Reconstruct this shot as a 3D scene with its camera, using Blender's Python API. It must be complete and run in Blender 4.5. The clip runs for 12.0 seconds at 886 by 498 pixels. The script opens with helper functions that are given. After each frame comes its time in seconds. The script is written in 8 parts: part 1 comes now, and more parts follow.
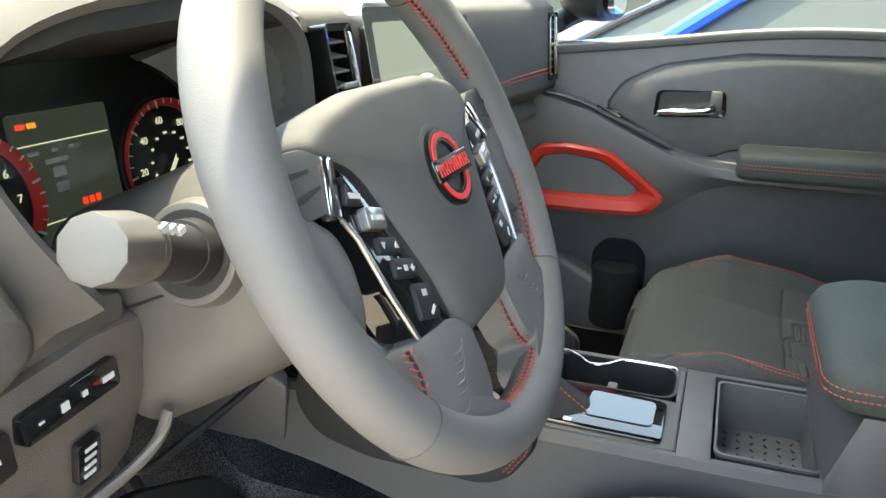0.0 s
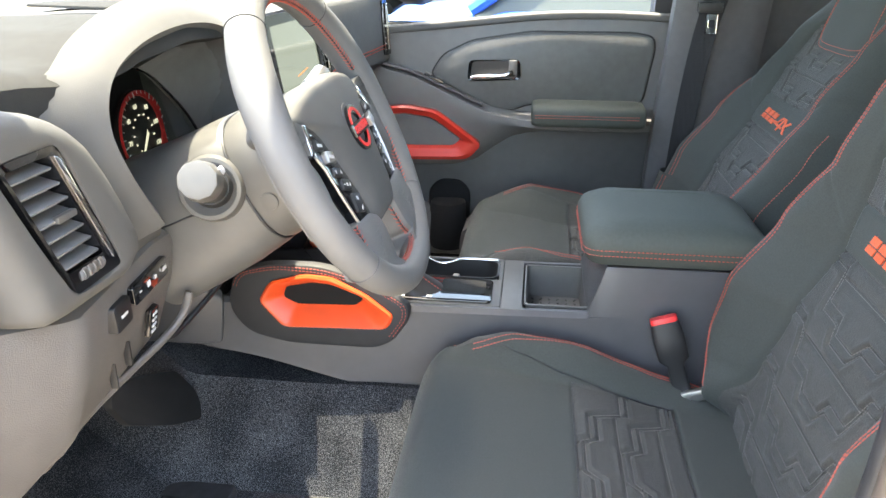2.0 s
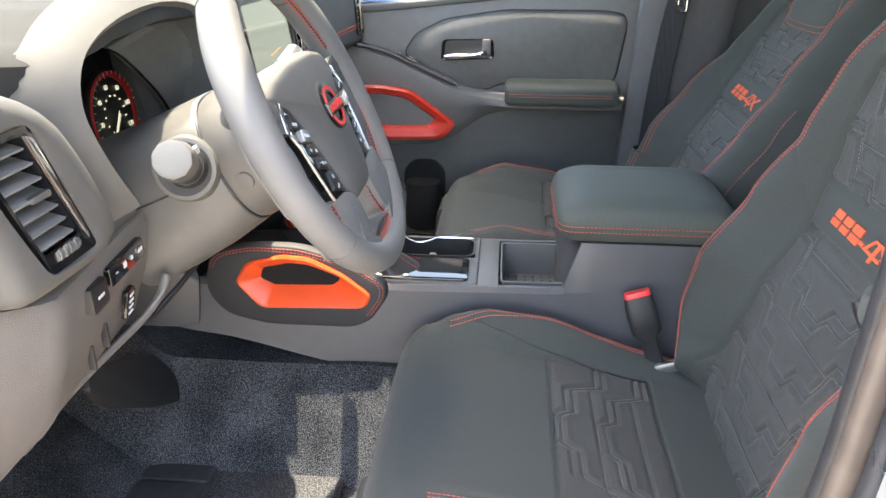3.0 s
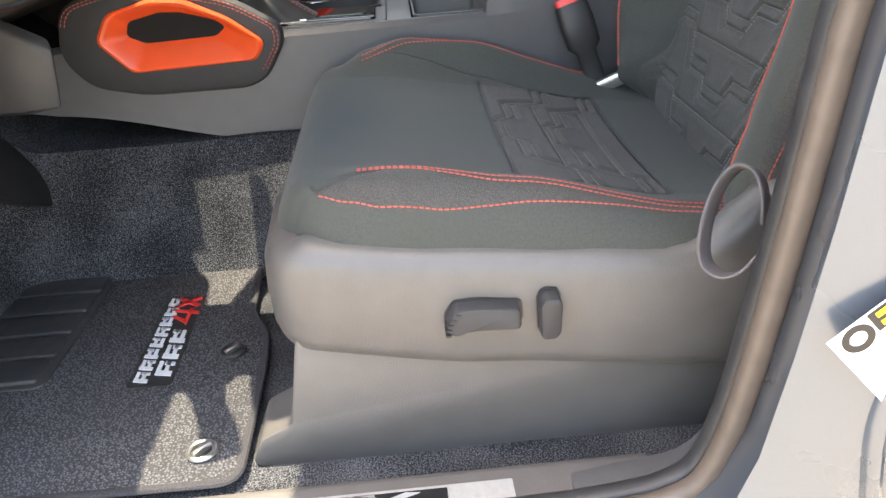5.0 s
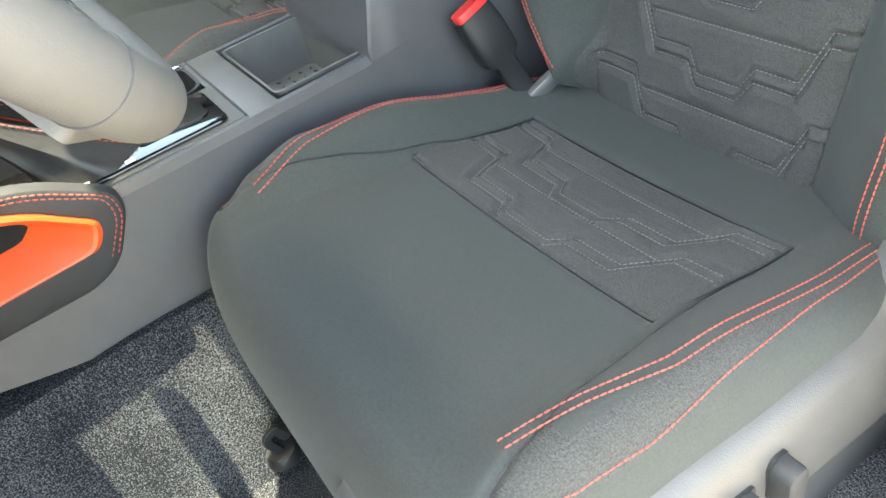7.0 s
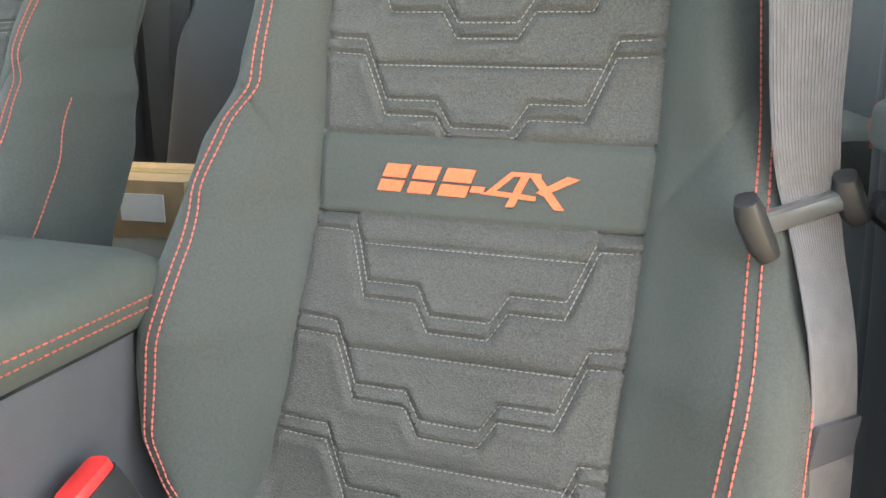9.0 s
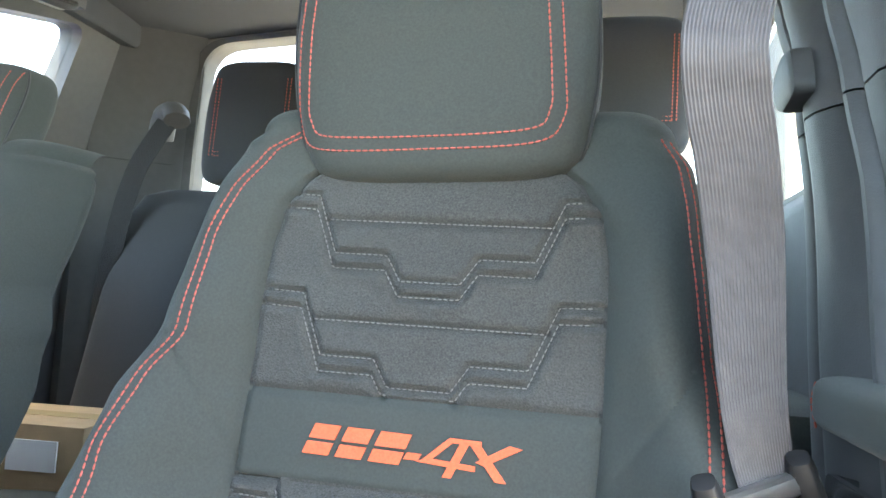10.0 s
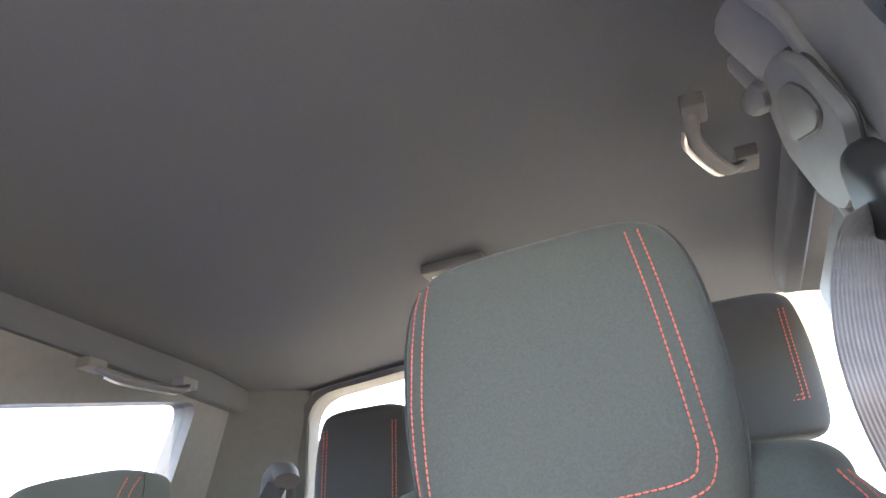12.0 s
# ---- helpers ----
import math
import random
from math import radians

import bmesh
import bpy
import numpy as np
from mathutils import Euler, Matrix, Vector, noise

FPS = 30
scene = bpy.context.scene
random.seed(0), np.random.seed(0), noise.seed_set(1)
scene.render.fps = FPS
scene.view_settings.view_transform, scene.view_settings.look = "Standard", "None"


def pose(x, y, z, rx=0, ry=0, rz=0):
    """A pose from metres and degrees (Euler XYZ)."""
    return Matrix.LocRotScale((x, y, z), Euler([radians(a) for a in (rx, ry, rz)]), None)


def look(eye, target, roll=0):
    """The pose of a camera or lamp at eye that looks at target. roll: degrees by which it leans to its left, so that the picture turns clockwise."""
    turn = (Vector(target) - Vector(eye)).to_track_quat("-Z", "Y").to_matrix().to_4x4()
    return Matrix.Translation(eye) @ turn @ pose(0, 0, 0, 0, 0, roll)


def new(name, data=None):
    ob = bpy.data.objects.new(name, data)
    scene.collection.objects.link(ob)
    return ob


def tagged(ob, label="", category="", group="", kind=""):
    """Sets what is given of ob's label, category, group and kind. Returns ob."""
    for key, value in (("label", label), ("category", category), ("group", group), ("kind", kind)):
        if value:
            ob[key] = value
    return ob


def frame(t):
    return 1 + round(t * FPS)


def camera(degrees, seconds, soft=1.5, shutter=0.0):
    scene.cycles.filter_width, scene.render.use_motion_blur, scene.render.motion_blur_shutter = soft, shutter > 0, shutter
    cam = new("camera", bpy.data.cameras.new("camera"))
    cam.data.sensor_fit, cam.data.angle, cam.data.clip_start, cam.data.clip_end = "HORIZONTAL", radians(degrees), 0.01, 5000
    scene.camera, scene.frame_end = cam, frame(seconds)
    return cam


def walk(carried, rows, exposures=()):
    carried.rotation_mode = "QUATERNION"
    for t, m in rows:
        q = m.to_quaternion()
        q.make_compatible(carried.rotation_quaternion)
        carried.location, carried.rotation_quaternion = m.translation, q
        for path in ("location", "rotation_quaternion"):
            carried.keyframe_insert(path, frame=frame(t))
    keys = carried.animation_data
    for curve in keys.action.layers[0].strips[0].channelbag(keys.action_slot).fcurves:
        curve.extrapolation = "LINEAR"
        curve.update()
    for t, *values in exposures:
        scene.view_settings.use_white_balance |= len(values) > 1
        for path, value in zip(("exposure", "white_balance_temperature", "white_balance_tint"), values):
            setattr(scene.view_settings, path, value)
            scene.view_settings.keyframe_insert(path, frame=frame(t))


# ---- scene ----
cam = camera(61.44, 12.0)
PATH = [
    (0, pose(-0.7762, 0.2748, 1.4167, 71.22, -0.31, -69.04)),
    (0.5, pose(-0.8310, 0.2732, 1.4762, 69.97, 0.17, -77.33)),
    (1, pose(-0.9475, 0.2822, 1.5049, 69.03, -0.11, -80.80)),
    (1.5, pose(-1.0659, 0.2600, 1.4926, 68.68, -0.09, -82.33)),
    (2, pose(-1.1399, 0.2499, 1.4949, 68.23, -0.17, -83.14)),
    (2.5, pose(-1.1513, 0.2532, 1.4975, 68.16, -0.08, -83.74)),
    (3, pose(-1.1496, 0.2492, 1.4930, 66.85, -0.10, -85.16)),
    (3.5, pose(-1.1516, 0.2455, 1.3729, 65.29, 0.83, -87.60)),
    (3.7, pose(-1.1561, 0.2515, 1.3181, 64.50, 1.16, -88.78)),
    (5.3, pose(-1.1275, 0.2884, 1.1713, 60.48, 4.60, -96.00)),
    (5.5, pose(-1.1206, 0.3059, 1.1796, 59.21, 5.66, -97.55)),
    (6, pose(-1.0244, 0.3852, 1.2205, 55.52, 9.76, -104.06)),
    (6.5, pose(-0.8626, 0.4426, 1.2871, 50.32, 12.41, -114.13)),
    (6.7, pose(-0.8076, 0.4407, 1.2959, 48.87, 13.30, -118.21)),
    (7.5, pose(-0.6820, 0.4000, 1.2900, 54.20, 8.93, -135.24)),
    (8.3, pose(-0.5631, 0.4178, 1.2688, 59.52, 4.56, -152.28)),
    (8.5, pose(-0.5344, 0.4131, 1.2720, 63.78, 2.76, -155.92)),
    (9, pose(-0.4761, 0.3940, 1.2726, 74.83, -0.66, -162.45)),
    (9.5, pose(-0.4598, 0.3796, 1.2706, 84.97, -2.72, -165.86)),
    (10, pose(-0.4583, 0.3683, 1.2776, 94.03, -3.62, -167.96)),
    (10.5, pose(-0.4510, 0.3583, 1.2857, 100.14, -3.97, -169.19)),
    (11, pose(-0.4481, 0.3514, 1.2832, 104.23, -3.92, -169.39)),
    (11.5, pose(-0.4473, 0.3501, 1.2906, 108.66, -0.31, -167.75)),
    (12, pose(-0.4350, 0.3475, 1.3419, 116.50, 3.98, -158.41)),
]
walk(cam, PATH, [(0, 3.66, 7900, 3), (1.5, 3.92, 7700, 6), (2.5, 4.02, 7700, 10), (3.5, 3.74, 7900, 12), (5.5, 3.52, 8300, 9), (6, 3.5, 8200, 5), (6.7, 4.2, 7900, -1), (8.5, 4.57, 9900, 10), (9.5, 4.92, 8000, 3), (10, 4.55, 7400, 4), (10.5, 3.52, 7600, 10), (11, 3.95, 7700, 13), (11.5, 4.63, 7700, 14), (12, 4.75, 7400, 14)])

# ---- world and light ----
SUN_AZ, SUN_EL = 30.0, 83.3          # degrees from +y towards +x, and above the horizon
world = bpy.data.worlds.new("sky")
scene.world = world
world.use_nodes = True
wn = world.node_tree.nodes
sky = wn.new("ShaderNodeTexSky")
sky.sky_type, sky.sun_disc = "NISHITA", False
sky.sun_elevation, sky.sun_rotation = radians(SUN_EL), radians(SUN_AZ)
sky.air_density, sky.dust_density = 1.0, 2.5
wn["Background"].inputs["Strength"].default_value = 0.15
world.node_tree.links.new(sky.outputs[0], wn["Background"].inputs["Color"])
sun = new("sun", bpy.data.lights.new("sun", "SUN"))
sun.data.energy, sun.data.angle, sun.data.color = 1.9, radians(0.53), (1.0, 0.95, 0.88)
a, e = radians(SUN_AZ), radians(SUN_EL)
sun_way = Vector((math.sin(a) * math.cos(e), math.cos(a) * math.cos(e), math.sin(e)))
sun.matrix_world = look(sun_way * 20, (0, 0, 0))


# ---- materials ----
def mat(name, color, rough=0.5, metal=0.0, noise_scale=0.0, vary=0.0, bump=0.0, bump_scale=400.0, coat=0.0, spec=0.5,
        sheen=0.0, weave=0.0, voronoi=False, stain=0.0):
    m = bpy.data.materials.new(name)
    m.use_nodes = True
    nt, b = m.node_tree, m.node_tree.nodes["Principled BSDF"]
    b.inputs["Roughness"].default_value, b.inputs["Metallic"].default_value = rough, metal
    b.inputs["Coat Weight"].default_value, b.inputs["Specular IOR Level"].default_value = coat, spec
    b.inputs["Sheen Weight"].default_value = sheen
    c = (*color, 1)
    b.inputs["Base Color"].default_value = c
    tc = nt.nodes.new("ShaderNodeTexCoord")
    if vary or stain:
        n = nt.nodes.new("ShaderNodeTexNoise")
        n.inputs["Scale"].default_value, n.inputs["Detail"].default_value = noise_scale or 60, 4
        nt.links.new(tc.outputs["Object"], n.inputs["Vector"])
        big = nt.nodes.new("ShaderNodeTexNoise")
        big.inputs["Scale"].default_value, big.inputs["Detail"].default_value = 7, 3
        nt.links.new(tc.outputs["Object"], big.inputs["Vector"])
        add = nt.nodes.new("ShaderNodeMath")
        add.operation = "MULTIPLY_ADD"
        add.inputs[1].default_value = stain
        nt.links.new(big.outputs[0], add.inputs[0])
        nt.links.new(n.outputs[0], add.inputs[2])
        ramp = nt.nodes.new("ShaderNodeValToRGB")
        ramp.color_ramp.elements[0].position, ramp.color_ramp.elements[1].position = 0.3 + stain * 0.3, 0.7 + stain * 0.7
        ramp.color_ramp.elements[0].color = (*(v * (1 - vary) for v in color), 1)
        ramp.color_ramp.elements[1].color = (*(min(1, v * (1 + vary)) for v in color), 1)
        nt.links.new(add.outputs[0], ramp.inputs[0])
        nt.links.new(ramp.outputs[0], b.inputs["Base Color"])
        rr = nt.nodes.new("ShaderNodeMapRange")
        rr.inputs["To Min"].default_value, rr.inputs["To Max"].default_value = max(0.02, rough - 0.07), min(1, rough + 0.07)
        nt.links.new(big.outputs[0], rr.inputs[0])
        nt.links.new(rr.outputs[0], b.inputs["Roughness"])
    if bump:
        bn = nt.nodes.new("ShaderNodeBump")
        bn.inputs["Strength"].default_value, bn.inputs["Distance"].default_value = bump, 0.001
        if weave:
            h = None
            for way in ("X", "Z"):
                w = nt.nodes.new("ShaderNodeTexWave")
                w.wave_type, w.bands_direction = "BANDS", way
                w.inputs["Scale"].default_value = weave
                nt.links.new(tc.outputs["Object"], w.inputs["Vector"])
                if h is None:
                    h = w
                else:
                    mx = nt.nodes.new("ShaderNodeMath")
                    mx.operation = "MULTIPLY"
                    nt.links.new(h.outputs["Fac"], mx.inputs[0])
                    nt.links.new(w.outputs["Fac"], mx.inputs[1])
                    h = mx
            nt.links.new(h.outputs[0] if h.bl_idname == "ShaderNodeMath" else h.outputs["Fac"], bn.inputs["Height"])
        else:
            t = nt.nodes.new("ShaderNodeTexVoronoi" if voronoi else "ShaderNodeTexNoise")
            t.inputs["Scale"].default_value = bump_scale
            nt.links.new(tc.outputs["Object"], t.inputs["Vector"])
            nt.links.new(t.outputs[0], bn.inputs["Height"])
        nt.links.new(bn.outputs[0], b.inputs["Normal"])
    return m


def pile(name, dark, light, scale, lo, hi, loops=False):
    """Carpet: dark ground with paler fibre tips, cut or looped."""
    m = bpy.data.materials.new(name)
    m.use_nodes = True
    nt, b = m.node_tree, m.node_tree.nodes["Principled BSDF"]
    b.inputs["Roughness"].default_value, b.inputs["Specular IOR Level"].default_value = 0.95, 0.15
    tc = nt.nodes.new("ShaderNodeTexCoord")
    big = nt.nodes.new("ShaderNodeTexNoise")
    big.inputs["Scale"].default_value, big.inputs["Detail"].default_value = 9, 3
    nt.links.new(tc.outputs["Object"], big.inputs["Vector"])
    if loops:
        tip = nt.nodes.new("ShaderNodeTexVoronoi")
        tip.inputs["Randomness"].default_value = 0.75
        inv = nt.nodes.new("ShaderNodeMath")
        inv.operation = "SUBTRACT"
        inv.inputs[0].default_value = 0.85
        nt.links.new(tip.outputs["Distance"], inv.inputs[1])
        height = inv.outputs[0]
    else:
        tip = nt.nodes.new("ShaderNodeTexNoise")
        tip.inputs["Detail"].default_value = 2
        height = tip.outputs[0]
    tip.inputs["Scale"].default_value = scale
    nt.links.new(tc.outputs["Object"], tip.inputs["Vector"])
    add = nt.nodes.new("ShaderNodeMath")
    add.operation = "MULTIPLY_ADD"
    add.inputs[1].default_value = 0.35
    nt.links.new(big.outputs[0], add.inputs[0])
    nt.links.new(height, add.inputs[2])
    off = nt.nodes.new("ShaderNodeMath")
    off.operation = "SUBTRACT"
    off.inputs[1].default_value = 0.175
    nt.links.new(add.outputs[0], off.inputs[0])
    ramp = nt.nodes.new("ShaderNodeValToRGB")
    ramp.color_ramp.elements[0].position, ramp.color_ramp.elements[1].position = lo, hi
    ramp.color_ramp.elements[0].color, ramp.color_ramp.elements[1].color = (*dark, 1), (*light, 1)
    nt.links.new(off.outputs[0], ramp.inputs[0])
    nt.links.new(ramp.outputs[0], b.inputs["Base Color"])
    bn = nt.nodes.new("ShaderNodeBump")
    bn.inputs["Strength"].default_value, bn.inputs["Distance"].default_value = 1.0, 0.002 if loops else 0.0012
    nt.links.new(height, bn.inputs["Height"])
    nt.links.new(bn.outputs[0], b.inputs["Normal"])
    return m


def glow(name, color, strength):
    m = bpy.data.materials.new(name)
    m.use_nodes = True
    b = m.node_tree.nodes["Principled BSDF"]
    b.inputs["Base Color"].default_value = (0.01, 0.01, 0.01, 1)
    b.inputs["Emission Color"].default_value = (*color, 1)
    b.inputs["Emission Strength"].default_value = strength
    return m


def glass(name, color=(1, 1, 1), rough=0.0):
    m = bpy.data.materials.new(name)
    m.use_nodes = True
    nt = m.node_tree
    b = nt.nodes["Principled BSDF"]
    tr, mix = nt.nodes.new("ShaderNodeBsdfTransparent"), nt.nodes.new("ShaderNodeMixShader")
    tr.inputs[0].default_value = (*color, 1)
    b.inputs["Base Color"].default_value = (0.02, 0.02, 0.02, 1)
    b.inputs["Roughness"].default_value = rough
    mix.inputs[0].default_value = 0.06
    nt.links.new(tr.outputs[0], mix.inputs[1])
    nt.links.new(b.outputs[0], mix.inputs[2])
    nt.links.new(mix.outputs[0], nt.nodes["Material Output"].inputs["Surface"])
    return m


# darker copy of the seat fabric: shade at the cab's rear in its colour
SHADEDFABRIC = mat("shaded_seat_fabric", (0.025, 0.026, 0.029), 0.85, vary=0.12, noise_scale=300, bump=0.25, bump_scale=1500, sheen=0.1, stain=0.3)
LIDSKIN = mat("lid_leatherette", (0.050, 0.058, 0.050), 0.72, vary=0.10, noise_scale=200, bump=0.2, bump_scale=1200, stain=0.3)
FABRIC = mat("seat_fabric", (0.037, 0.0415, 0.037), 0.85, vary=0.20, noise_scale=520, bump=0.25, bump_scale=1500, sheen=0.08, stain=0.3)
MESH = mat("mesh_fabric", (0.044, 0.0428, 0.0393), 0.8, vary=0.55, noise_scale=700, bump=0.6, bump_scale=620, voronoi=True, sheen=0.08, stain=0.3)
PAD = mat("dash_pad", (0.036, 0.036, 0.035), 0.85, vary=0.08, spec=0.15, bump=0.2, bump_scale=900, voronoi=True, stain=0.3)
PLASTIC = mat("grained_plastic", (0.120, 0.112, 0.107), 0.45, vary=0.08, noise_scale=40, bump=0.22, bump_scale=800, voronoi=True, stain=0.4)
SHIELD = mat("seat_shield_plastic", (0.092, 0.086, 0.082), 0.38, vary=0.08, noise_scale=40, bump=0.2, bump_scale=800, voronoi=True, stain=0.4)
DASH = mat("dash_plastic", (0.094, 0.093, 0.091), 0.72, vary=0.06, spec=0.35, noise_scale=40, bump=0.14, bump_scale=1100, voronoi=True, stain=0.4)
DOORTRIM = mat("door_plastic", (0.138, 0.138, 0.136), 0.5, vary=0.07, noise_scale=40, bump=0.22, bump_scale=800, voronoi=True, stain=0.4)
CONSOLE = mat("console_plastic", (0.067, 0.066, 0.071), 0.4, vary=0.07, noise_scale=40, bump=0.2, bump_scale=900, voronoi=True, stain=0.4)
DOORLOW = mat("lower_door_plastic", (0.072, 0.073, 0.072), 0.55, vary=0.08, noise_scale=40, bump=0.22, bump_scale=800, voronoi=True, stain=0.4)
INSERT = mat("door_vinyl", (0.098, 0.100, 0.097), 0.5, vary=0.08, bump=0.2, bump_scale=900, voronoi=True)
SMOOTH = mat("smooth_grey_plastic", (0.090, 0.088, 0.084), 0.45, vary=0.05, noise_scale=60, bump=0.05, bump_scale=900)
LOUVRE = mat("louvre_plastic", (0.150, 0.150, 0.152), 0.35, vary=0.05, bump=0.05)
DARK = mat("black_plastic", (0.017, 0.017, 0.018), 0.5, vary=0.1, bump=0.1)
GLOSS = mat("gloss_black", (0.006, 0.006, 0.007), 0.06, coat=0.6)
CHROME = mat("chrome", (0.75, 0.75, 0.76), 0.12, metal=1.0)
SATIN = mat("satin_metal", (0.45, 0.44, 0.43), 0.3, metal=0.9)
LEATHER = mat("wheel_leather", (0.120, 0.119, 0.118), 0.62, vary=0.08, noise_scale=25, bump=0.10, bump_scale=900, voronoi=True, stain=0.3)
ORANGE = mat("orange_trim", (0.78, 0.085, 0.022), 0.38, vary=0.05, noise_scale=30, coat=0.1)
RED = mat("red_trim", (0.60, 0.040, 0.026), 0.36, vary=0.05, noise_scale=30, coat=0.1)
THREAD = mat("red_thread", (0.420, 0.085, 0.060), 0.75, vary=0.15, noise_scale=900)
QUILTING = mat("grey_thread", (0.163, 0.155, 0.143), 0.75, vary=0.15, noise_scale=900)
EMBROIDERY = mat("orange_embroidery", (0.72, 0.115, 0.045), 0.7, vary=0.15, noise_scale=500, bump=0.5, bump_scale=900)
KNEE = mat("knee_vinyl", (0.026, 0.026, 0.028), 0.62, vary=0.08, bump=0.2, bump_scale=900, voronoi=True)
# absorber black: shade inside hollows (ring, vents, bottle recess) put into the colour
HOLLOW_SHADE = mat("hollow_shade_black", (0.006, 0.006, 0.006), 0.95, vary=0.1, bump=0.1)
CARPET = pile("carpet", (0.012, 0.013, 0.016), (0.185, 0.190, 0.206), 620, 0.44, 0.86)
HEEL = mat("heel_rubber", (0.034, 0.034, 0.036), 0.42, vary=0.25, noise_scale=60, bump=0.15)
MAT_PILE = pile("mat_pile", (0.042, 0.042, 0.045), (0.180, 0.178, 0.190), 330, 0.30, 0.95, loops=True)
MAT_EDGE = mat("mat_binding_yarn", (0.030, 0.029, 0.034), 0.9, vary=0.6, noise_scale=700, bump=0.8, bump_scale=900)
RUBBER = mat("rubber", (0.026, 0.026, 0.028), 0.5, vary=0.2, noise_scale=60, bump=0.15)
WEATHER = mat("weatherstrip", (0.095, 0.074, 0.060), 0.55, vary=0.15, noise_scale=50)
PAINT = mat("silver_paint", (0.122, 0.146, 0.178), 0.28, metal=0.60, coat=1.0, vary=0.03, noise_scale=900)
BLUE = mat("blue_paint", (0.025, 0.13, 0.55), 0.45, metal=0.1, coat=0.15, vary=0.05, noise_scale=900)
WEBBING = mat("belt_webbing", (0.078, 0.071, 0.074), 0.6, vary=0.14, noise_scale=80, bump=0.25, bump_scale=1400, sheen=0.1)
LINER = mat("headliner", (0.058, 0.064, 0.075), 0.95, vary=0.12, noise_scale=600, bump=0.3, bump_scale=900, stain=0.3)
POST = mat("grey_post_trim", (0.104, 0.103, 0.108), 0.6, vary=0.08, bump=0.2, bump_scale=800, stain=0.3)
PILLAR = mat("pillar_trim", (0.078, 0.077, 0.081), 0.6, vary=0.08, bump=0.2, bump_scale=800, stain=0.3)
QUARTER = mat("quarter_trim", (0.060, 0.062, 0.064), 0.6, vary=0.08, bump=0.2, bump_scale=800, stain=0.3)
SILVER = mat("sill_metal", (0.47, 0.47, 0.455), 0.42, metal=0.35, vary=0.06, noise_scale=200)
WHITE = mat("white_print", (0.8, 0.8, 0.8), 0.6)
GREYPRINT = mat("grey_print", (0.55, 0.56, 0.58), 0.6, vary=0.1, noise_scale=300)
REDPLASTIC = mat("red_button", (0.75, 0.035, 0.035), 0.35)
YELLOW = mat("yellow_label", (0.75, 0.6, 0.03), 0.5)
CARD = mat("cardboard", (0.42, 0.29, 0.17), 0.85, vary=0.1, noise_scale=30, bump=0.2, stain=0.5)
ASPHALT = mat("pale_concrete", (0.270, 0.235, 0.190), 0.9, vary=0.25, noise_scale=30, bump=0.4, bump_scale=60, stain=0.5)
CANOPY = mat("canopy_steel", (0.62, 0.56, 0.45), 0.6, vary=0.05, noise_scale=3)
DARKGLASS = mat("tinted_glass", (0.085, 0.095, 0.088), 0.2, spec=0.3)
SCREEN = glow("screen_picture", (0.30, 0.36, 0.33), 0.09)
SCREEN.node_tree.nodes["Principled BSDF"].inputs["Roughness"].default_value = 0.08
LCD = glow("lcd_picture", (0.05, 0.06, 0.05), 0.06)
REDGLOW = glow("red_telltale", (0.9, 0.05, 0.02), 0.12)
AMBER = glow("amber_telltale", (0.9, 0.3, 0.03), 0.12)
PALE = glow("pale_mark", (0.7, 0.7, 0.6), 0.10)
CLEAR = glass("clear_glass", (0.93, 0.96, 0.94))
TINTED = glass("tinted_windscreen", (0.84, 0.88, 0.85))
MIRROR = mat("mirror", (0.9, 0.9, 0.9), 0.02, metal=1.0)


# ---- mesh helpers ----
def part(name, bm, material, parent=None, label="", smooth=True, bevel=0.0, segments=2):
    """Link a bmesh as one mesh object under a thing or a part."""
    bmesh.ops.recalc_face_normals(bm, faces=bm.faces[:])
    me = bpy.data.meshes.new(name)
    if bevel:
        edges = [ed for ed in bm.edges if len(ed.link_faces) == 2 and ed.calc_face_angle(0) > 0.6]
        bmesh.ops.bevel(bm, geom=edges, offset=bevel, segments=segments, affect="EDGES", profile=0.6, clamp_overlap=True)
    bm.to_mesh(me)
    bm.free()
    me.materials.append(material)
    if smooth:
        me.shade_smooth()
        me.set_sharp_from_angle(angle=radians(38))
    ob = new(name, me)
    if parent is not None:
        ob.parent = parent
    if label:
        tagged(ob, label=label)
    return ob


def thing(name, label, category, group="", kind=""):
    return tagged(new(name), label, category, group, kind)


def box(bm, c, size, rot=None):
    m = Matrix.Translation(c) @ (rot.to_4x4() if rot else Matrix()) @ Matrix.Diagonal((*size, 1))
    bmesh.ops.create_cube(bm, size=1, matrix=m)
    return bm


def cyl(bm, p, q, r1, r2=None, n=24):
    p, q = Vector(p), Vector(q)
    d = q - p
    m = Matrix.Translation((p + q) / 2) @ d.to_track_quat("Z", "Y").to_matrix().to_4x4()
    bmesh.ops.create_cone(bm, cap_ends=True, segments=n, radius1=r1, radius2=r1 if r2 is None else r2, depth=d.length, matrix=m)
    return bm


def loft(bm, rings, closed=True, cap=True):
    """Skin a list of rings of equal length."""
    vs = [[bm.verts.new(p) for p in r] for r in rings]
    n = len(rings[0])
    for a, b in zip(vs, vs[1:]):
        for i in range(n if closed else n - 1):
            j = (i + 1) % n
            bm.faces.new((a[i], a[j], b[j], b[i]))
    if cap and closed:
        bm.faces.new(vs[0][::-1])
        bm.faces.new(vs[-1])
    return bm


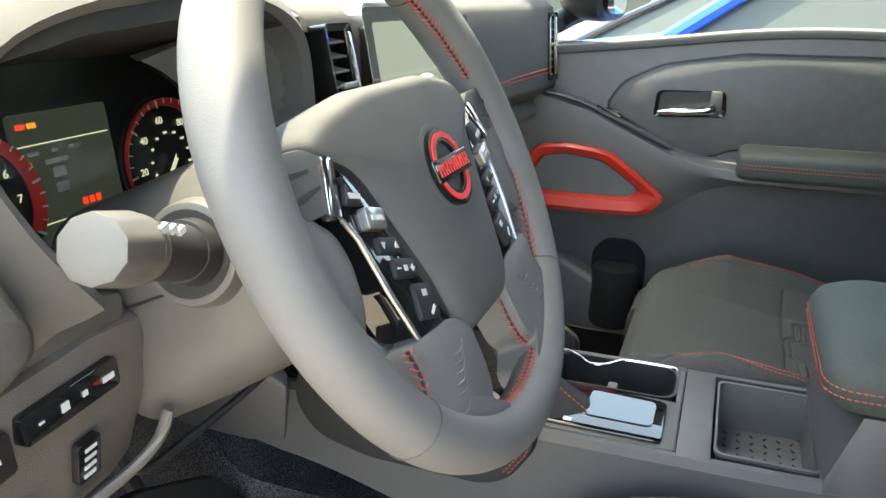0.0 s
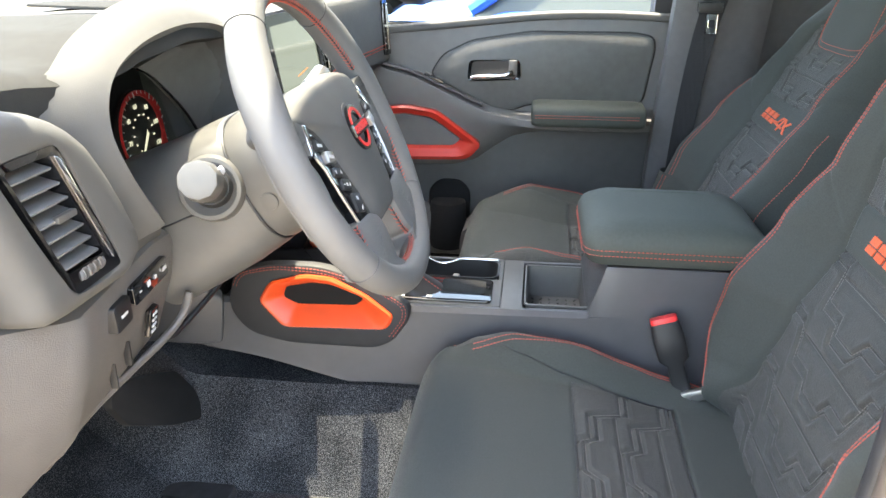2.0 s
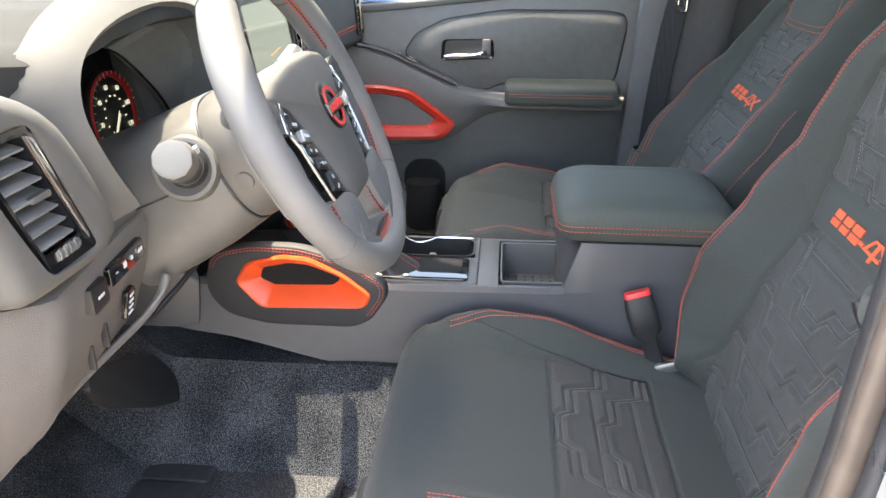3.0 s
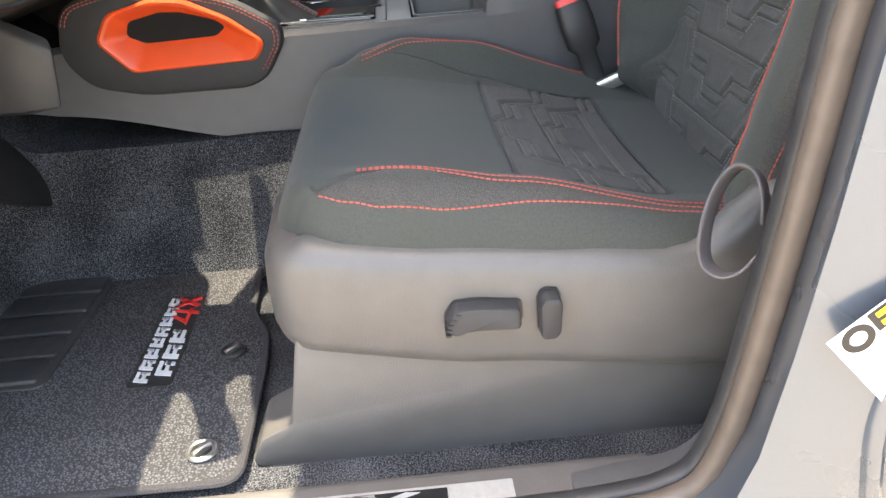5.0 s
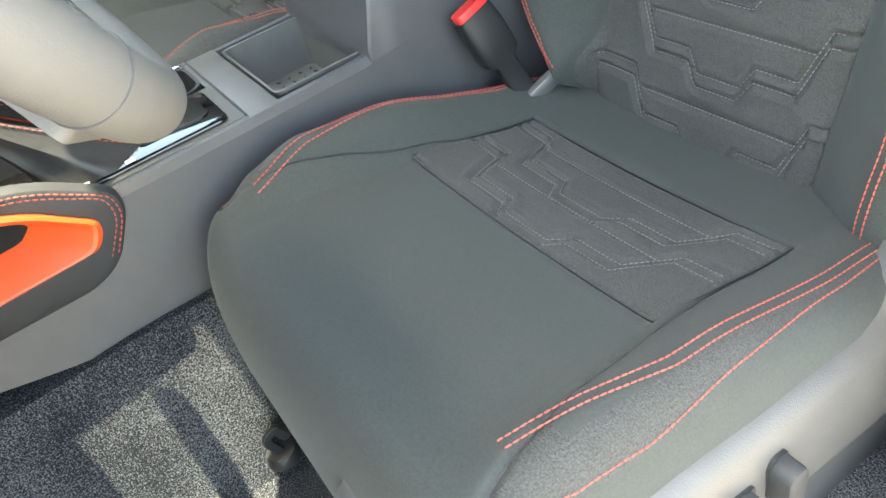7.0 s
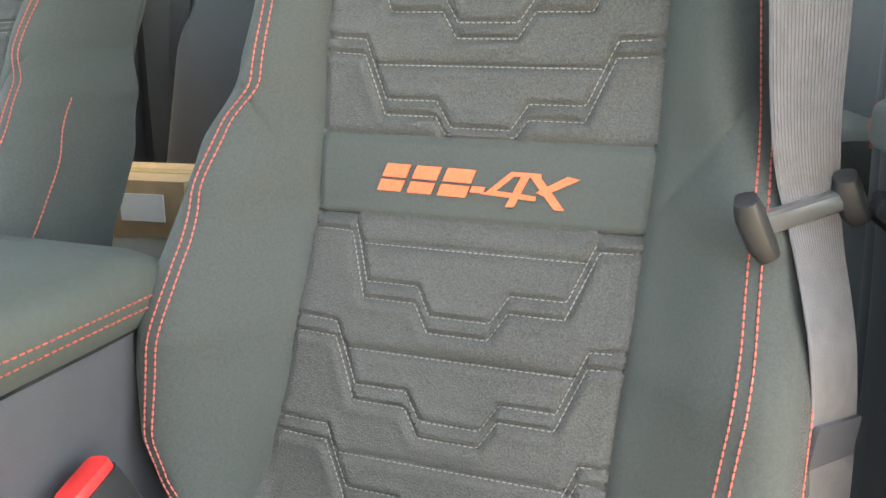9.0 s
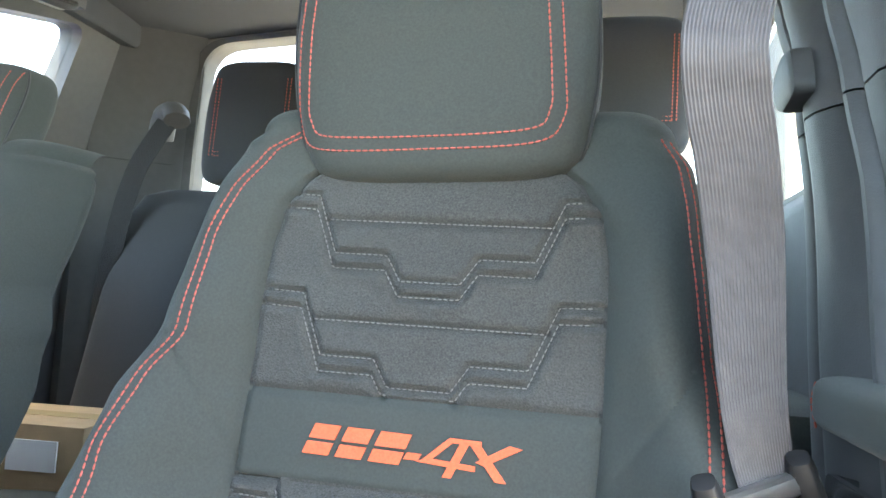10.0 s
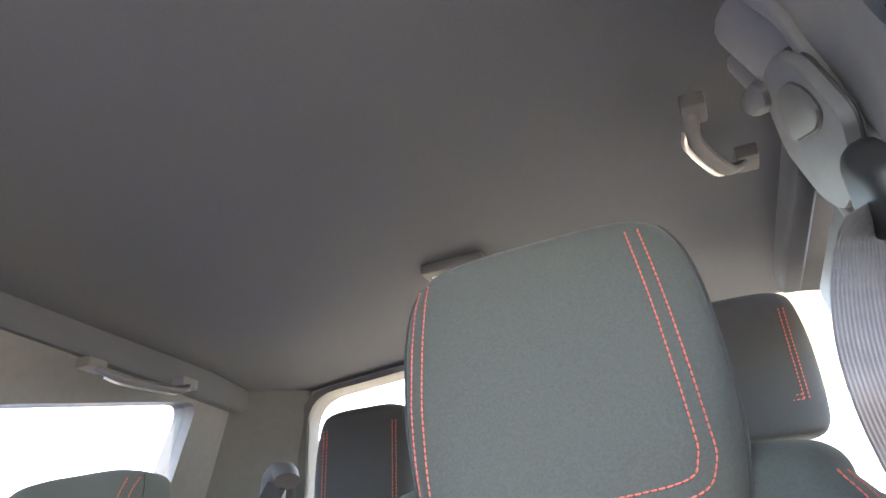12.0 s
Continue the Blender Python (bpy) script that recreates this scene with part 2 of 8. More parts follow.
def smooth_path(pts, n, closed=False):
    """Catmull-Rom through the points, n samples in all."""
    P = [Vector(p) for p in pts]
    k = len(P)
    out = []
    segs = k if closed else k - 1
    for i in range(n):
        t = i / (n if closed else n - 1) * segs
        s = min(int(t), segs - 1)
        f = t - s
        if closed:
            p0, p1, p2, p3 = (P[(s + d) % k] for d in (-1, 0, 1, 2))
        else:
            p0, p1, p2, p3 = P[max(s - 1, 0)], P[s], P[s + 1], P[min(s + 2, k - 1)]
        out.append(0.5 * (2 * p1 + (p2 - p0) * f + (2 * p0 - 5 * p1 + 4 * p2 - p3) * f * f + (3 * p1 - p0 - 3 * p2 + p3) * f ** 3))
    return out


def sweep(bm, pts, rx, ry=None, n=12, closed=False, up=(0, 0, 1), power=2.0):
    """A tube of elliptic section along pts; ry is along up. rx, ry may be lists."""
    pts = [Vector(p) for p in pts]
    k = len(pts)
    rings = []
    for i, p in enumerate(pts):
        a = pts[(i - 1) % k] if closed or i else pts[0]
        b = pts[(i + 1) % k] if closed or i < k - 1 else pts[-1]
        t = (b - a).normalized()
        side = t.cross(Vector(up)).normalized()
        top = side.cross(t)
        ax = rx[i] if isinstance(rx, (list, tuple)) else rx
        ay = ax if ry is None else (ry[i] if isinstance(ry, (list, tuple)) else ry)
        ring = []
        for j in range(n):
            c, s = math.cos(2 * math.pi * j / n), math.sin(2 * math.pi * j / n)
            c, s = math.copysign(abs(c) ** (2 / power), c), math.copysign(abs(s) ** (2 / power), s)
            ring.append(p + side * ax * c + top * ay * s)
        rings.append(ring)
    if closed:
        rings.append(rings[0])
        vs = [[bm.verts.new(p) for p in r] for r in rings[:-1]]
        for i in range(k):
            for j in range(n):
                a, b = vs[i], vs[(i + 1) % k]
                bm.faces.new((a[j], a[(j + 1) % n], b[(j + 1) % n], b[j]))
    else:
        loft(bm, rings)
    return bm


def frame_at(o, x, y):
    """A matrix with its origin at o and its x and y axes along x and y."""
    x = Vector(x).normalized()
    z = x.cross(Vector(y)).normalized()
    y = z.cross(x)
    return Matrix.Translation(o) @ Matrix((x, y, z)).transposed().to_4x4()


def rounded(pts, r, n=4):
    """A 2D outline with its corners rounded."""
    out = []
    k = len(pts)
    for i in range(k):
        p, a, b = Vector(pts[i]), Vector(pts[i - 1]), Vector(pts[(i + 1) % k])
        u, v = (a - p), (b - p)
        d = min(r, u.length * 0.45, v.length * 0.45)
        p0, p1 = p + u.normalized() * d, p + v.normalized() * d
        for j in range(n + 1):
            t = j / n
            out.append(p0 * (1 - t) ** 2 + p * 2 * t * (1 - t) + p1 * t * t)
    return out


def plate(bm, m, pts, thick, soft=0.0):
    """A slab with the 2D outline pts, from z = 0 to thick in the frame m, its front edge softened."""
    c = sum((Vector(p) for p in pts), Vector((0, 0))) / len(pts)
    rings = [[m @ Vector((p[0], p[1], 0)) for p in pts]]
    steps = [(0.0, thick)] if not soft else [(0, thick - soft), (soft * 0.3, thick - soft * 0.3), (soft, thick)]
    for inset, z in steps:
        ring = []
        for p in pts:
            v = Vector(p) - c
            q = c + v * max(0.0, 1 - inset / max(v.length, 1e-6))
            ring.append(m @ Vector((q[0], q[1], z)))
        rings.append(ring)
    return loft(bm, rings)


def rect(w, h, r=0.0, n=4, cx=0.0, cy=0.0):
    p = [(cx - w / 2, cy - h / 2), (cx + w / 2, cy - h / 2), (cx + w / 2, cy + h / 2), (cx - w / 2, cy + h / 2)]
    return rounded(p, r, n) if r else [Vector(q) for q in p]


def frame_ring(bm, m, outer, inner, z_out, z_in, back=0.0):
    """A frame between two outlines of the same count, with a lip of depth back at its inner edge."""
    rings = [[m @ Vector((*p, back)) for p in outer], [m @ Vector((*p, z_out)) for p in outer],
             [m @ Vector((*p, z_in)) for p in inner], [m @ Vector((*p, back)) for p in inner]]
    return loft(bm, rings, cap=False)


def radial(poly, c, p, grow=0.0):
    """Where the ray from c to p leaves the outline poly, moved outwards by grow."""
    d = (Vector(p) - c).normalized()
    best = 9.0
    for q, r in zip(poly, poly[1:] + poly[:1]):
        q, e = Vector(q), Vector(r) - Vector(q)
        den = d.x * e.y - d.y * e.x
        if abs(den) > 1e-9:
            t = ((q.x - c.x) * e.y - (q.y - c.y) * e.x) / den
            w = ((q.x - c.x) * d.y - (q.y - c.y) * d.x) / den
            if t > 0 and -1e-6 <= w <= 1 + 1e-6:
                best = min(best, t)
    return c + d * (best + grow)


def interp(x, table):
    if x <= table[0][0]:
        return table[0][1]
    for (a, u), (b, v) in zip(table, table[1:]):
        if x <= b:
            t = (x - a) / (b - a)
            t = t * t * (3 - 2 * t) * 0.5 + t * 0.5
            return u + (v - u) * t
    return table[-1][1]


def stitch_row(bm, pts, length=0.0046, gap=0.0009, radius=0.0008, lift=None, slant=0.0):
    """Small thread capsules along a polyline."""
    pts = [Vector(p) for p in pts]
    acc, seg = 0.0, []
    total = [0.0]
    for a, b in zip(pts, pts[1:]):
        total.append(total[-1] + (b - a).length)
    def at(s):
        for i in range(len(pts) - 1):
            if s <= total[i + 1]:
                f = (s - total[i]) / max(total[i + 1] - total[i], 1e-9)
                return pts[i].lerp(pts[i + 1], f)
        return pts[-1]
    s = 0.0
    while s + length < total[-1]:
        p, q = at(s), at(s + length)
        d = (q - p).normalized()
        side = d.cross(Vector((0.3, 0.5, 0.8))).normalized()
        top = d.cross(side)
        ring = lambda c, r: [c + side * r * math.cos(k * math.pi / 2) + top * r * math.sin(k * math.pi / 2) for k in range(4)]
        loft(bm, [ring(p, radius * 0.4), ring(p + d * length * 0.25, radius), ring(q - d * length * 0.25, radius), ring(q, radius * 0.4)])
        s += length + gap
    return bm


def seg_dist(px, py, a, b):
    ax, ay, bx, by = a[0], a[1], b[0], b[1]
    dx, dy = bx - ax, by - ay
    t = ((px - ax) * dx + (py - ay) * dy) / (dx * dx + dy * dy + 1e-12)
    t = min(1, max(0, t))
    return math.hypot(px - ax - t * dx, py - ay - t * dy)


# ---- seats ----
CUSH_Z = [(-0.12, 0.845), (-0.06, 0.855), (0.03, 0.866), (0.17, 0.898), (0.30, 0.920), (0.36, 0.922)]
BACK_HW_IN = [(0.78, 0.165), (0.86, 0.182), (0.907, 0.212), (0.943, 0.243), (0.98, 0.261), (1.03, 0.270), (1.08, 0.270), (1.117, 0.265), (1.19, 0.242), (1.25, 0.215), (1.30, 0.209), (1.364, 0.200), (1.405, 0.187), (1.42, 0.170)]
CUSH_BOL = [(-0.10, 0.0), (0.0, 0.022), (0.09, 0.034), (0.18, 0.046), (0.26, 0.042), (0.32, 0.024), (0.36, 0.004), (0.38, 0)]
BACK_Y = [(0.78, -0.035), (0.86, -0.062), (0.95, -0.085), (1.05, -0.112), (1.15, -0.158), (1.25, -0.178), (1.34, -0.198), (1.42, -0.225)]
BACK_HW = [(0.78, 0.225), (0.86, 0.246), (0.98, 0.260), (1.08, 0.261), (1.136, 0.257), (1.19, 0.244), (1.25, 0.215), (1.30, 0.210), (1.364, 0.207), (1.395, 0.202), (1.42, 0.186)]
BACK_PANEL_IN = [(0.80, 0.170), (0.87, 0.164), (0.90, 0.158), (0.95, 0.147), (1.01, 0.139), (1.09, 0.134), (1.20, 0.134), (1.31, 0.134), (1.347, 0.128), (1.37, 0.114), (1.385, 0.097), (1.40, 0.080), (1.43, 0.075)]
BACK_PANEL = [(0.80, 0.113), (0.90, 0.117), (1.00, 0.123), (1.09, 0.129), (1.20, 0.134), (1.31, 0.134), (1.347, 0.128), (1.37, 0.114), (1.385, 0.097), (1.40, 0.080), (1.43, 0.075)]
STITCH_IN = [(0.895, 0.176), (0.925, 0.203), (0.952, 0.222), (0.983, 0.236), (1.042, 0.238), (1.101, 0.233), (1.159, 0.226), (1.21, 0.208), (1.245, 0.186), (1.319, 0.183), (1.358, 0.172), (1.395, 0.155), (1.416, 0.125)]
STITCH_OUT = [(0.83, 0.188), (0.95, 0.192), (1.096, 0.205), (1.234, 0.207), (1.289, 0.203), (1.349, 0.196), (1.388, 0.191), (1.416, 0.176)]
BACK_BOL = [(0.80, 0.035), (0.92, 0.058), (1.05, 0.066), (1.15, 0.056), (1.24, 0.034), (1.33, 0.024), (1.40, 0.010)]
CHEVRON = [(0.150, 0.022), (0.100, 0.020), (0.080, -0.027), (0.037, -0.027), (0.024, -0.047), (-0.024, -0.047), (-0.037, -0.027),
           (-0.080, -0.027), (-0.100, 0.020), (-0.150, 0.022)]
BACK_QUILT = [1.338, 1.258, 1.118, 1.040, 0.960, 0.882]


def seg_field(U, V, a, b):
    dx, dy = b[0] - a[0], b[1] - a[1]
    t = np.clip(((U - a[0]) * dx + (V - a[1]) * dy) / (dx * dx + dy * dy), 0, 1)
    return np.hypot(U - a[0] - t * dx, V - a[1] - t * dy)


def quilt(U, V, rows, flip=1.0, wide=1.0):
    """Depth of the quilting over a seat panel, on arrays of places."""
    d = np.zeros(U.shape)
    for r in rows:
        def lines(shift):
            line = [(a * wide, r + flip * (b + shift)) for a, b in CHEVRON]
            return np.min([seg_field(U, V, a, b) for a, b in zip(line, line[1:])], axis=0)
        d += 0.0048 * np.exp(-(seg_field(U, V, (-0.090 * wide, r), (0.090 * wide, r)) / 0.0032) ** 2)
        k1, k2 = lines(0.0), lines(-0.012)
        d += 0.0040 * np.exp(-(k1 / 0.0026) ** 2) + 0.0040 * np.exp(-(k2 / 0.0026) ** 2)
        d -= 0.0018 * np.exp(-((np.minimum(k1, k2) - 0.0065) / 0.004) ** 2)
    return d


def cushion_z(u, y):
    z = interp(y, CUSH_Z)
    c = abs(u)
    b = interp(y, CUSH_BOL) * (1.0 if u > 0 else 0.32)
    t = min(1, max(0, (c - 0.150) / 0.048))
    z += b * t * t * (3 - 2 * t)
    z -= 0.006 * max(0, 1 - (c / 0.15) ** 2) * (1 if y < 0.30 else max(0, 1 - (y - 0.30) / 0.06))
    if c > 0.198:
        t = min(1, (c - 0.198) / 0.044)
        z -= (z - 0.832) * (1 - math.sqrt(max(0, 1 - t ** 2.2)))
    return z


def seam_u(y):
    """Where the seam between the cushion's top and its bolsters runs."""
    return interp(y, [(0.0, 0.158), (0.10, 0.160), (0.17, 0.166), (0.25, 0.178), (0.31, 0.190), (0.345, 0.199), (0.37, 0.207)])


def plan_y(u, y):
    """The front corners of the cushion are rounded in plan."""
    t = min(1, max(0, (y - 0.22) / 0.145))
    return y - 0.040 * max(0, (abs(u) - 0.17) / 0.072) ** 2 * t * t


def back_hp(z, side=-1):
    """Half-width of the centre panel, inboard (+) or outboard."""
    return interp(z, BACK_PANEL_IN if side > 0 else BACK_PANEL)


def back_hw(z, side=-1):
    return interp(z, BACK_HW_IN) + 0.009 * min(1.0, max(0.0, (z - 1.12) / 0.08)) if side > 0 else interp(z, BACK_HW)


def back_y(u, z):
    y = interp(z, BACK_Y)
    c, hp, hw, b = abs(u), back_hp(z, u), back_hw(z, u), interp(z, BACK_BOL)
    crest = hw - 0.045
    t = min(1, max(0, (c - hp + 0.012) / max(crest - hp + 0.012, 0.02)))
    y += b * t * t * (3 - 2 * t)
    if c > crest:
        t = min(1, (c - crest) / 0.045)
        y -= (0.085 + b) * (1 - math.sqrt(max(0, 1 - t ** 2.4)))
    return y


def grid_parts(pts, kind_of, mats, parent, names, labels):
    """Make meshes from a grid of points, the faces shared out by kind."""
    bms = {}
    maps = {}
    for i in range(len(pts) - 1):
        for j in range(len(pts[0]) - 1):
            k = kind_of(i, j)
            if k not in bms:
                bms[k], maps[k] = bmesh.new(), {}
            vs = []
            for a, b in ((i, j), (i, j + 1), (i + 1, j + 1), (i + 1, j)):
                if (a, b) not in maps[k]:
                    maps[k][(a, b)] = bms[k].verts.new(pts[a][b])
                vs.append(maps[k][(a, b)])
            bms[k].faces.new(vs)
    out = {}
    for k, bm in bms.items():
        out[k] = part(names[k], bm, mats[k], parent, labels.get(k, ""))
    return out


def emblem_blocks(place, parent, name, material, thick):
    """Slanted plain blocks that stand for a trim badge; place(u, v) gives a point on the surface, u and v in 0..1."""
    bm = bmesh.new()
    def block(poly):
        front = [place(*p, thick) for p in poly]
        back = [place(*p, -0.002) for p in poly]
        loft(bm, [back, front])
    def bar(x0, y0, x1, y1, w):
        block([(x0, y0), (x0 + w, y0), (x1 + w, y1), (x1, y1)])
    s = 0.05
    def done():
        nonlocal bm
        part(name, bm, material, parent)
        bm = bmesh.new()
    for x0, w in ((0.0, 0.15), (0.165, 0.15), (0.33, 0.17)):
        bar(x0, 0.12, x0 + s * 0.40, 0.46, w - 0.02)
        bar(x0 + s * 0.50, 0.56, x0 + s, 0.96, w - 0.02)
        done()
    block([(0.50, 0.30), (0.57, 0.30), (0.585, 0.48), (0.515, 0.48)])
    done()
    block([(0.56, 0.28), (0.84, 0.20), (0.84, 0.34), (0.62, 0.40)])
    block([(0.58, 0.30), (0.70, 0.95), (0.74, 0.95), (0.62, 0.30)])
    bar(0.69, -0.05, 0.77, 1.0, 0.042)
    block([(0.70, 0.88), (0.86, 0.88), (0.86, 1.0), (0.71, 1.0)])
    done()
    block([(0.80, 0.95), (0.85, 0.95), (0.985, 0.0), (0.935, 0.0)])
    block([(0.84, 0.45), (0.99, 0.98), (1.05, 0.92), (0.88, 0.38)])
    done()
    bm.free()


def seat(cx, dy, k, tilt, label, group, lift=0.0):
    """A front seat with its outboard side towards -k in x."""
    s = thing("front_seat", label, "car seat", group)
    def P(u, y, z):
        y = y + dy - tilt * max(0, z - 0.93) - (0.12 * max(0, z - 1.15) if tilt else 0)
        if tilt and 0.84 < z < 0.97 and u < -0.11:           # fuller outboard bolster
            z += 0.034 * min(1.0, (-u - 0.11) / 0.06) * min(1.0, max(0.0, (0.36 + dy - y) / 0.10))
        return Vector((cx + k * u, y, lift + (z if not tilt or z < 1.15 else 1.15 + (z - 1.15) * 0.90)))
    # cushion
    N, M = 160, 160
    us = [0.242 * math.copysign(1 - (1 - abs(2 * j / N - 1)) ** 1.2, 2 * j / N - 1) for j in range(N + 1)]
    ys = [-0.11 + (0.365 + 0.11) * i / M for i in range(M + 1)]
    pts, uv = [], []
    QD = quilt(*np.meshgrid(us, ys), (0.112, 0.052), -1.0, 1.15)
    for i, y in enumerate(ys):
        row, ruv = [], []
        for j, u in enumerate(us):
            z = cushion_z(u, y)
            if abs(u) < 0.158 and 0.022 < y < 0.172:
                z -= QD[i, j]
            edge = min(abs(abs(u) - seam_u(y)) if 0.02 < y else 9, abs(y - 0.172) if abs(u) < 0.16 else 9, abs(y - 0.022) if abs(u) < 0.16 else 9)
            z -= 0.004 * math.exp(-(edge / 0.003) ** 2)
            row.append(P(u, plan_y(u, y), z))
            ruv.append((u, y))
        pts.append(row)
        uv.append(ruv)
    for i in range(1, 15):                                   # the rounded front
        f = i / 14 * math.pi / 2
        row, ruv = [], []
        for u in us:
            z0 = cushion_z(u, 0.365)
            corner = 1 - 0.45 * max(0, (abs(u) - 0.14) / 0.1) ** 2 - 0.10 * math.exp(-((abs(u) - 0.2075) / 0.003) ** 2)
            row.append(P(u * (1 - 0.04 * (1 - math.cos(f))), plan_y(u, 0.365) + 0.045 * corner * math.sin(f), 0.79 + (z0 - 0.79) * math.cos(f) ** 0.8))
            ruv.append((u, 0.5))
        pts.append(row)
        uv.append(ruv)
    def low_line(y):
        return interp(y, [(-0.1, 0.209), (0.06, 0.214), (0.158, 0.2225), (0.25, 0.2285), (0.31, 0.2265), (0.345, 0.2210), (0.375, 0.2120)])
    def kind(i, j):
        u, y = uv[min(i, len(uv) - 1)][j]
        u += 0.002
        if abs(u) < 0.158 and 0.022 < y < 0.172:
            return 1
        if max(0.207 if y < 0.29 else 0, seam_u(y) if y > 0.25 else 0) < abs(u) < low_line(y) and y < 0.372:
            return 1
        return 0
    grid_parts(pts, kind, (FABRIC, MESH), s, ("cushion", "cushion_insert"), {1: "quilted charcoal mesh insert"})
    for side in (-1, 1):
        for off in (0.198, 0.206):
            bm = bmesh.new()
            top = lambda y: side * (off - 0.024 * max(0, (y - 0.2) / 0.15))
            stitch_row(bm, [P(top(y), plan_y(top(y), y), cushion_z(top(y), y) + 0.0006) for y in np.linspace(-0.06, 0.325, 50)])
            part("cushion_stitching", bm, THREAD, s, "red thread")
        bm = bmesh.new()
        stitch_row(bm, [P(side * low_line(y), plan_y(low_line(y), y), cushion_z(side * low_line(y), y) + 0.0006) for y in np.linspace(-0.04, 0.372, 50)])
        part("cushion_stitching", bm, THREAD, s, "red thread")
        bm = bmesh.new()                                     # dark seam line, down over the front corner
        line = [P(side * seam_u(y), plan_y(seam_u(y), y), cushion_z(side * seam_u(y), y) - 0.0036) for y in np.linspace(0.03, 0.365, 60)]
        sweep(bm, line, 0.0010, 0.0010, n=5)
        part("cushion_seam", bm, RUBBER, s)
    for line in ([(u, 0.172) for u in np.linspace(-0.158, 0.158, 30)], [(u, 0.022) for u in np.linspace(-0.158, 0.158, 30)], [(-0.159, y) for y in np.linspace(0.022, 0.172, 20)], [(0.159, y) for y in np.linspace(0.022, 0.172, 20)]):
        bm = bmesh.new()
        sweep(bm, [P(u, y, cushion_z(u, y) - 0.0016) for u, y in line], 0.0011, 0.0011, n=5)
        part("insert_seam", bm, RUBBER, s)
    bm = bmesh.new()
    def thread(bm, line, put):
        """A row of small stitches along a line of a panel, put on its surface."""
        dense = []
        for (a, b), (c, d) in zip(line, line[1:]):
            n = max(2, int(math.hypot(c - a, d - b) / 0.006))
            dense += [(a + (c - a) * i / n, b + (d - b) * i / n) for i in range(n)]
        dense.append(line[-1])
        run = []
        for p in dense:
            q = put(*p)
            if q is not None:
                run.append(q)
        if len(run) > 1:
            stitch_row(bm, run, length=0.0034, gap=0.0012, radius=0.0006)
    on_cushion = lambda u, y: P(u, y, cushion_z(u, y) - 0.0022) if abs(u) < 0.154 and 0.026 < y < 0.168 else None
    for r in (0.112, 0.052):
        thread(bm, [(-0.1035, r), (0.1035, r)], on_cushion)
        for shift in (0.0, -0.012):
            thread(bm, [(a * 1.15, r - (b + shift)) for a, b in CHEVRON], on_cushion)
    tagged(part("quilt_stitching", bm, QUILTING, s, "grey thread along the quilting"), kind="stuff")
    # backrest; the columns of the grid follow the edge of the centre panel
    N, M = 200, 260
    pts, uv = [], []
    zs = [0.79 + (1.415 - 0.79) * i / M for i in range(M + 1)]
    cols = [2 * j / N - 1 for j in range(N + 1)]
    def col_u(a, z):
        hp, hw = back_hp(z, a), back_hw(z, a)
        c = abs(a)
        u = hp * c / 0.6 if c <= 0.6 else hp + (hw - hp) * (1 - (1 - (c - 0.6) / 0.4) ** 1.3)
        return math.copysign(u, a)
    U = np.array([[col_u(a, z) for a in cols] for z in zs])
    QD = quilt(U, np.array(zs)[:, None] * np.ones(U.shape), BACK_QUILT)
    for i, z in enumerate(zs):
        row, ruv = [], []
        for j, a in enumerate(cols):
            u = U[i, j]
            hp = back_hp(z, a)
            y = back_y(u, z)
            d = 0.0
            if abs(a) < 0.6:
                if not 1.139 < z < 1.203:
                    d += QD[i, j]
                d += 0.004 * (math.exp(-((z - 1.203) / 0.003) ** 2) + math.exp(-((z - 1.139) / 0.003) ** 2))
            else:
                d += 0.003 * math.exp(-(seg_dist(abs(u), z, (hp, 1.150), (0.192, 1.240)) / 0.0022) ** 2)
            d += 0.006 * math.exp(-((abs(u) - hp) / 0.0035) ** 2)
            row.append(P(u, y - d, z))
            ruv.append((a, z))
        pts.append(row)
        uv.append(ruv)
    for i in range(1, 11):                                   # the rounded top
        f = i / 10 * math.pi / 2
        z0 = 1.415
        row = []
        for a, _ in uv[M]:
            u = col_u(a, z0)
            y = back_y(u, z0)
            dip = 0.05 * max(0, 1 - abs(u) / 0.115)
            row.append(P(u * (1 - 0.10 * (1 - math.cos(f))), y - 0.05 * (1 - math.cos(f)), z0 + (0.028 - dip * 0.5) * math.sin(f)))
        pts.append(row)
        uv.append(uv[M])
    def bkind(i, j):
        a, z = uv[i][j]
        if i < M and abs(a + 1 / N) < 0.6 and not 1.139 < z < 1.203:
            return 1
        if cx < 0 and i < M and z < 1.2 and abs(a + 1 / N) > 0.88:
            return 1
        return 0
    grid_parts(pts, bkind, (FABRIC, MESH), s, ("backrest", "backrest_insert"), {1: "quilted charcoal mesh insert"})
    bm = bmesh.new()                                         # upholstered flanks and back
    rings = []
    for z in np.linspace(0.79, 1.43, 40):
        o = interp(z, [(0.79, 0.205), (0.95, 0.236), (1.1, 0.225), (1.25, 0.198), (1.38, 0.182), (1.415, 0.160), (1.43, 0.13)])
        i = o if cx < 0 else interp(z, [(0.79, 0.18), (0.99, 0.190), (1.09, 0.203), (1.22, 0.213), (1.27, 0.210), (1.35, 0.203), (1.39, 0.190), (1.42, 0.16), (1.43, 0.12)])
        y0 = interp(z, BACK_Y) - 0.055
        rings.append([P(u, y0 - d, z) for u, d in ((-o, -0.015), (-o, 0.02), (-o * 0.985, 0.05), (-o * 0.92, 0.072), (-o * 0.75, 0.082), (0, 0.088), (i * 0.75, 0.082), (i * 0.92, 0.072), (i * 0.985, 0.05), (i, 0.02), (i * 0.98, -0.015), (0, 0.03))])
    loft(bm, rings)
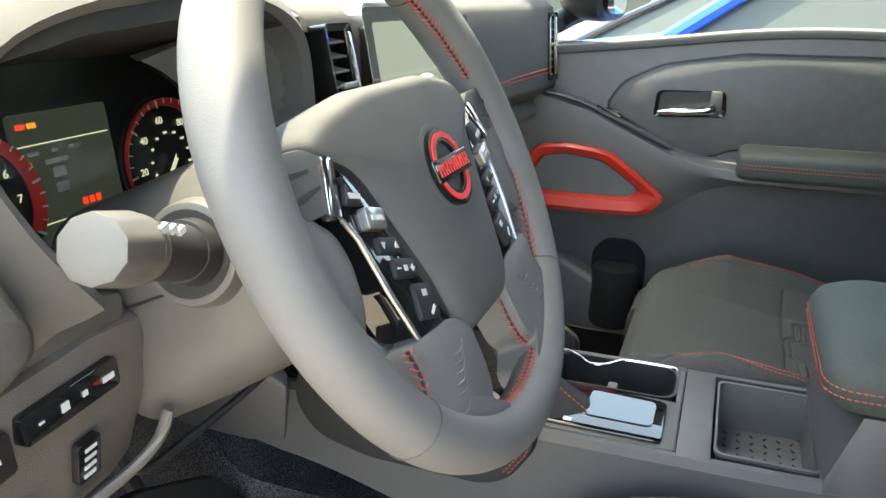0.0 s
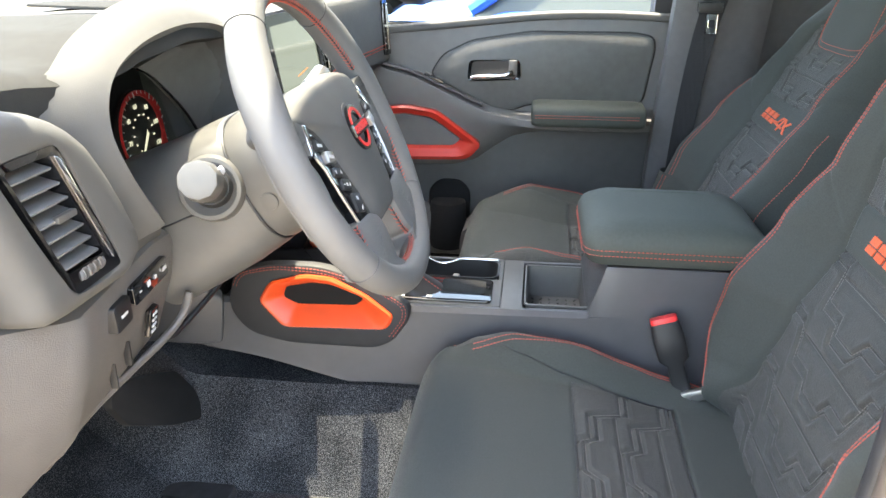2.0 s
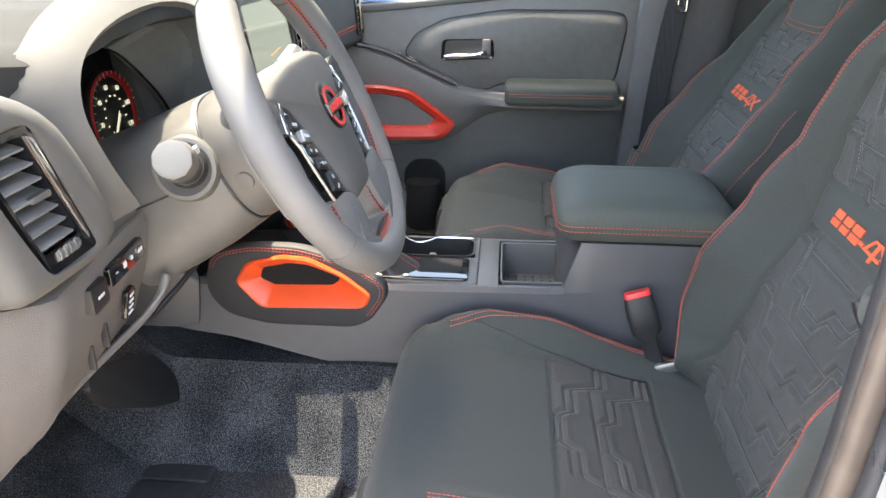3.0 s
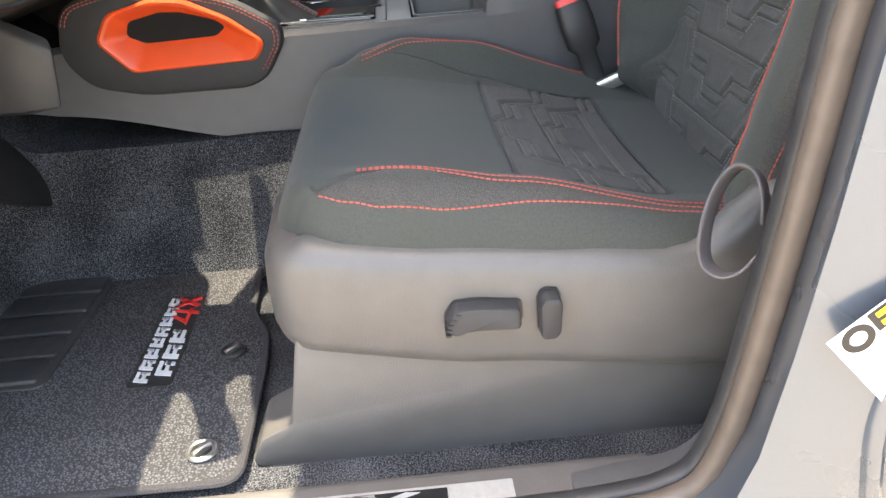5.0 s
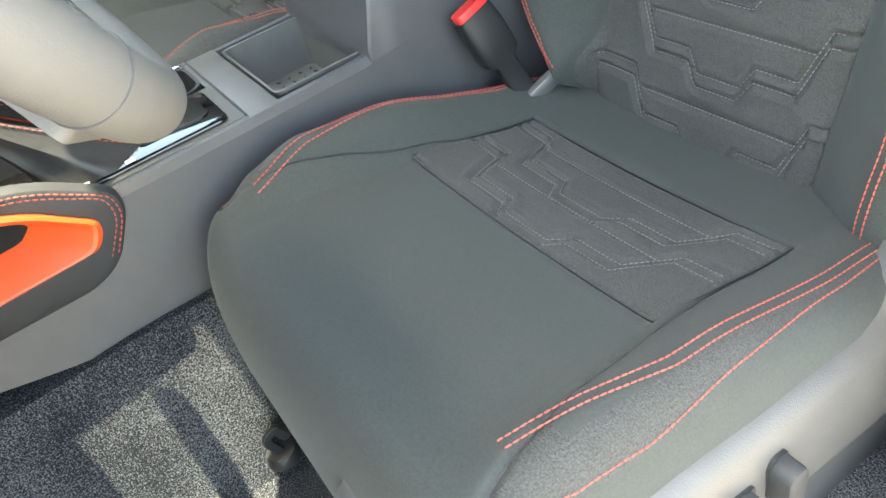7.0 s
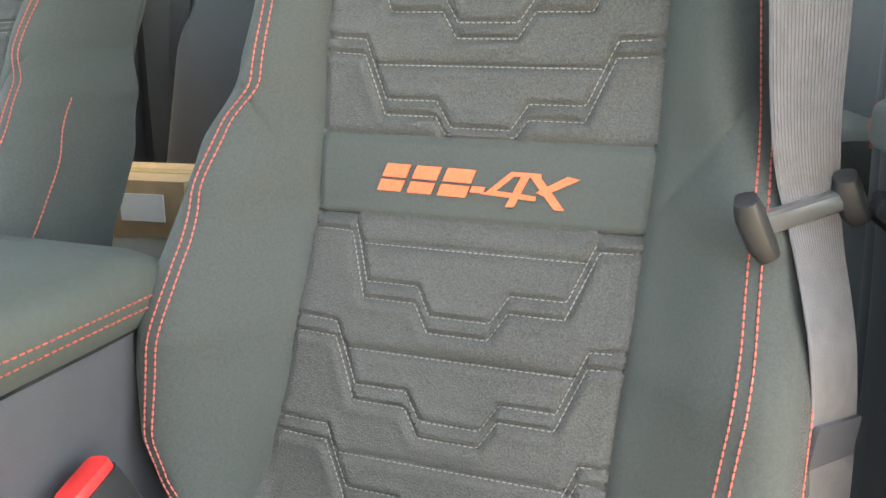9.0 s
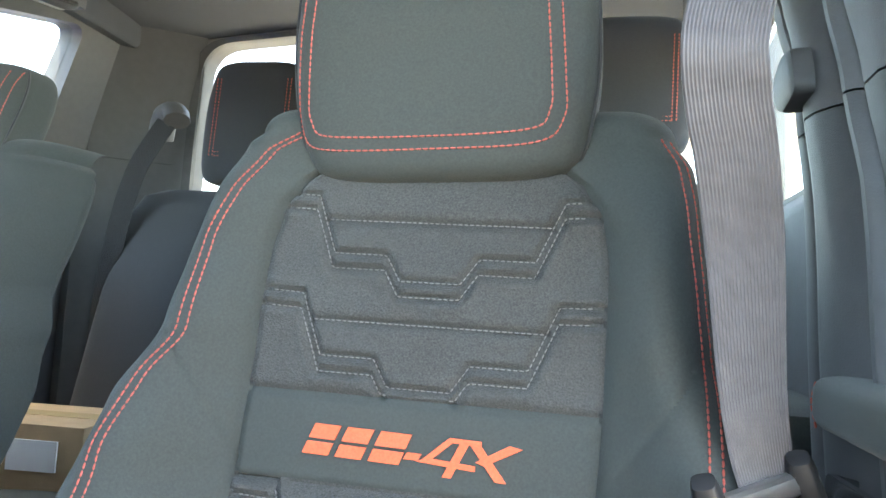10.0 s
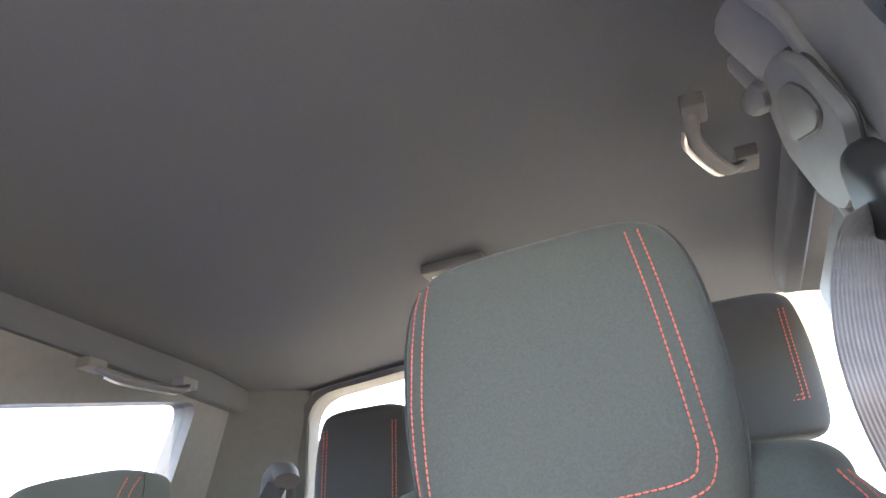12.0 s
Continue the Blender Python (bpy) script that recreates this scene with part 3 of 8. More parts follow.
    part("seat_back_shell", bm, FABRIC, s, "upholstered flanks and back")
    for side in (-1, 1):
        for off in (0.0, 0.008):
            bm = bmesh.new()
            line = []
            for z in np.linspace(0.905 if side > 0 else 0.83, 1.416, 80):
                u = side * (interp(z, STITCH_IN if side > 0 else STITCH_OUT) - off - ((0.011 - 0.008 * min(1.0, max(0.0, (z - 1.12) / 0.08))) if side > 0 else 0.0))
                line.append(P(u, back_y(u, z) + 0.0008, z))
            stitch_row(bm, line)
            part("backrest_stitching", bm, THREAD, s, "red thread")
        bm = bmesh.new()
        line = []
        for z in np.linspace(0.93 if side > 0 else 0.83, 1.20, 30):
            u = side * (back_hw(z, side) - (0.010 if side > 0 else 0.020))
            line.append(P(u, back_y(u, z) + 0.0008, z))
        stitch_row(bm, line)
        part("backrest_stitching", bm, THREAD, s, "red thread")
    bm = bmesh.new()
    on_back = lambda u, z: P(u, back_y(u, z) - 0.0016, z) if abs(u) < back_hp(z, u) - 0.005 and not 1.137 < z < 1.205 else None
    for r in BACK_QUILT:
        thread(bm, [(-0.090, r), (0.090, r)], on_back)
        for shift in (0.0, -0.012):
            thread(bm, [(a, r + b + shift) for a, b in CHEVRON], on_back)
    tagged(part("quilt_stitching", bm, QUILTING, s, "grey thread along the quilting"), kind="stuff")
    def badge(a, b, lift):
        x = 0.081 - 0.154 * a                            # reads towards the driver's door
        u = x * k
        z = 1.1575 + 0.0255 * b - 0.003 * a
        return P(u, back_y(u, z) + lift, z)
    emblem_blocks(badge, s, "embroidered_badge", EMBROIDERY, 0.0018)
    # headrest
    rings = []
    HP = lambda x, y, z: P(x + 0.006 + 0.07 * (z - 1.45), y, z - 0.05 * x) if cx < 0 else P(x + 0.012 - 0.10 * (z - 1.45), y, z - 0.080)
    HZ = [(1.372, 0.62, 0.55), (1.378, 0.80, 0.78), (1.392, 0.92, 0.92), (1.43, 1.00, 1.0), (1.47, 1.04, 1.0), (1.53, 1.045, 0.98), (1.57, 1.030, 0.96), (1.604, 0.97, 0.92), (1.628, 0.84, 0.80), (1.638, 0.58, 0.55)]
    hz = lambda t: Vector(smooth_path(HZ, 101)[int(t * 100)])
    def head_ring(z, fx, fy, n=56):
        ring = []
        for j in range(n):
            c, si = math.cos(2 * math.pi * j / n), math.sin(2 * math.pi * j / n)
            x = 0.124 * fx * math.copysign(abs(c) ** 0.42, c)
            y = 0.050 * fy * math.copysign(abs(si) ** 0.55, si)
            y0 = -0.238 - 0.05 * (z - 1.40) - 0.15 * max(0, z - 1.50)
            ring.append(HP(x, y0 + y, z))
        return ring
    for q in smooth_path(HZ, 36):
        rings.append(head_ring(q[0], q[1], q[2]))
    bm = bmesh.new()
    loft(bm, rings)
    h = part("headrest", bm, FABRIC, s, "padded headrest with red double stitching")
    def head_front(u, z):
        q = min(smooth_path(HZ, 61), key=lambda v: abs(v[0] - z))
        y0 = -0.238 - 0.05 * (z - 1.40) - 0.15 * max(0, z - 1.50)
        c = min(1, abs(u) / (0.124 * q[1])) ** (1 / 0.42)
        si = math.sqrt(max(0, 1 - c * c)) ** 0.55
        return y0 + 0.050 * q[2] * si + 0.0006
    for ins in (0.0, 0.010):
        out = [(0.091 - ins, 1.618), (0.097 - ins, 1.54), (0.100 - ins, 1.45), (0.098 - ins, 1.418 + ins * 0.5), (0.078 - ins * 0.5, 1.399 + ins), (0.0, 1.396 + ins)]
        out = out + [(-x, z) for x, z in out[-2::-1]]
        wrap = lambda x: x * (1.17 if x > 0 else 1.05) + (0.003 if x > 0 else 0.004)
        line = [HP(wrap(p.x), head_front(wrap(p.x), p.y), p.y) for p in smooth_path([(*p, 0) for p in out], 160)]
        bm = bmesh.new()
        stitch_row(bm, line)
        part("headrest_stitching", bm, THREAD, h, "red thread")
    for side in (-1, 1):                                     # gusset seams on the flanks
        bm = bmesh.new()
        hq = smooth_path(HZ, 36)
        sweep(bm, [HP(side * (0.124 * q[1] - 0.002), -0.238 - 0.05 * (q[0] - 1.40) - 0.15 * max(0, q[0] - 1.50) + 0.026 * q[2], q[0]) for q in hq[6:31]], 0.0016, 0.0016, n=6, up=(1, 0, 0))
        part("headrest_seam", bm, RUBBER, h)
        bm = bmesh.new()
        cyl(bm, P(side * 0.055, -0.245, 1.36), P(side * 0.055, -0.238, 1.42), 0.0065, n=12)
        part("headrest_post", bm, SATIN, s)
    # outboard side shield and rail cover
    m = Matrix(((0, 0, -k, cx - k * 0.175), (1, 0, 0, dy), (0, 1, 0, 0), (0, 0, 0, 1)))
    bm = bmesh.new()
    way = smooth_path([(-0.250, -0.15, 0), (-0.253, 0.0, 0), (-0.254, 0.15, 0), (-0.254, 0.28, 0), (-0.252, 0.345, 0), (-0.244, 0.383, 0), (-0.224, 0.404, 0), (-0.190, 0.413, 0), (-0.10, 0.416, 0)], 60)
    rings = []
    for i, p in enumerate(way):
        t = (way[min(i + 1, 59)] - way[max(i - 1, 0)]).normalized()
        nn = Vector((t.y, -t.x, 0))                          # towards the seat
        zt = interp(p.y, [(-0.15, 0.925), (-0.04, 0.912), (-0.01, 0.880), (0.02, 0.856), (0.05, 0.852), (0.134, 0.860), (0.257, 0.872), (0.37, 0.886), (0.412, 0.880)])
        zb = interp(p.y, [(-0.15, 0.702), (0.0, 0.722), (0.215, 0.748), (0.37, 0.774), (0.412, 0.778)])
        rings.append([P(*(p + nn * d).xy, z) for d, z in ((0.012, zb), (0.004, zb + 0.006), (0.0, zb + 0.02), (-0.001, (zt + zb) / 2), (0.001, zt - 0.022), (0.006, zt - 0.008), (0.016, zt - 0.001), (0.030, zt), (0.046, zt - 0.012), (0.05, zb + 0.03))])
    loft(bm, rings)
    part("side_shield", bm, SHIELD, s, "grey moulded plastic side shield")
    bm = bmesh.new()
    out = rounded([(0.390, 0.790), (0.408, 0.692), (0.440, 0.676), (0.452, 0.650), (0.446, 0.642), (0.0, 0.640), (-0.14, 0.640), (-0.14, 0.74), (0.0, 0.755)], 0.006, 3)
    plate(bm, m, out, 0.064, 0.002)
    part("rail_cover", bm, SHIELD, s, "grey plastic rail cover on the carpet")
    bm = bmesh.new()
    box(bm, P(0, 0.13, 0.79), (0.40, 0.46, 0.10))
    box(bm, P(0.16, 0.15, 0.68), (0.03, 0.46, 0.09))
    box(bm, P(-0.18, 0.13, 0.68), (0.03, 0.46, 0.09))
    part("seat_frame", bm, DARK, s, "black seat frame and rails")
    xo = cx - k * 0.257
    lm2 = Matrix(((0, 0, -k, xo + k * 0.004), (1, 0, 0, dy), (0, 1, 0, lift), (0, 0, 0, 1)))
    lev = rounded([(0.252, 0.802), (0.252, 0.814), (0.244, 0.826), (0.224, 0.8265), (0.188, 0.8215), (0.187, 0.802), (0.222, 0.803), (0.238, 0.802), (0.244, 0.799)], 0.004, 4)
    rec = rounded([(0.170, 0.791), (0.171, 0.823), (0.166, 0.830), (0.154, 0.829), (0.151, 0.823), (0.152, 0.793), (0.157, 0.787), (0.167, 0.787)], 0.005, 4)
    for nm, shape in (("seat_lever", lev), ("recline_lever", rec)):
        c = sum((Vector(p) for p in shape), Vector((0, 0))) / len(shape)
        bm = bmesh.new()
        plate(bm, lm2, [c + (Vector(p) - c) * 1.08 for p in shape], 0.004)
        base = part(nm, bm, DARK, s, "grey power seat switch")
        bm = bmesh.new()
        plate(bm, lm2 @ Matrix.Translation((0, 0, 0.003)), shape, 0.017, 0.004)
        part("switch_cap", bm, KNEE, base, "dark grey switch cap")
        if nm == "seat_lever":
            for i in range(5):
                bm = bmesh.new()
                box(bm, lm2 @ Vector((0.2515 - 0.0020 * i * i * 0.3, 0.802 + 0.0050 * i, 0.012)), (0.018, 0.005, 0.0018))
                part("lever_rib", bm, DARK, base)
    # buckle beside the console
    b0, b1 = P(0.216, 0.040, 0.985), P(0.190, 0.002, 0.87)
    bm = bmesh.new()
    d = (b1 - b0).normalized()
    fm = frame_at(b0, (0, 1, 0.29), (1, 0, 0))
    sweep(bm, [b0 - d * -0.004, b0 + d * 0.03, b0 + d * 0.062, b0 + d * 0.072, b0 + d * 0.13], [0.0215, 0.0235, 0.0225, 0.013, 0.013], [0.0125, 0.0140, 0.0130, 0.007, 0.007], n=16, up=(1, 0, 0), power=4)
    bk = part("belt_buckle", bm, DARK, s, "black belt buckle on its stalk")
    bm = bmesh.new()
    sweep(bm, [b0 - d * 0.004, b0 + d * 0.010], 0.0200, 0.0105, n=16, up=(1, 0, 0), power=5)
    part("release_button", bm, REDPLASTIC, bk, "red release button", bevel=0.001)
    bm = bmesh.new()                                         # bare metal bracket where the stalk meets the recliner
    sweep(bm, smooth_path([P(0.183, 0.004, 0.872), P(0.179, -0.022, 0.884), P(0.175, -0.050, 0.892), P(0.170, -0.075, 0.892)], 10), 0.010, 0.006, n=10, up=(1, 0, 0), power=3)
    part("buckle_bracket", bm, SATIN, s, "bare metal bracket")
    return s


driver_seat = seat(-0.328, 0.0, 1, 0.0, "charcoal fabric driver's seat with red stitching and orange badge", "front seats")
passenger_seat = seat(0.356, -0.015, -1, 0.17, "charcoal fabric passenger seat with red stitching and orange badge", "front seats", 0.027)


# ---- cabin shell ----
def slab(name, lo, hi, material, label, bevel=0.0):
    bm = bmesh.new()
    c = [(a + b) / 2 for a, b in zip(lo, hi)]
    box(bm, c, [b - a for a, b in zip(lo, hi)])
    return tagged(part(name, bm, material, None, bevel=bevel), label, "cabin", kind="structure")


bm = bmesh.new()                                             # ground
bmesh.ops.create_grid(bm, x_segments=1, y_segments=1, size=400)
tagged(part("ground", bm, ASPHALT), "pale dry concrete of a car lot", "ground", kind="structure")

# carpet: floor, tunnel flank and toe board in one sheet, with folds
bm = bmesh.new()
xs = np.linspace(-0.64, 0.70, 180)
ys = np.linspace(-1.10, 1.12, 100)
def floor_z(x, y):
    z = 0.642
    t = min(1, max(0, (abs(x - 0.01) - 0.119) / 0.080))
    z += 0.19 * (1 - t) ** 1.2
    if y > 0.80:
        z += (y - 0.80) * 0.85
    z += 0.006 * noise.noise(Vector((x * 9, y * 7, 0.3))) * (1 if t < 1 or y > 0.75 else 0.15)
    if y < -0.45:
        z += 0.05
    return z
vs = [[bm.verts.new((x, y, floor_z(x, y))) for x in xs] for y in ys]
for i in range(len(ys) - 1):
    for j in range(len(xs) - 1):
        bm.faces.new((vs[i][j], vs[i][j + 1], vs[i + 1][j + 1], vs[i + 1][j]))
carpet = tagged(part("floor", bm, CARPET), "dark blue-grey speckled cut-pile carpet over floor and tunnel", "carpet", kind="structure")

slab("floor_pan", (-0.70, -1.2, 0.56), (0.74, 1.15, 0.625), DARK, "steel floor pan under the carpet")
bm = bmesh.new()                                             # firewall
loft(bm, [[(x, y, z) for y, z in ((1.10, 0.6), (1.16, 0.6), (1.30, 1.36), (1.24, 1.36))] for x in (-0.72, 0.76)])
tagged(part("wall_front", bm, DARK), "black firewall behind the dashboard", "wall", kind="structure")

# roof and headliner
bm = bmesh.new()
rx = np.linspace(-0.72, 0.635, 41)
ry = np.linspace(-1.22, 0.52, 31)
def roof_z(x, y):
    return 1.895 - 0.045 * x + 0.035 * (1 - ((x - 0.02) / 0.68) ** 2) - 0.10 * max(0, abs((x - 0.02) / 0.68) - 0.8) ** 1.5 - 0.05 * max(0, (y - 0.2) / 0.32) ** 2 - 0.03 * max(0, (-y - 0.9) / 0.3) ** 2
for lift in (0.0, 0.05):
    vs = [[bm.verts.new((x, y, roof_z(x, y) + lift)) for x in rx] for y in ry]
    for i in range(len(ry) - 1):
        for j in range(len(rx) - 1):
            bm.faces.new((vs[i][j], vs[i][j + 1], vs[i + 1][j + 1], vs[i + 1][j]))
tagged(part("ceiling", bm, LINER), "dark charcoal woven headliner", "headliner", kind="structure")


def pillar(name, pts, w, d, material, label, parent=None):
    bm = bmesh.new()
    sweep(bm, smooth_path(pts, 16), w, d, n=16, up=(1, 0, 0), power=4)
    ob = part(name, bm, material, parent)
    return ob if parent else tagged(ob, label, "pillar trim", kind="structure")


for side, nm in ((-1, "left"), (1, "right")):
    x = 0.67 if side > 0 else -0.655
    yb = -0.175 if side < 0 else -0.12
    if side > 0:
        pillar("trim_b_right", [(x, yb, 0.66), (x * 0.99, yb - 0.01, 1.0), (x * 0.96, yb - 0.03, 1.35), (x * 0.93, yb - 0.05, 1.72), (x * 0.88, yb - 0.05, 1.90)],
               0.105, 0.032, PILLAR, "dark grey plastic centre pillar trim")
    pillar("trim_c_" + nm, [(x * 1.15, -1.18, 0.9), (x * 1.15, -1.19, 1.3), (x * 1.13, -1.19, 1.67), (x * 1.11, -1.18, 1.92)], 0.10, 0.05, PILLAR, "dark grey plastic rear pillar trim")
    pillar("trim_a_" + nm, [(x * 1.07, 1.12, 1.36), (x * 1.02, 0.85, 1.60), (x * 0.95, 0.55, 1.80), (x * 0.92, 0.3, 1.84)], 0.04, 0.035, PILLAR, "dark grey plastic windscreen pillar trim")
    # roof rail
    pillar("trim_rail_" + nm, [(x * 0.95, 0.55, 1.835), (x * 0.96, 0.0, 1.88 - x * 0.04), (x * 0.95, -0.6, 1.885 - x * 0.04), (x * 0.93, -1.15, 1.875 - x * 0.04)], 0.04, 0.022, LINER, "dark headliner edge along the roof rail")

# driver's side centre pillar: a dark lower cover and a paler upper one, wider towards the roof
B_REAR = [(0.64, -0.34), (1.00, -0.33), (1.30, -0.310), (1.40, -0.300), (1.45, -0.312), (1.50, -0.335), (1.553, -0.377), (1.60, -0.410), (1.66, -0.440), (1.70, -0.456), (1.75, -0.462), (1.80, -0.445), (1.88, -0.40)]
B_RIDGE = [(0.64, -0.11), (1.00, -0.125), (1.369, -0.139), (1.437, -0.162), (1.515, -0.203), (1.63, -0.262), (1.72, -0.28), (1.88, -0.25)]
B_FRONT = [(0.64, 0.05), (0.80, 0.020), (1.00, -0.010), (1.30, -0.036), (1.45, -0.048), (1.61, -0.055), (1.75, -0.02), (1.88, 0.06)]
B_FACE = [(0.64, -0.648), (1.00, -0.644), (1.30, -0.622), (1.45, -0.610), (1.61, -0.604), (1.72, -0.590), (1.80, -0.566), (1.88, -0.520)]
def pillar_ring(z):
    """Section of the trim: a rounded column behind, a narrow raised ridge, a groove and a plain flange in front."""
    r, g, f, x = interp(z, B_REAR), interp(z, B_RIDGE), interp(z, B_FRONT), interp(z, B_FACE)
    back = [(r + (g - r) * t, d) for t, d in ((0.0, 0.034), (0.0, 0.010), (0.04, 0.002), (0.10, 0.0), (0.20, 0.001), (0.24, 0.006), (0.30, 0.002), (0.40, -0.006), (0.52, -0.010), (0.66, -0.008), (0.78, 0.0), (0.86, 0.010), (0.91, 0.014))]
    rim = [(g - 0.006, 0.002), (g - 0.003, -0.003), (g + 0.004, -0.003), (g + 0.009, 0.001), (g + 0.012, 0.013), (g + 0.017, 0.013), (g + 0.020, 0.003)]
    fore = [(g + 0.020 + (f - g - 0.020) * t, d) for t, d in ((0.30, 0.002), (0.42, 0.006), (0.48, 0.012), (0.56, 0.012), (0.64, 0.004), (0.90, 0.006), (1.0, 0.022), (1.0, 0.040))]
    return [(x - d, y, z) for y, d in back + rim + fore]
for nm, lo, hi, mt, lb in (("trim_b_lower", 0.655, 1.4312, PILLAR, "dark grey ribbed lower centre pillar trim"), ("trim_b_upper", 1.433, 1.87, POST, "grey ridged upper centre pillar trim")):
    bm = bmesh.new()
    loft(bm, [pillar_ring(z) for z in np.linspace(lo, hi, 40)])
    tagged(part(nm, bm, mt, None), lb, "pillar trim", kind="structure")
# broad quarter panel between the rear door window and the back window
bm = bmesh.new()
rings = []
for z in np.linspace(0.95, 1.90, 16):
    lean = max(0, z - 1.45) * 0.14
    way = smooth_path([(0.700 - lean, -1.075, z), (0.672 - lean, -1.10, z), (0.612 - lean, -1.145, z), (0.555 - lean, -1.184, z), (0.500 - lean * 0.3, -1.196, z)], 14)
    rings.append([(p.x, p.y, p.z) for p in way] + [(p.x + 0.035, p.y - 0.012, p.z) for p in way[::-1]])
loft(bm, rings)
tagged(part("trim_quarter", bm, QUARTER), "dark smooth quarter panel beside the back window", "pillar trim", kind="structure")
bm = bmesh.new()
sweep(bm, [(0.684, -1.075, 1.555), (0.656, -1.099, 1.555), (0.596, -1.144, 1.555), (0.539, -1.183, 1.555)], 0.0015, 0.0015, n=6)
tagged(part("trim_quarter_seam", bm, RUBBER), "dark seam across the quarter panel", "trim", kind="structure")

# rear wall under and beside the back window
bm = bmesh.new()
m = frame_at((0.02, -1.20, 0), (1, 0, 0), (0, 0, 1))
outer = rounded([(-0.78, 0.62), (0.70, 0.62), (0.66, 1.45), (0.60, 1.93), (-0.76, 1.995), (-0.78, 1.45)], 0.03, 7)
inner = rounded([(-0.70, 1.40), (0.476, 1.40), (0.476, 1.55), (0.468, 1.845), (-0.70, 1.945), (-0.72, 1.50)], 0.075, 7)
loft(bm, [[m @ Vector((*p, 0)) for p in outer], [m @ Vector((*p, 0)) for p in inner], [m @ Vector((*p, 0.05)) for p in inner], [m @ Vector((*p, 0.05)) for p in outer], [m @ Vector((*p, 0)) for p in outer]], cap=False)
tagged(part("wall_rear", bm, PILLAR), "dark rear cab wall round the back window", "wall", kind="structure")
bm = bmesh.new()
plate(bm, m @ Matrix.Translation((0, 0, 0.052)), [p for p in inner], 0.004)
w = tagged(part("window_rear", bm, CLEAR), "clear back window glass", "window", kind="structure")
w.visible_shadow = False
bm = bmesh.new()
frame_ring(bm, m @ Matrix.Translation((0, 0, -0.012)), [Vector(p) * 1.0 + (Vector(p) - Vector((-0.09, 1.6))).normalized() * 0.02 for p in inner], inner, 0.0, 0.004, 0.02)
part("window_seal", bm, RUBBER, w)


def door_shell(name, x, side, y0, y1, material, label, opening, lean, top=1.84):
    """Outer skin and frame of a door with its window opening; x is the inner face, lean its slope above the belt line."""
    bm = bmesh.new()
    m = frame_at((x, 0, 0), (0, 1, 0), (0, 0, 1))
    outer = rounded([(y0, 0.66), (y1, 0.66), (y1, 1.35), (y1 - (0.10 if y1 < 0.3 else 0.42), top), (y0 + 0.02, top), (y0, 1.40)], 0.03, 4)
    inner = rounded(opening, 0.04, 4)
    def lay(p, d):
        q = m @ Vector((p[0], p[1], 0))
        rise = max(0, p[1] - 1.35)
        # front door's frame top: unseen extra depth added to shade the shelf below
        deep = d + (0.06 * min(1.0, rise / 0.2) if d > 0.09 and lean > 0.25 else 0.0)
        q.x += side * (deep * (1 - 0.5 * rise) - rise * lean)
        return q
    loft(bm, [[lay(p, 0.03) for p in inner], [lay(p, 0.03) for p in outer], [lay(p, 0.10) for p in outer], [lay(p, 0.10) for p in inner], [lay(p, 0.03) for p in inner]], cap=False)
    d = tagged(part(name, bm, material), label, "door", kind="structure")
    bm = bmesh.new()
    loft(bm, [[lay(p, 0.06) for p in inner], [lay(p, 0.064) for p in inner]])
    g = part("window_pane", bm, CLEAR, d, "clear door glass")
    g.visible_shadow = False
    return d


door_right = door_shell("door_1", 0.715, 1, -0.085, 0.98, KNEE, "closed front passenger door with dark inner frame",
                        [(-0.025, 1.33), (0.91, 1.33), (0.91, 1.36), (0.52, 1.775), (-0.005, 1.775), (-0.025, 1.40)], 0.30)
door_rr = door_shell("door_2", 0.705, 1, -1.13, -0.15, PILLAR, "closed rear door with dark inner frame",
                     [(-0.95, 1.40), (-0.22, 1.40), (-0.22, 1.50), (-0.50, 1.705), (-0.975, 1.812), (-0.945, 1.56)], 0.20, 1.90)
door_rl = door_shell("door_3", -0.705, -1, -1.13, -0.15, PILLAR, "closed rear door with dark inner frame",
                     [(-1.07, 1.46), (-0.22, 1.46), (-0.22, 1.50), (-0.31, 1.775), (-1.05, 1.775), (-1.07, 1.52)], 0.16)

# closed sides of the footwells ahead of the doors
slab("wall_kick_right", (0.705, 0.86, 0.60), (0.745, 1.25, 1.36), PLASTIC, "grey footwell side ahead of the passenger door")
slab("wall_kick_left", (-0.745, 1.04, 0.60), (-0.705, 1.25, 1.36), PLASTIC, "grey footwell side ahead of the driver's door")

# windscreen
bm = bmesh.new()
loft(bm, [[(x, 1.32, 1.34) for x in np.linspace(-0.70, 0.74, 9)], [(x * 0.9, 0.52, 1.83) for x in np.linspace(-0.70, 0.74, 9)]], closed=False, cap=False)
ws = tagged(part("window_front", bm, TINTED), "clear windscreen glass", "window", kind="structure")
bm = bmesh.new()
sweep(bm, [(x, 1.26, 1.36) for x in np.linspace(-0.72, 0.76, 5)], 0.05, 0.012, n=8)
tagged(part("trim_cowl", bm, DARK), "black cowl strip at the windscreen's foot", "trim", kind="structure")

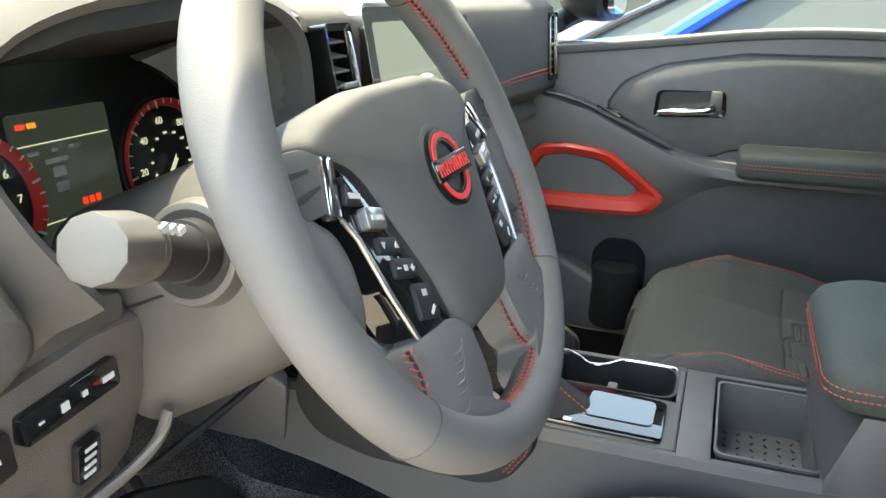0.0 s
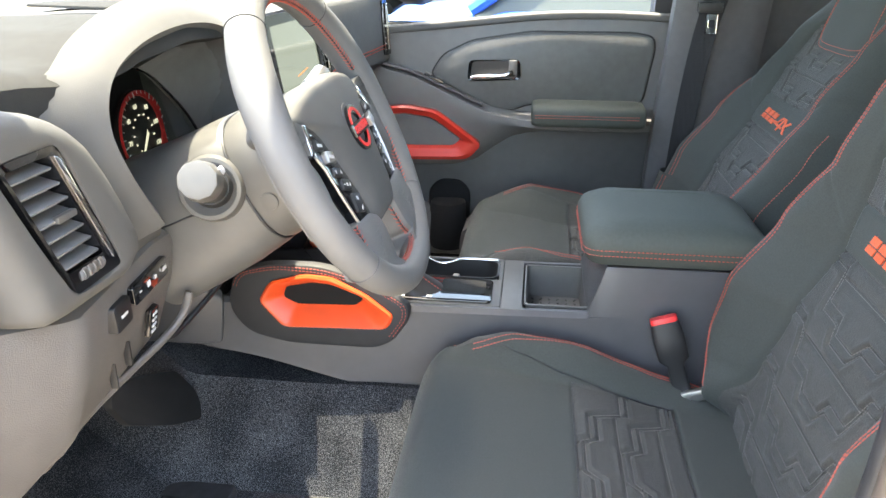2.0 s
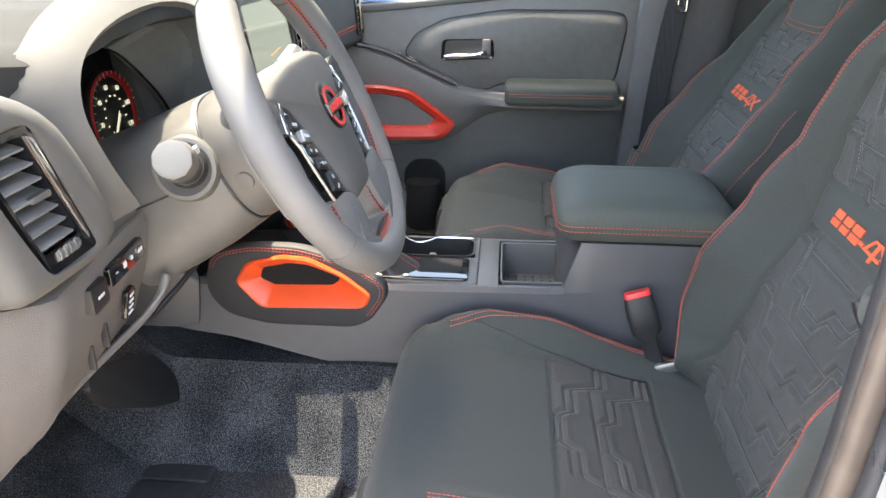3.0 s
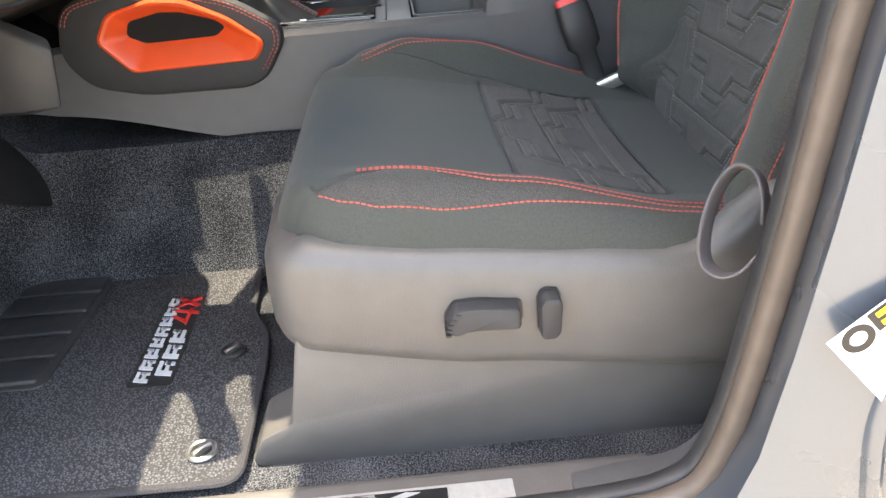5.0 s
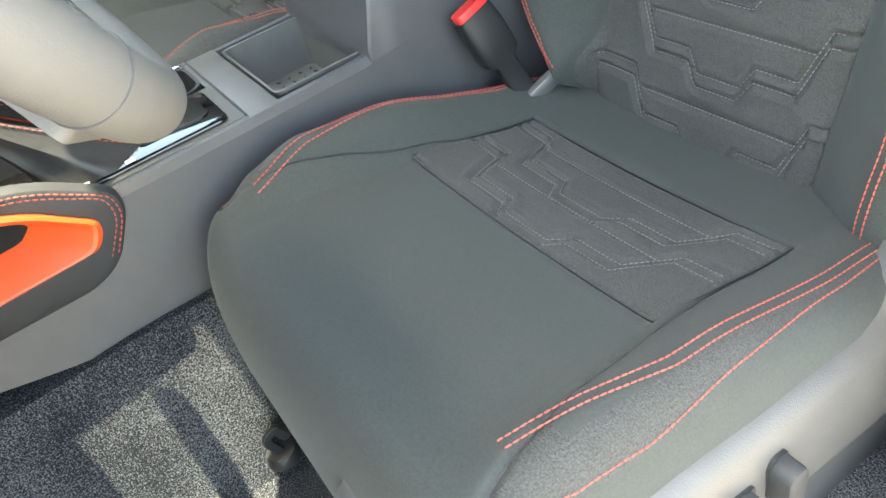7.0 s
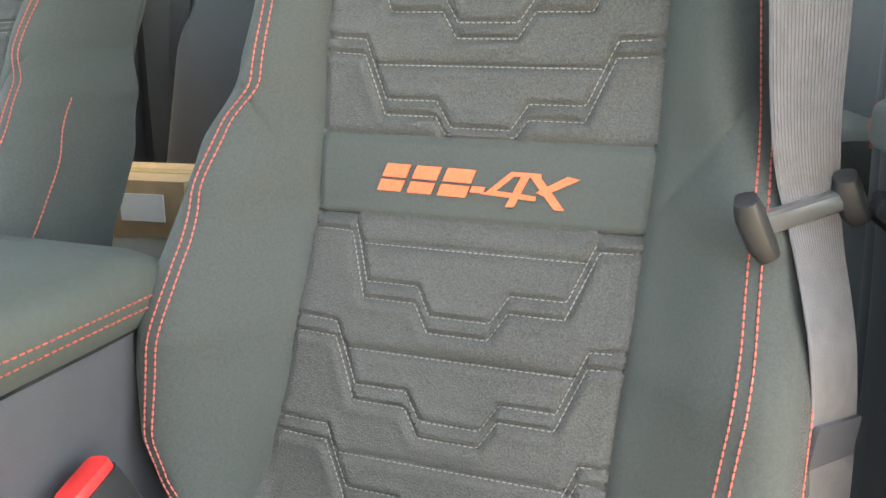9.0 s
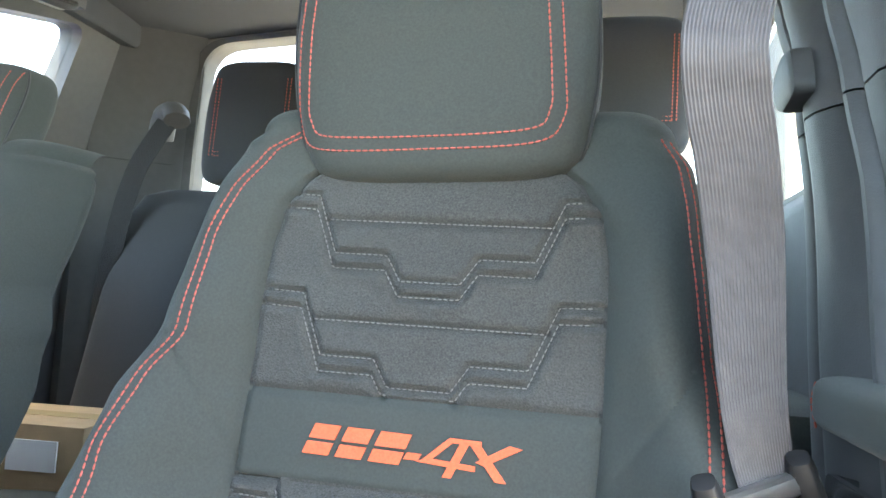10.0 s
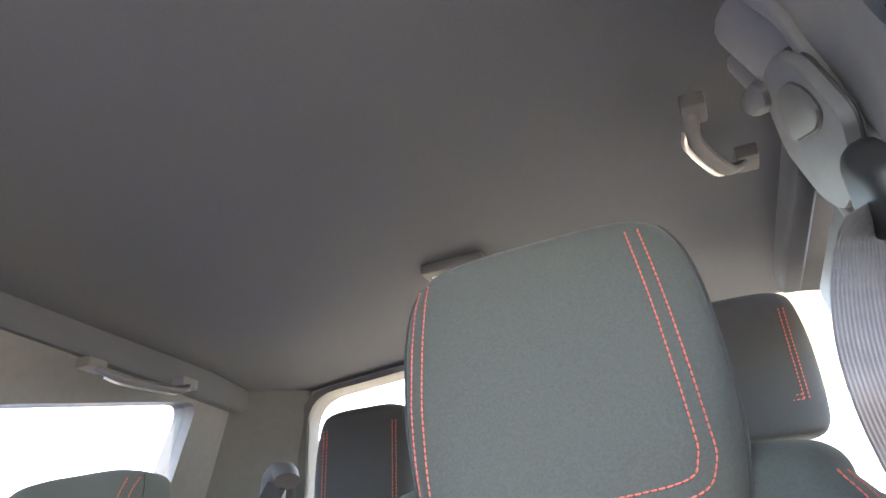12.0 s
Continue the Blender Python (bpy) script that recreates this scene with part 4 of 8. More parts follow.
# driver's door opening: sill, centre post, rubber seal, painted body side
bm = bmesh.new()
loft(bm, [[(x, y, z) for x, z in ((-0.606, 0.62), (-0.606, 0.650), (-0.618, 0.6545), (-0.672, 0.6525), (-0.69, 0.635), (-0.69, 0.55))] for y in (0.07, 1.0)])
sill = tagged(part("trim_sill", bm, PLASTIC, bevel=0.004), "grey plastic sill cover with a metal plate", "sill", kind="structure")
bm = bmesh.new()
box(bm, (-0.648, 0.51, 0.6545), (0.039, 0.614, 0.004))
sp = part("sill_plate", bm, SILVER, sill, "brushed metal sill plate", bevel=0.001)
bm = bmesh.new()
box(bm, (-0.647, 0.469, 0.657), (0.027, 0.41, 0.002))
blk = part("plate_inlay", bm, GLOSS, sp, "black inlay")
bm = bmesh.new()
def sill_badge(a, b, lift):
    return Vector((-0.659 + 0.024 * b, 0.30 + 0.22 * (1 - a), 0.658 + lift))
emblem_blocks(sill_badge, sp, "plate_badge", SILVER, 0.001)

# rocker and centre post skin
bm = bmesh.new()
def post_ring(y_in, x_in, y_out, x_out, z):
    return [(x_in, y_in, z), (x_in - 0.03, y_in + 0.005, z), (x_out, y_out, z), (x_out - 0.02, y_out - 0.05, z), (x_out - 0.025, -0.36, z), (x_in, -0.36, z)]
zs = [(0.56, 0.10, 0.11), (0.64, 0.085, 0.095), (0.67, 0.062, 0.075), (0.70, 0.036, 0.052), (0.76, 0.016, 0.034), (0.85, 0.004, 0.022), (0.95, -0.006, 0.012), (1.06, -0.014, 0.004), (1.14, -0.022, -0.004), (1.30, -0.035, -0.015), (1.45, -0.045, -0.03), (1.80, -0.09, -0.08)]
rings = []
for z, yi, yo in zs:
    dx = max(0, z - 1.35) * 0.2
    rings.append([Vector((p[0] + dx, p[1], p[2])) for p in post_ring(yi, -0.672, yo, -0.735, z)])
loft(bm, rings)
post = tagged(part("body_post", bm, PAINT, bevel=0.006), "silver painted centre post of the body", "body", kind="structure")
for off, zlo, rad in ((0.0, 0.70, 0.009), (-0.085, 0.72, 0.006)):      # pressed contours of the post
    bm = bmesh.new()
    sweep(bm, smooth_path([(-0.752, off - 0.100, 1.30), (-0.752, off - 0.082, 1.10), (-0.752, off - 0.066, 0.95), (-0.752, off - 0.046, 0.86), (-0.751, off - 0.036, 0.80), (-0.752, off - 0.052, zlo)], 30), rad, rad * 1.6, n=12, up=(1, 0, 0))
    part("pressed_contour", bm, PAINT, post)
bm = bmesh.new()
loft(bm, [[(-0.69, y, 0.645), (-0.735, y, 0.635), (-0.765, y, 0.60), (-0.78, y, 0.50), (-0.76, y, 0.40), (-0.65, y, 0.40)] for y in (-0.35, 1.2)])
tagged(part("body_rocker", bm, PAINT, bevel=0.01), "silver painted rocker panel below the door", "body", kind="structure")
seal = [(1.0, 0.652), (0.40, 0.655), (0.20, 0.656), (0.12, 0.661), (0.075, 0.670), (0.046, 0.692), (0.028, 0.755), (0.016, 0.845), (0.007, 0.93), (0.001, 1.0), (-0.004, 1.06), (-0.012, 1.14), (-0.028, 1.32), (-0.042, 1.5), (-0.07, 1.76)]
lean_in = lambda z: 0.0 if z < 1.2 else (z - 1.2) * 0.12
for nm, x, rx, ry, mt, lb in (("trim_seal_lip", -0.665, 0.009, 0.010, RUBBER, "black rubber lip of the door seal"), ("trim_seal", -0.684, 0.010, 0.0095, WEATHER, "brown-black door seal round the opening")):
    bm = bmesh.new()
    sweep(bm, smooth_path([(x + lean_in(z), y, z) for y, z in seal], 90), rx, ry, n=14, up=(1, 0, 0), power=2.6)
    tagged(part(nm, bm, mt), lb, "door seal", kind="structure")
bm = bmesh.new()
loft(bm, [[(-0.618, y, zi - 0.02), (-0.618, y, zi), (-0.628, y - 0.001, zi + 0.004), (-0.664, y, zo), (-0.668, y, zo - 0.03)] for y, zi, zo in ((0.150, 0.650, 0.6575), (0.085, 0.655, 0.666), (0.060, 0.659, 0.674), (0.045, 0.664, 0.690), (0.034, 0.672, 0.716), (0.024, 0.684, 0.765), (0.012, 0.708, 0.848), (0.000, 0.740, 0.940), (-0.012, 0.78, 1.0))])
tagged(part("trim_post_foot", bm, PILLAR, bevel=0.002), "dark plastic foot of the centre post trim", "trim", kind="structure")
# tyre label on the post
st = thing("tyre_label", "white and yellow printed sticker on the silver post", "sticker")
lm = frame_at((-0.7590, -0.050, 0.884), (0.014, -1, 0), (0, 0, 1)) @ Matrix.Rotation(radians(42), 4, "Z")
bm = bmesh.new()
plate(bm, lm, rect(0.105, 0.085), 0.0006)
part("label_sheet", bm, WHITE, st)
bm = bmesh.new()
plate(bm, lm @ Matrix.Translation((0.014, 0.033, 0.0007)), rect(0.075, 0.017), 0.0004)
band = part("label_band", bm, DARK, st, "black band with yellow print")
for i in range(2):
    bm = bmesh.new()
    for k, w in enumerate((0.014, 0.010, 0.018, 0.012)):
        plate(bm, lm @ Matrix.Translation((-0.012 + 0.0175 * k, 0.037 - 0.008 * i, 0.0012)), rect(w, 0.0045), 0.0003)
    part("band_print", bm, YELLOW, band)
bm = bmesh.new()
frame_ring(bm, lm @ Matrix.Translation((-0.036, 0.030, 0.0007)), [(0.011 * math.cos(a), 0.011 * math.sin(a)) for a in np.linspace(0, 2 * math.pi, 33)[:-1]], [(0.006 * math.cos(a), 0.006 * math.sin(a)) for a in np.linspace(0, 2 * math.pi, 33)[:-1]], 0.0006, 0.0006)
part("tyre_sign", bm, DARK, st)
for i in range(5):
    bm = bmesh.new()
    for k, w in enumerate((0.022, 0.016, 0.024)):
        plate(bm, lm @ Matrix.Translation((-0.030 + 0.030 * k, 0.012 - i * 0.011, 0.0007)), rect(w, 0.0035), 0.0003)
    part("label_print", bm, GREYPRINT, st)

# headliner fittings
def grab_handle(p, q, out, label):
    g = thing("grab_handle", label, "grab handle", "grab handles")
    p, q, out = Vector(p), Vector(q), Vector(out)
    bm = bmesh.new()
    sweep(bm, smooth_path([p, p + out * 0.6 + (q - p) * 0.08, p + out + (q - p) * 0.25, q + out - (q - p) * 0.25, q + out * 0.6 - (q - p) * 0.08, q], 24), 0.011, 0.007, n=10)
    gp = part("grip", bm, PILLAR, g)
    bm = bmesh.new()
    sweep(bm, smooth_path([p + out * 0.6 + (q - p) * 0.10 + Vector((0.010, 0, -0.004)), p + out + (q - p) * 0.25 + Vector((0.012, 0, -0.004)), q + out - (q - p) * 0.25 + Vector((0.012, 0, -0.004)), q + out * 0.6 - (q - p) * 0.10 + Vector((0.010, 0, -0.004))], 16), 0.004, 0.004, n=8)
    part("grip_edge", bm, SATIN, gp, "satin edge of the grip")
    for c in (p, q):
        bm = bmesh.new()
        box(bm, c, (0.03, 0.045, 0.02))
        part("handle_foot", bm, PILLAR, g, bevel=0.004)
    return g


grab_handle((-0.484, -0.487, 1.893), (-0.543, -0.631, 1.886), (0.020, 0, -0.028), "folded dark grab handle on the headliner edge")
grab_handle((0.585, -0.62, 1.79), (0.53, -0.80, 1.79), (-0.03, 0, -0.025), "folded dark grab handle over the rear door")
hk = thing("ceiling_light", "small dark centre fitting on the headliner", "ceiling light")
bm = bmesh.new()
box(bm, (-0.035, -0.86, 1.922), (0.12, 0.10, 0.022))
part("housing", bm, PILLAR, hk, bevel=0.006)
bm = bmesh.new()
box(bm, (-0.035, -0.86, 1.910), (0.09, 0.06, 0.006))
part("diffuser", bm, GREYPRINT, hk, bevel=0.002)


# ---- centre console ----
console = thing("centre_console", "dark grey plastic centre console with padded armrest lid", "console")
bm = bmesh.new()                                             # lower body, both flanks
def flank(y):
    zt = interp(y, [(-0.35, 1.00), (0.10, 0.985), (0.16, 0.978), (0.45, 0.975), (0.60, 0.985), (0.80, 0.97)])
    zb = interp(y, [(-0.35, 0.70), (0.3, 0.80), (0.48, 0.832), (0.72, 0.885), (0.82, 0.90)])
    return zt, zb
rings = []
for y in np.linspace(-0.35, 0.80, 40):
    zt, zb = flank(y)
    wid = interp(y, [(-0.35, 0.100), (0.35, 0.108), (0.75, 0.112)])
    rings.append([(0.012 - wid - 0.012, y, zb), (0.012 - wid - 0.004, y, (zt + zb) / 2), (0.012 - wid, y, zt - 0.008), (0.012 - wid + 0.008, y, zt - 0.001),
                  (0.012 - wid + 0.016, y, zt - 0.001), (0.012 - wid + 0.02, y, zt - 0.07),
                  (0.012 + wid - 0.02, y, zt - 0.07), (0.012 + wid - 0.016, y, zt - 0.001), (0.012 + wid - 0.008, y, zt - 0.001), (0.012 + wid, y, zt - 0.008), (0.012 + wid + 0.004, y, (zt + zb) / 2), (0.012 + wid + 0.012, y, zb)])
loft(bm, rings)
part("console_body", bm, CONSOLE, console)
# rear bin under the lid
bm = bmesh.new()
loft(bm, [[(0.012 - 0.108, y, z), (0.012 + 0.108, y, z), (0.012 + 0.104, y, z2), (0.012 - 0.104, y, z2)] for y, z, z2 in ((-0.125, 0.70, 0.98), (-0.100, 0.72, 1.058), (0.10, 0.80, 1.058), (0.128, 0.82, 1.058), (0.150, 0.97, 0.985))])
part("console_bin", bm, CONSOLE, console, bevel=0.004)
# armrest lid
bm = bmesh.new()
def lid_ring(z, grow):
    o = rounded([(0.012 - 0.118 - grow, 0.165 + grow), (0.012 + 0.118 + grow, 0.165 + grow), (0.012 + 0.118 + grow, -0.105 - grow), (0.012 - 0.118 - grow, -0.105 - grow)], 0.035, 7)
    return [Vector((p[0], p[1], z + 0.012 * math.sin(max(0, min(1, (p[1] + 0.1) / 0.27)) * math.pi) * (1 if z > 1.09 else 0.3))) for p in o]
loft(bm, [lid_ring(1.058, -0.022), lid_ring(1.062, -0.008), lid_ring(1.078, 0.0), lid_ring(1.094, 0.0), lid_ring(1.106, -0.006), lid_ring(1.113, -0.018), lid_ring(1.116, -0.05)])
lid = part("armrest_lid", bm, LIDSKIN, console, "padded charcoal armrest lid")
bm = bmesh.new()
for z in (1.079, 1.087):
    r = lid_ring(z, 0.0008)
    stitch_row(bm, r + r[:1], length=0.0045, gap=0.0015)
part("lid_stitching", bm, THREAD, lid, "red thread in double rows")


def tray_box(name, x0, x1, y0, y1, z, depth, material, parent, r=0.012, label="", wall=0.003):
    bm = bmesh.new()
    o = rounded([(x0, y0), (x1, y0), (x1, y1), (x0, y1)], r, 5)
    c = Vector(((x0 + x1) / 2, (y0 + y1) / 2))
    sh = lambda f, zz: [Vector((*(c + (Vector(p) - c) * f), zz)) for p in o]
    loft(bm, [sh(1.05, z - 0.002), sh(1.05, z + 0.0015), sh(1.0, z + 0.0015), sh(0.93, z - depth), sh(0.6, z - depth)], cap=False)
    bm.faces.new([bm.verts.new(p) for p in sh(0.6, z - depth)])
    return part(name, bm, material, parent, label)


# top deck panels
bm = bmesh.new()
box(bm, (0.012, 0.365, 0.905), (0.190, 0.18, 0.004))
box(bm, (0.012, 0.268, 0.972), (0.200, 0.034, 0.010))
part("deck", bm, SMOOTH, console, bevel=0.002)
tray = tray_box("storage_tray", -0.066, 0.090, 0.148, 0.246, 0.976, 0.055, SMOOTH, console, 0.010, "open tray with a ribbed rubber floor")
bm = bmesh.new()
for i in range(9):
    for j in range(6):
        x, y = -0.050 + 0.0150 * i, 0.160 + 0.0148 * j
        box(bm, (x, y, 0.9222), (0.005, 0.0016, 0.0012), Matrix.Rotation(radians(35 if (i + j) % 2 else -35), 3, "Z"))
tagged(part("tray_rib", bm, RUBBER, tray), kind="stuff")
# cup holders on the far side, shift gate on the near side
for x0, x1, y0, y1 in ((-0.080, 0.022, 0.287, 0.46), (0.1045, 0.114, 0.287, 0.46), (0.0222, 0.1043, 0.287, 0.2925), (0.0222, 0.1043, 0.447, 0.46)):
    bm = bmesh.new()
    box(bm, ((x0 + x1) / 2, (y0 + y1) / 2, 0.9750), (x1 - x0, y1 - y0, 0.003))
    part("deck_plate", bm, SMOOTH, console, bevel=0.0006)
cup = tray_box("cup_holder", 0.026, 0.1005, 0.296, 0.443, 0.9765, 0.060, DARK, console, 0.022, "black moulded cup holder tray")
bm = bmesh.new()
box(bm, (0.050, 0.368, 0.945), (0.014, 0.012, 0.050))
part("cup_tab", bm, PLASTIC, cup, bevel=0.003)
bm = bmesh.new()
plate(bm, frame_at((0, 0, 0.9768), (1, 0, 0), (0, 1, 0)), rounded([(-0.074, 0.300), (0.010, 0.300), (0.020, 0.40), (0.024, 0.52), (-0.074, 0.52)], 0.010), 0.004, 0.002)
gate = part("shift_panel", bm, GLOSS, console, "gloss black shift panel")
bm = bmesh.new()
plate(bm, frame_at((0, 0, 0.9810), (1, 0, 0), (0, 1, 0)), rounded([(-0.050, 0.312), (0.002, 0.312), (0.006, 0.385), (-0.050, 0.385)], 0.008), 0.0012)
part("panel_lid", bm, GLOSS, gate)
bm = bmesh.new()
for i in range(4):
    plate(bm, frame_at((-0.066, 0.40 + i * 0.022, 0.9813), (1, 0, 0), (0, 1, 0)), rect(0.007, 0.009), 0.0006)
part("gate_mark", bm, WHITE, gate)
# chrome wave round the cup holder
bm = bmesh.new()
sweep(bm, smooth_path([(0.090, 0.2945, 0.979), (0.100, 0.297, 0.979), (0.1035, 0.308, 0.979), (0.1035, 0.350, 0.979), (0.100, 0.366, 0.979), (0.084, 0.380, 0.979), (0.078, 0.392, 0.979), (0.080, 0.404, 0.979), (0.096, 0.420, 0.979), (0.1035, 0.436, 0.979), (0.1035, 0.452, 0.979)], 50), 0.0026, 0.0018, n=8)
part("chrome_rim", bm, CHROME, console)
bm = bmesh.new()
box(bm, (0.012, 0.2865, 0.9772), (0.186, 0.0016, 0.0012))
part("deck_seam", bm, DARK, console)
# gear lever
lever = thing("gear_lever", "gear lever with black leather boot and satin stem", "gear lever")
bm = bmesh.new()
rings = []
for t, r, wob in ((0, 0.050, 0.002), (0.25, 0.036, 0.004), (0.5, 0.026, 0.003), (0.8, 0.016, 0.002), (1, 0.011, 0)):
    c = Vector((-0.030, 0.430, 0.980)).lerp(Vector((-0.036, 0.500, 1.062)), t)
    rings.append([c + Vector((r * math.cos(a) * 0.8 + wob * math.sin(5 * a), r * math.sin(a), 0.6 * wob * math.cos(4 * a))) for a in np.linspace(0, 2 * math.pi, 33)[:-1]])
loft(bm, rings)
boot = part("boot", bm, RUBBER, lever, "black leather boot with red seams")
bm = bmesh.new()
for a in (-1.9, 0.4):
    line = []
    for t in np.linspace(0, 1, 12):
        r = interp(t, [(0, 0.051), (0.25, 0.037), (0.5, 0.027), (0.8, 0.017), (1, 0.012)])
        c = Vector((-0.030, 0.430, 0.980)).lerp(Vector((-0.036, 0.500, 1.062)), t)
        line.append(c + Vector((r * math.cos(a) * 0.8, r * math.sin(a), 0.001)))
    stitch_row(bm, line, length=0.004, gap=0.002)
part("boot_seam", bm, THREAD, boot)
bm = bmesh.new()
cyl(bm, (-0.036, 0.500, 1.060), (-0.040, 0.535, 1.125), 0.010, 0.012)
part("stem", bm, SATIN, lever, "satin metal stem")
bm = bmesh.new()
sweep(bm, smooth_path([(-0.040, 0.530, 1.118), (-0.041, 0.542, 1.140), (-0.040, 0.555, 1.17), (-0.040, 0.558, 1.20), (-0.040, 0.556, 1.208)], 14), [0.012, 0.014, 0.017, 0.019, 0.021, 0.023, 0.024, 0.025, 0.025, 0.025, 0.024, 0.022, 0.018, 0.008], 0.020, n=16, up=(1, 0, 0))
part("knob", bm, LEATHER, lever, "dark leather knob", )


# padded knee bolsters with orange grab rings
def knee_pad(side):
    x = -0.100 if side < 0 else 0.124
    pad = thing("console_pad", "dark padded console side with an orange grab ring", "console pad", "console side pads")
    m = Matrix(((0, 0, side, x), (1, 0, 0, 0), (0, 1, 0, 0), (0, 0, 0, 1)))
    out = rounded([(0.720, 0.965), (0.705, 1.028), (0.640, 1.046), (0.560, 1.046), (0.480, 1.022), (0.424, 0.985), (0.424, 0.962), (0.452, 0.918), (0.480, 0.905), (0.620, 0.905), (0.690, 0.922)], 0.022, 5)
    hole = [Vector(p) for p in [(0.628, 0.985), (0.622, 1.003), (0.580, 1.012), (0.552, 1.010), (0.512, 0.998), (0.498, 0.988), (0.512, 0.977), (0.605, 0.974)]]
    ring = [Vector(p) for p in [(0.662, 0.983), (0.642, 1.016), (0.585, 1.030), (0.545, 1.027), (0.492, 1.002), (0.449, 0.968), (0.462, 0.946), (0.625, 0.941)]]
    ring = rounded(ring, 0.010, 4)
    hole = rounded(hole, 0.006, 4)
    bm = bmesh.new()
    rc = sum(ring, Vector((0, 0))) / len(ring)
    lay = lambda f, z: [m @ Vector((*f(p), z)) for p in out]
    loft(bm, [lay(lambda p: p, 0.0), lay(lambda p: p, 0.006), lay(lambda p: p + (rc - p).normalized() * 0.003, 0.013), lay(lambda p: p + (rc - p).normalized() * 0.010, 0.016),
              lay(lambda p: radial(ring, rc, p, -0.001), 0.016), lay(lambda p: radial(ring, rc, p, -0.001), -0.02)], cap=False)
    part("pad", bm, KNEE, pad, "dark vinyl pad")
    bm = bmesh.new()
    L = lambda pts, z, f=1.0: [m @ Vector((*p, z)) for p in pts]
    c = sum(ring, Vector((0, 0))) / len(ring)
    grow = lambda pts, d: [p + (p - c).normalized() * d for p in pts]
    loft(bm, [L(grow(ring, 0.002), 0.010), L(grow(ring, 0.002), 0.021), L(grow(ring, -0.002), 0.0235), L(grow(ring, -0.006), 0.0225)], cap=False)
    part("grab_ring", bm, ORANGE, pad, "orange painted grab ring")
    bm = bmesh.new()
    loft(bm, [L(grow(ring, -0.0055), 0.0225), L(grow(ring, -0.0075), 0.0215), L(grow(hole, 0.003), 0.0060), L(hole, 0.0040)], cap=False)
    part("ring_slope", bm, ORANGE, pad, "sloped orange inner face")
    # flush black plate that draws the shade of the ring's hole
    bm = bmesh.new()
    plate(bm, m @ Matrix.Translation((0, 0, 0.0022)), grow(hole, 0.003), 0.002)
    part("ring_shade", bm, HOLLOW_SHADE, pad, "flat black plate for the shade inside the ring")
    bm = bmesh.new()
    for d in (0.006, 0.011):
        s2 = [p + (Vector((0.57, 0.97)) - p).normalized() * d for p in out]
        stitch_row(bm, [m @ Vector((*p, 0.0152 + d * 0.08)) for p in s2[6:44]], length=0.0042, gap=0.0016)
    part("pad_stitching", bm, THREAD, pad, "red thread in double rows")
    return pad


pads = [knee_pad(-1), knee_pad(1)]
# lower footwell flank in front of the pad
bm = bmesh.new()
loft(bm, [[(-0.112, 0.735, 0.90), (-0.112, 0.725, 0.975), (-0.10, 0.73, 0.99), (-0.09, 0.74, 0.89)], [(-0.125, 0.78, 0.90), (-0.125, 0.80, 1.02), (-0.10, 0.80, 1.03), (-0.10, 0.80, 0.89)], [(-0.125, 0.90, 0.90), (-0.125, 0.90, 1.02), (-0.10, 0.9, 1.03), (-0.10, 0.9, 0.89)]])
part("flank_trim", bm, CONSOLE, console, bevel=0.006)

REACH = Matrix.Translation((-1.02, 0.262, 1.492)) @ Matrix.Scale(1.012, 4) @ Matrix.Translation((1.02, -0.262, -1.492))
for top in [console, lever] + pads:                          # the whole console stands a little lower and further in
    for ob in top.children_recursive:
        ob.data.transform(REACH)

# ---- floor mat ----
fm = thing("floor_mat", "dark looped car mat with rubber heel pad and badge", "floor mat")
mm = frame_at((0, 0, 0.650), (1, 0, 0), (0, 1, 0))
bm = bmesh.new()
mo = rounded([(-0.598, 0.462), (-0.420, 0.462), (-0.345, 0.468), (-0.300, 0.494), (-0.162, 0.500), (-0.160, 0.715), (-0.150, 0.80), (-0.152, 0.915), (-0.22, 0.955), (-0.40, 0.97), (-0.59, 0.95)], 0.022, 6)
plate(bm, mm, mo, 0.008, 0.003)
part("mat_carpet", bm, MAT_PILE, fm)
bm = bmesh.new()
sweep(bm, [mm @ Vector((*p, 0.0055)) for p in mo], 0.0050, 0.0035, n=8, closed=True)
part("mat_binding", bm, MAT_EDGE, fm, "black sewn edge")
bm = bmesh.new()
po = rounded([(-0.424, 0.712), (-0.180, 0.704), (-0.158, 0.745), (-0.146, 0.84), (-0.165, 0.872), (-0.30, 0.890), (-0.42, 0.880)], 0.018, 6)
plate(bm, mm @ Matrix.Translation((0, 0, 0.006)), [Vector(p) for p in po], 0.004, 0.002)
pad = part("heel_pad", bm, HEEL, fm, "black rubber heel pad")
for i in range(5):
    bm = bmesh.new()
    x0 = -0.415 + 0.0500 * i
    plate(bm, mm @ Matrix.Translation((0, 0, 0.0095)), rounded([(x0, 0.722 - 0.002 * i), (x0 + 0.044, 0.720 - 0.002 * i), (x0 + 0.044, 0.866 - 0.003 * i), (x0, 0.868 - 0.003 * i)], 0.006, 3), 0.0050, 0.003)
    part("pad_rib", bm, HEEL, pad, "worn raised rib")
bm = bmesh.new()
plate(bm, mm @ Matrix.Translation((0, 0, 0.0075)), rect(0.195, 0.050, 0, cx=-0.342, cy=0.588), 0.0015)
patch = part("badge_patch", bm, DARK, fm, "black woven badge")
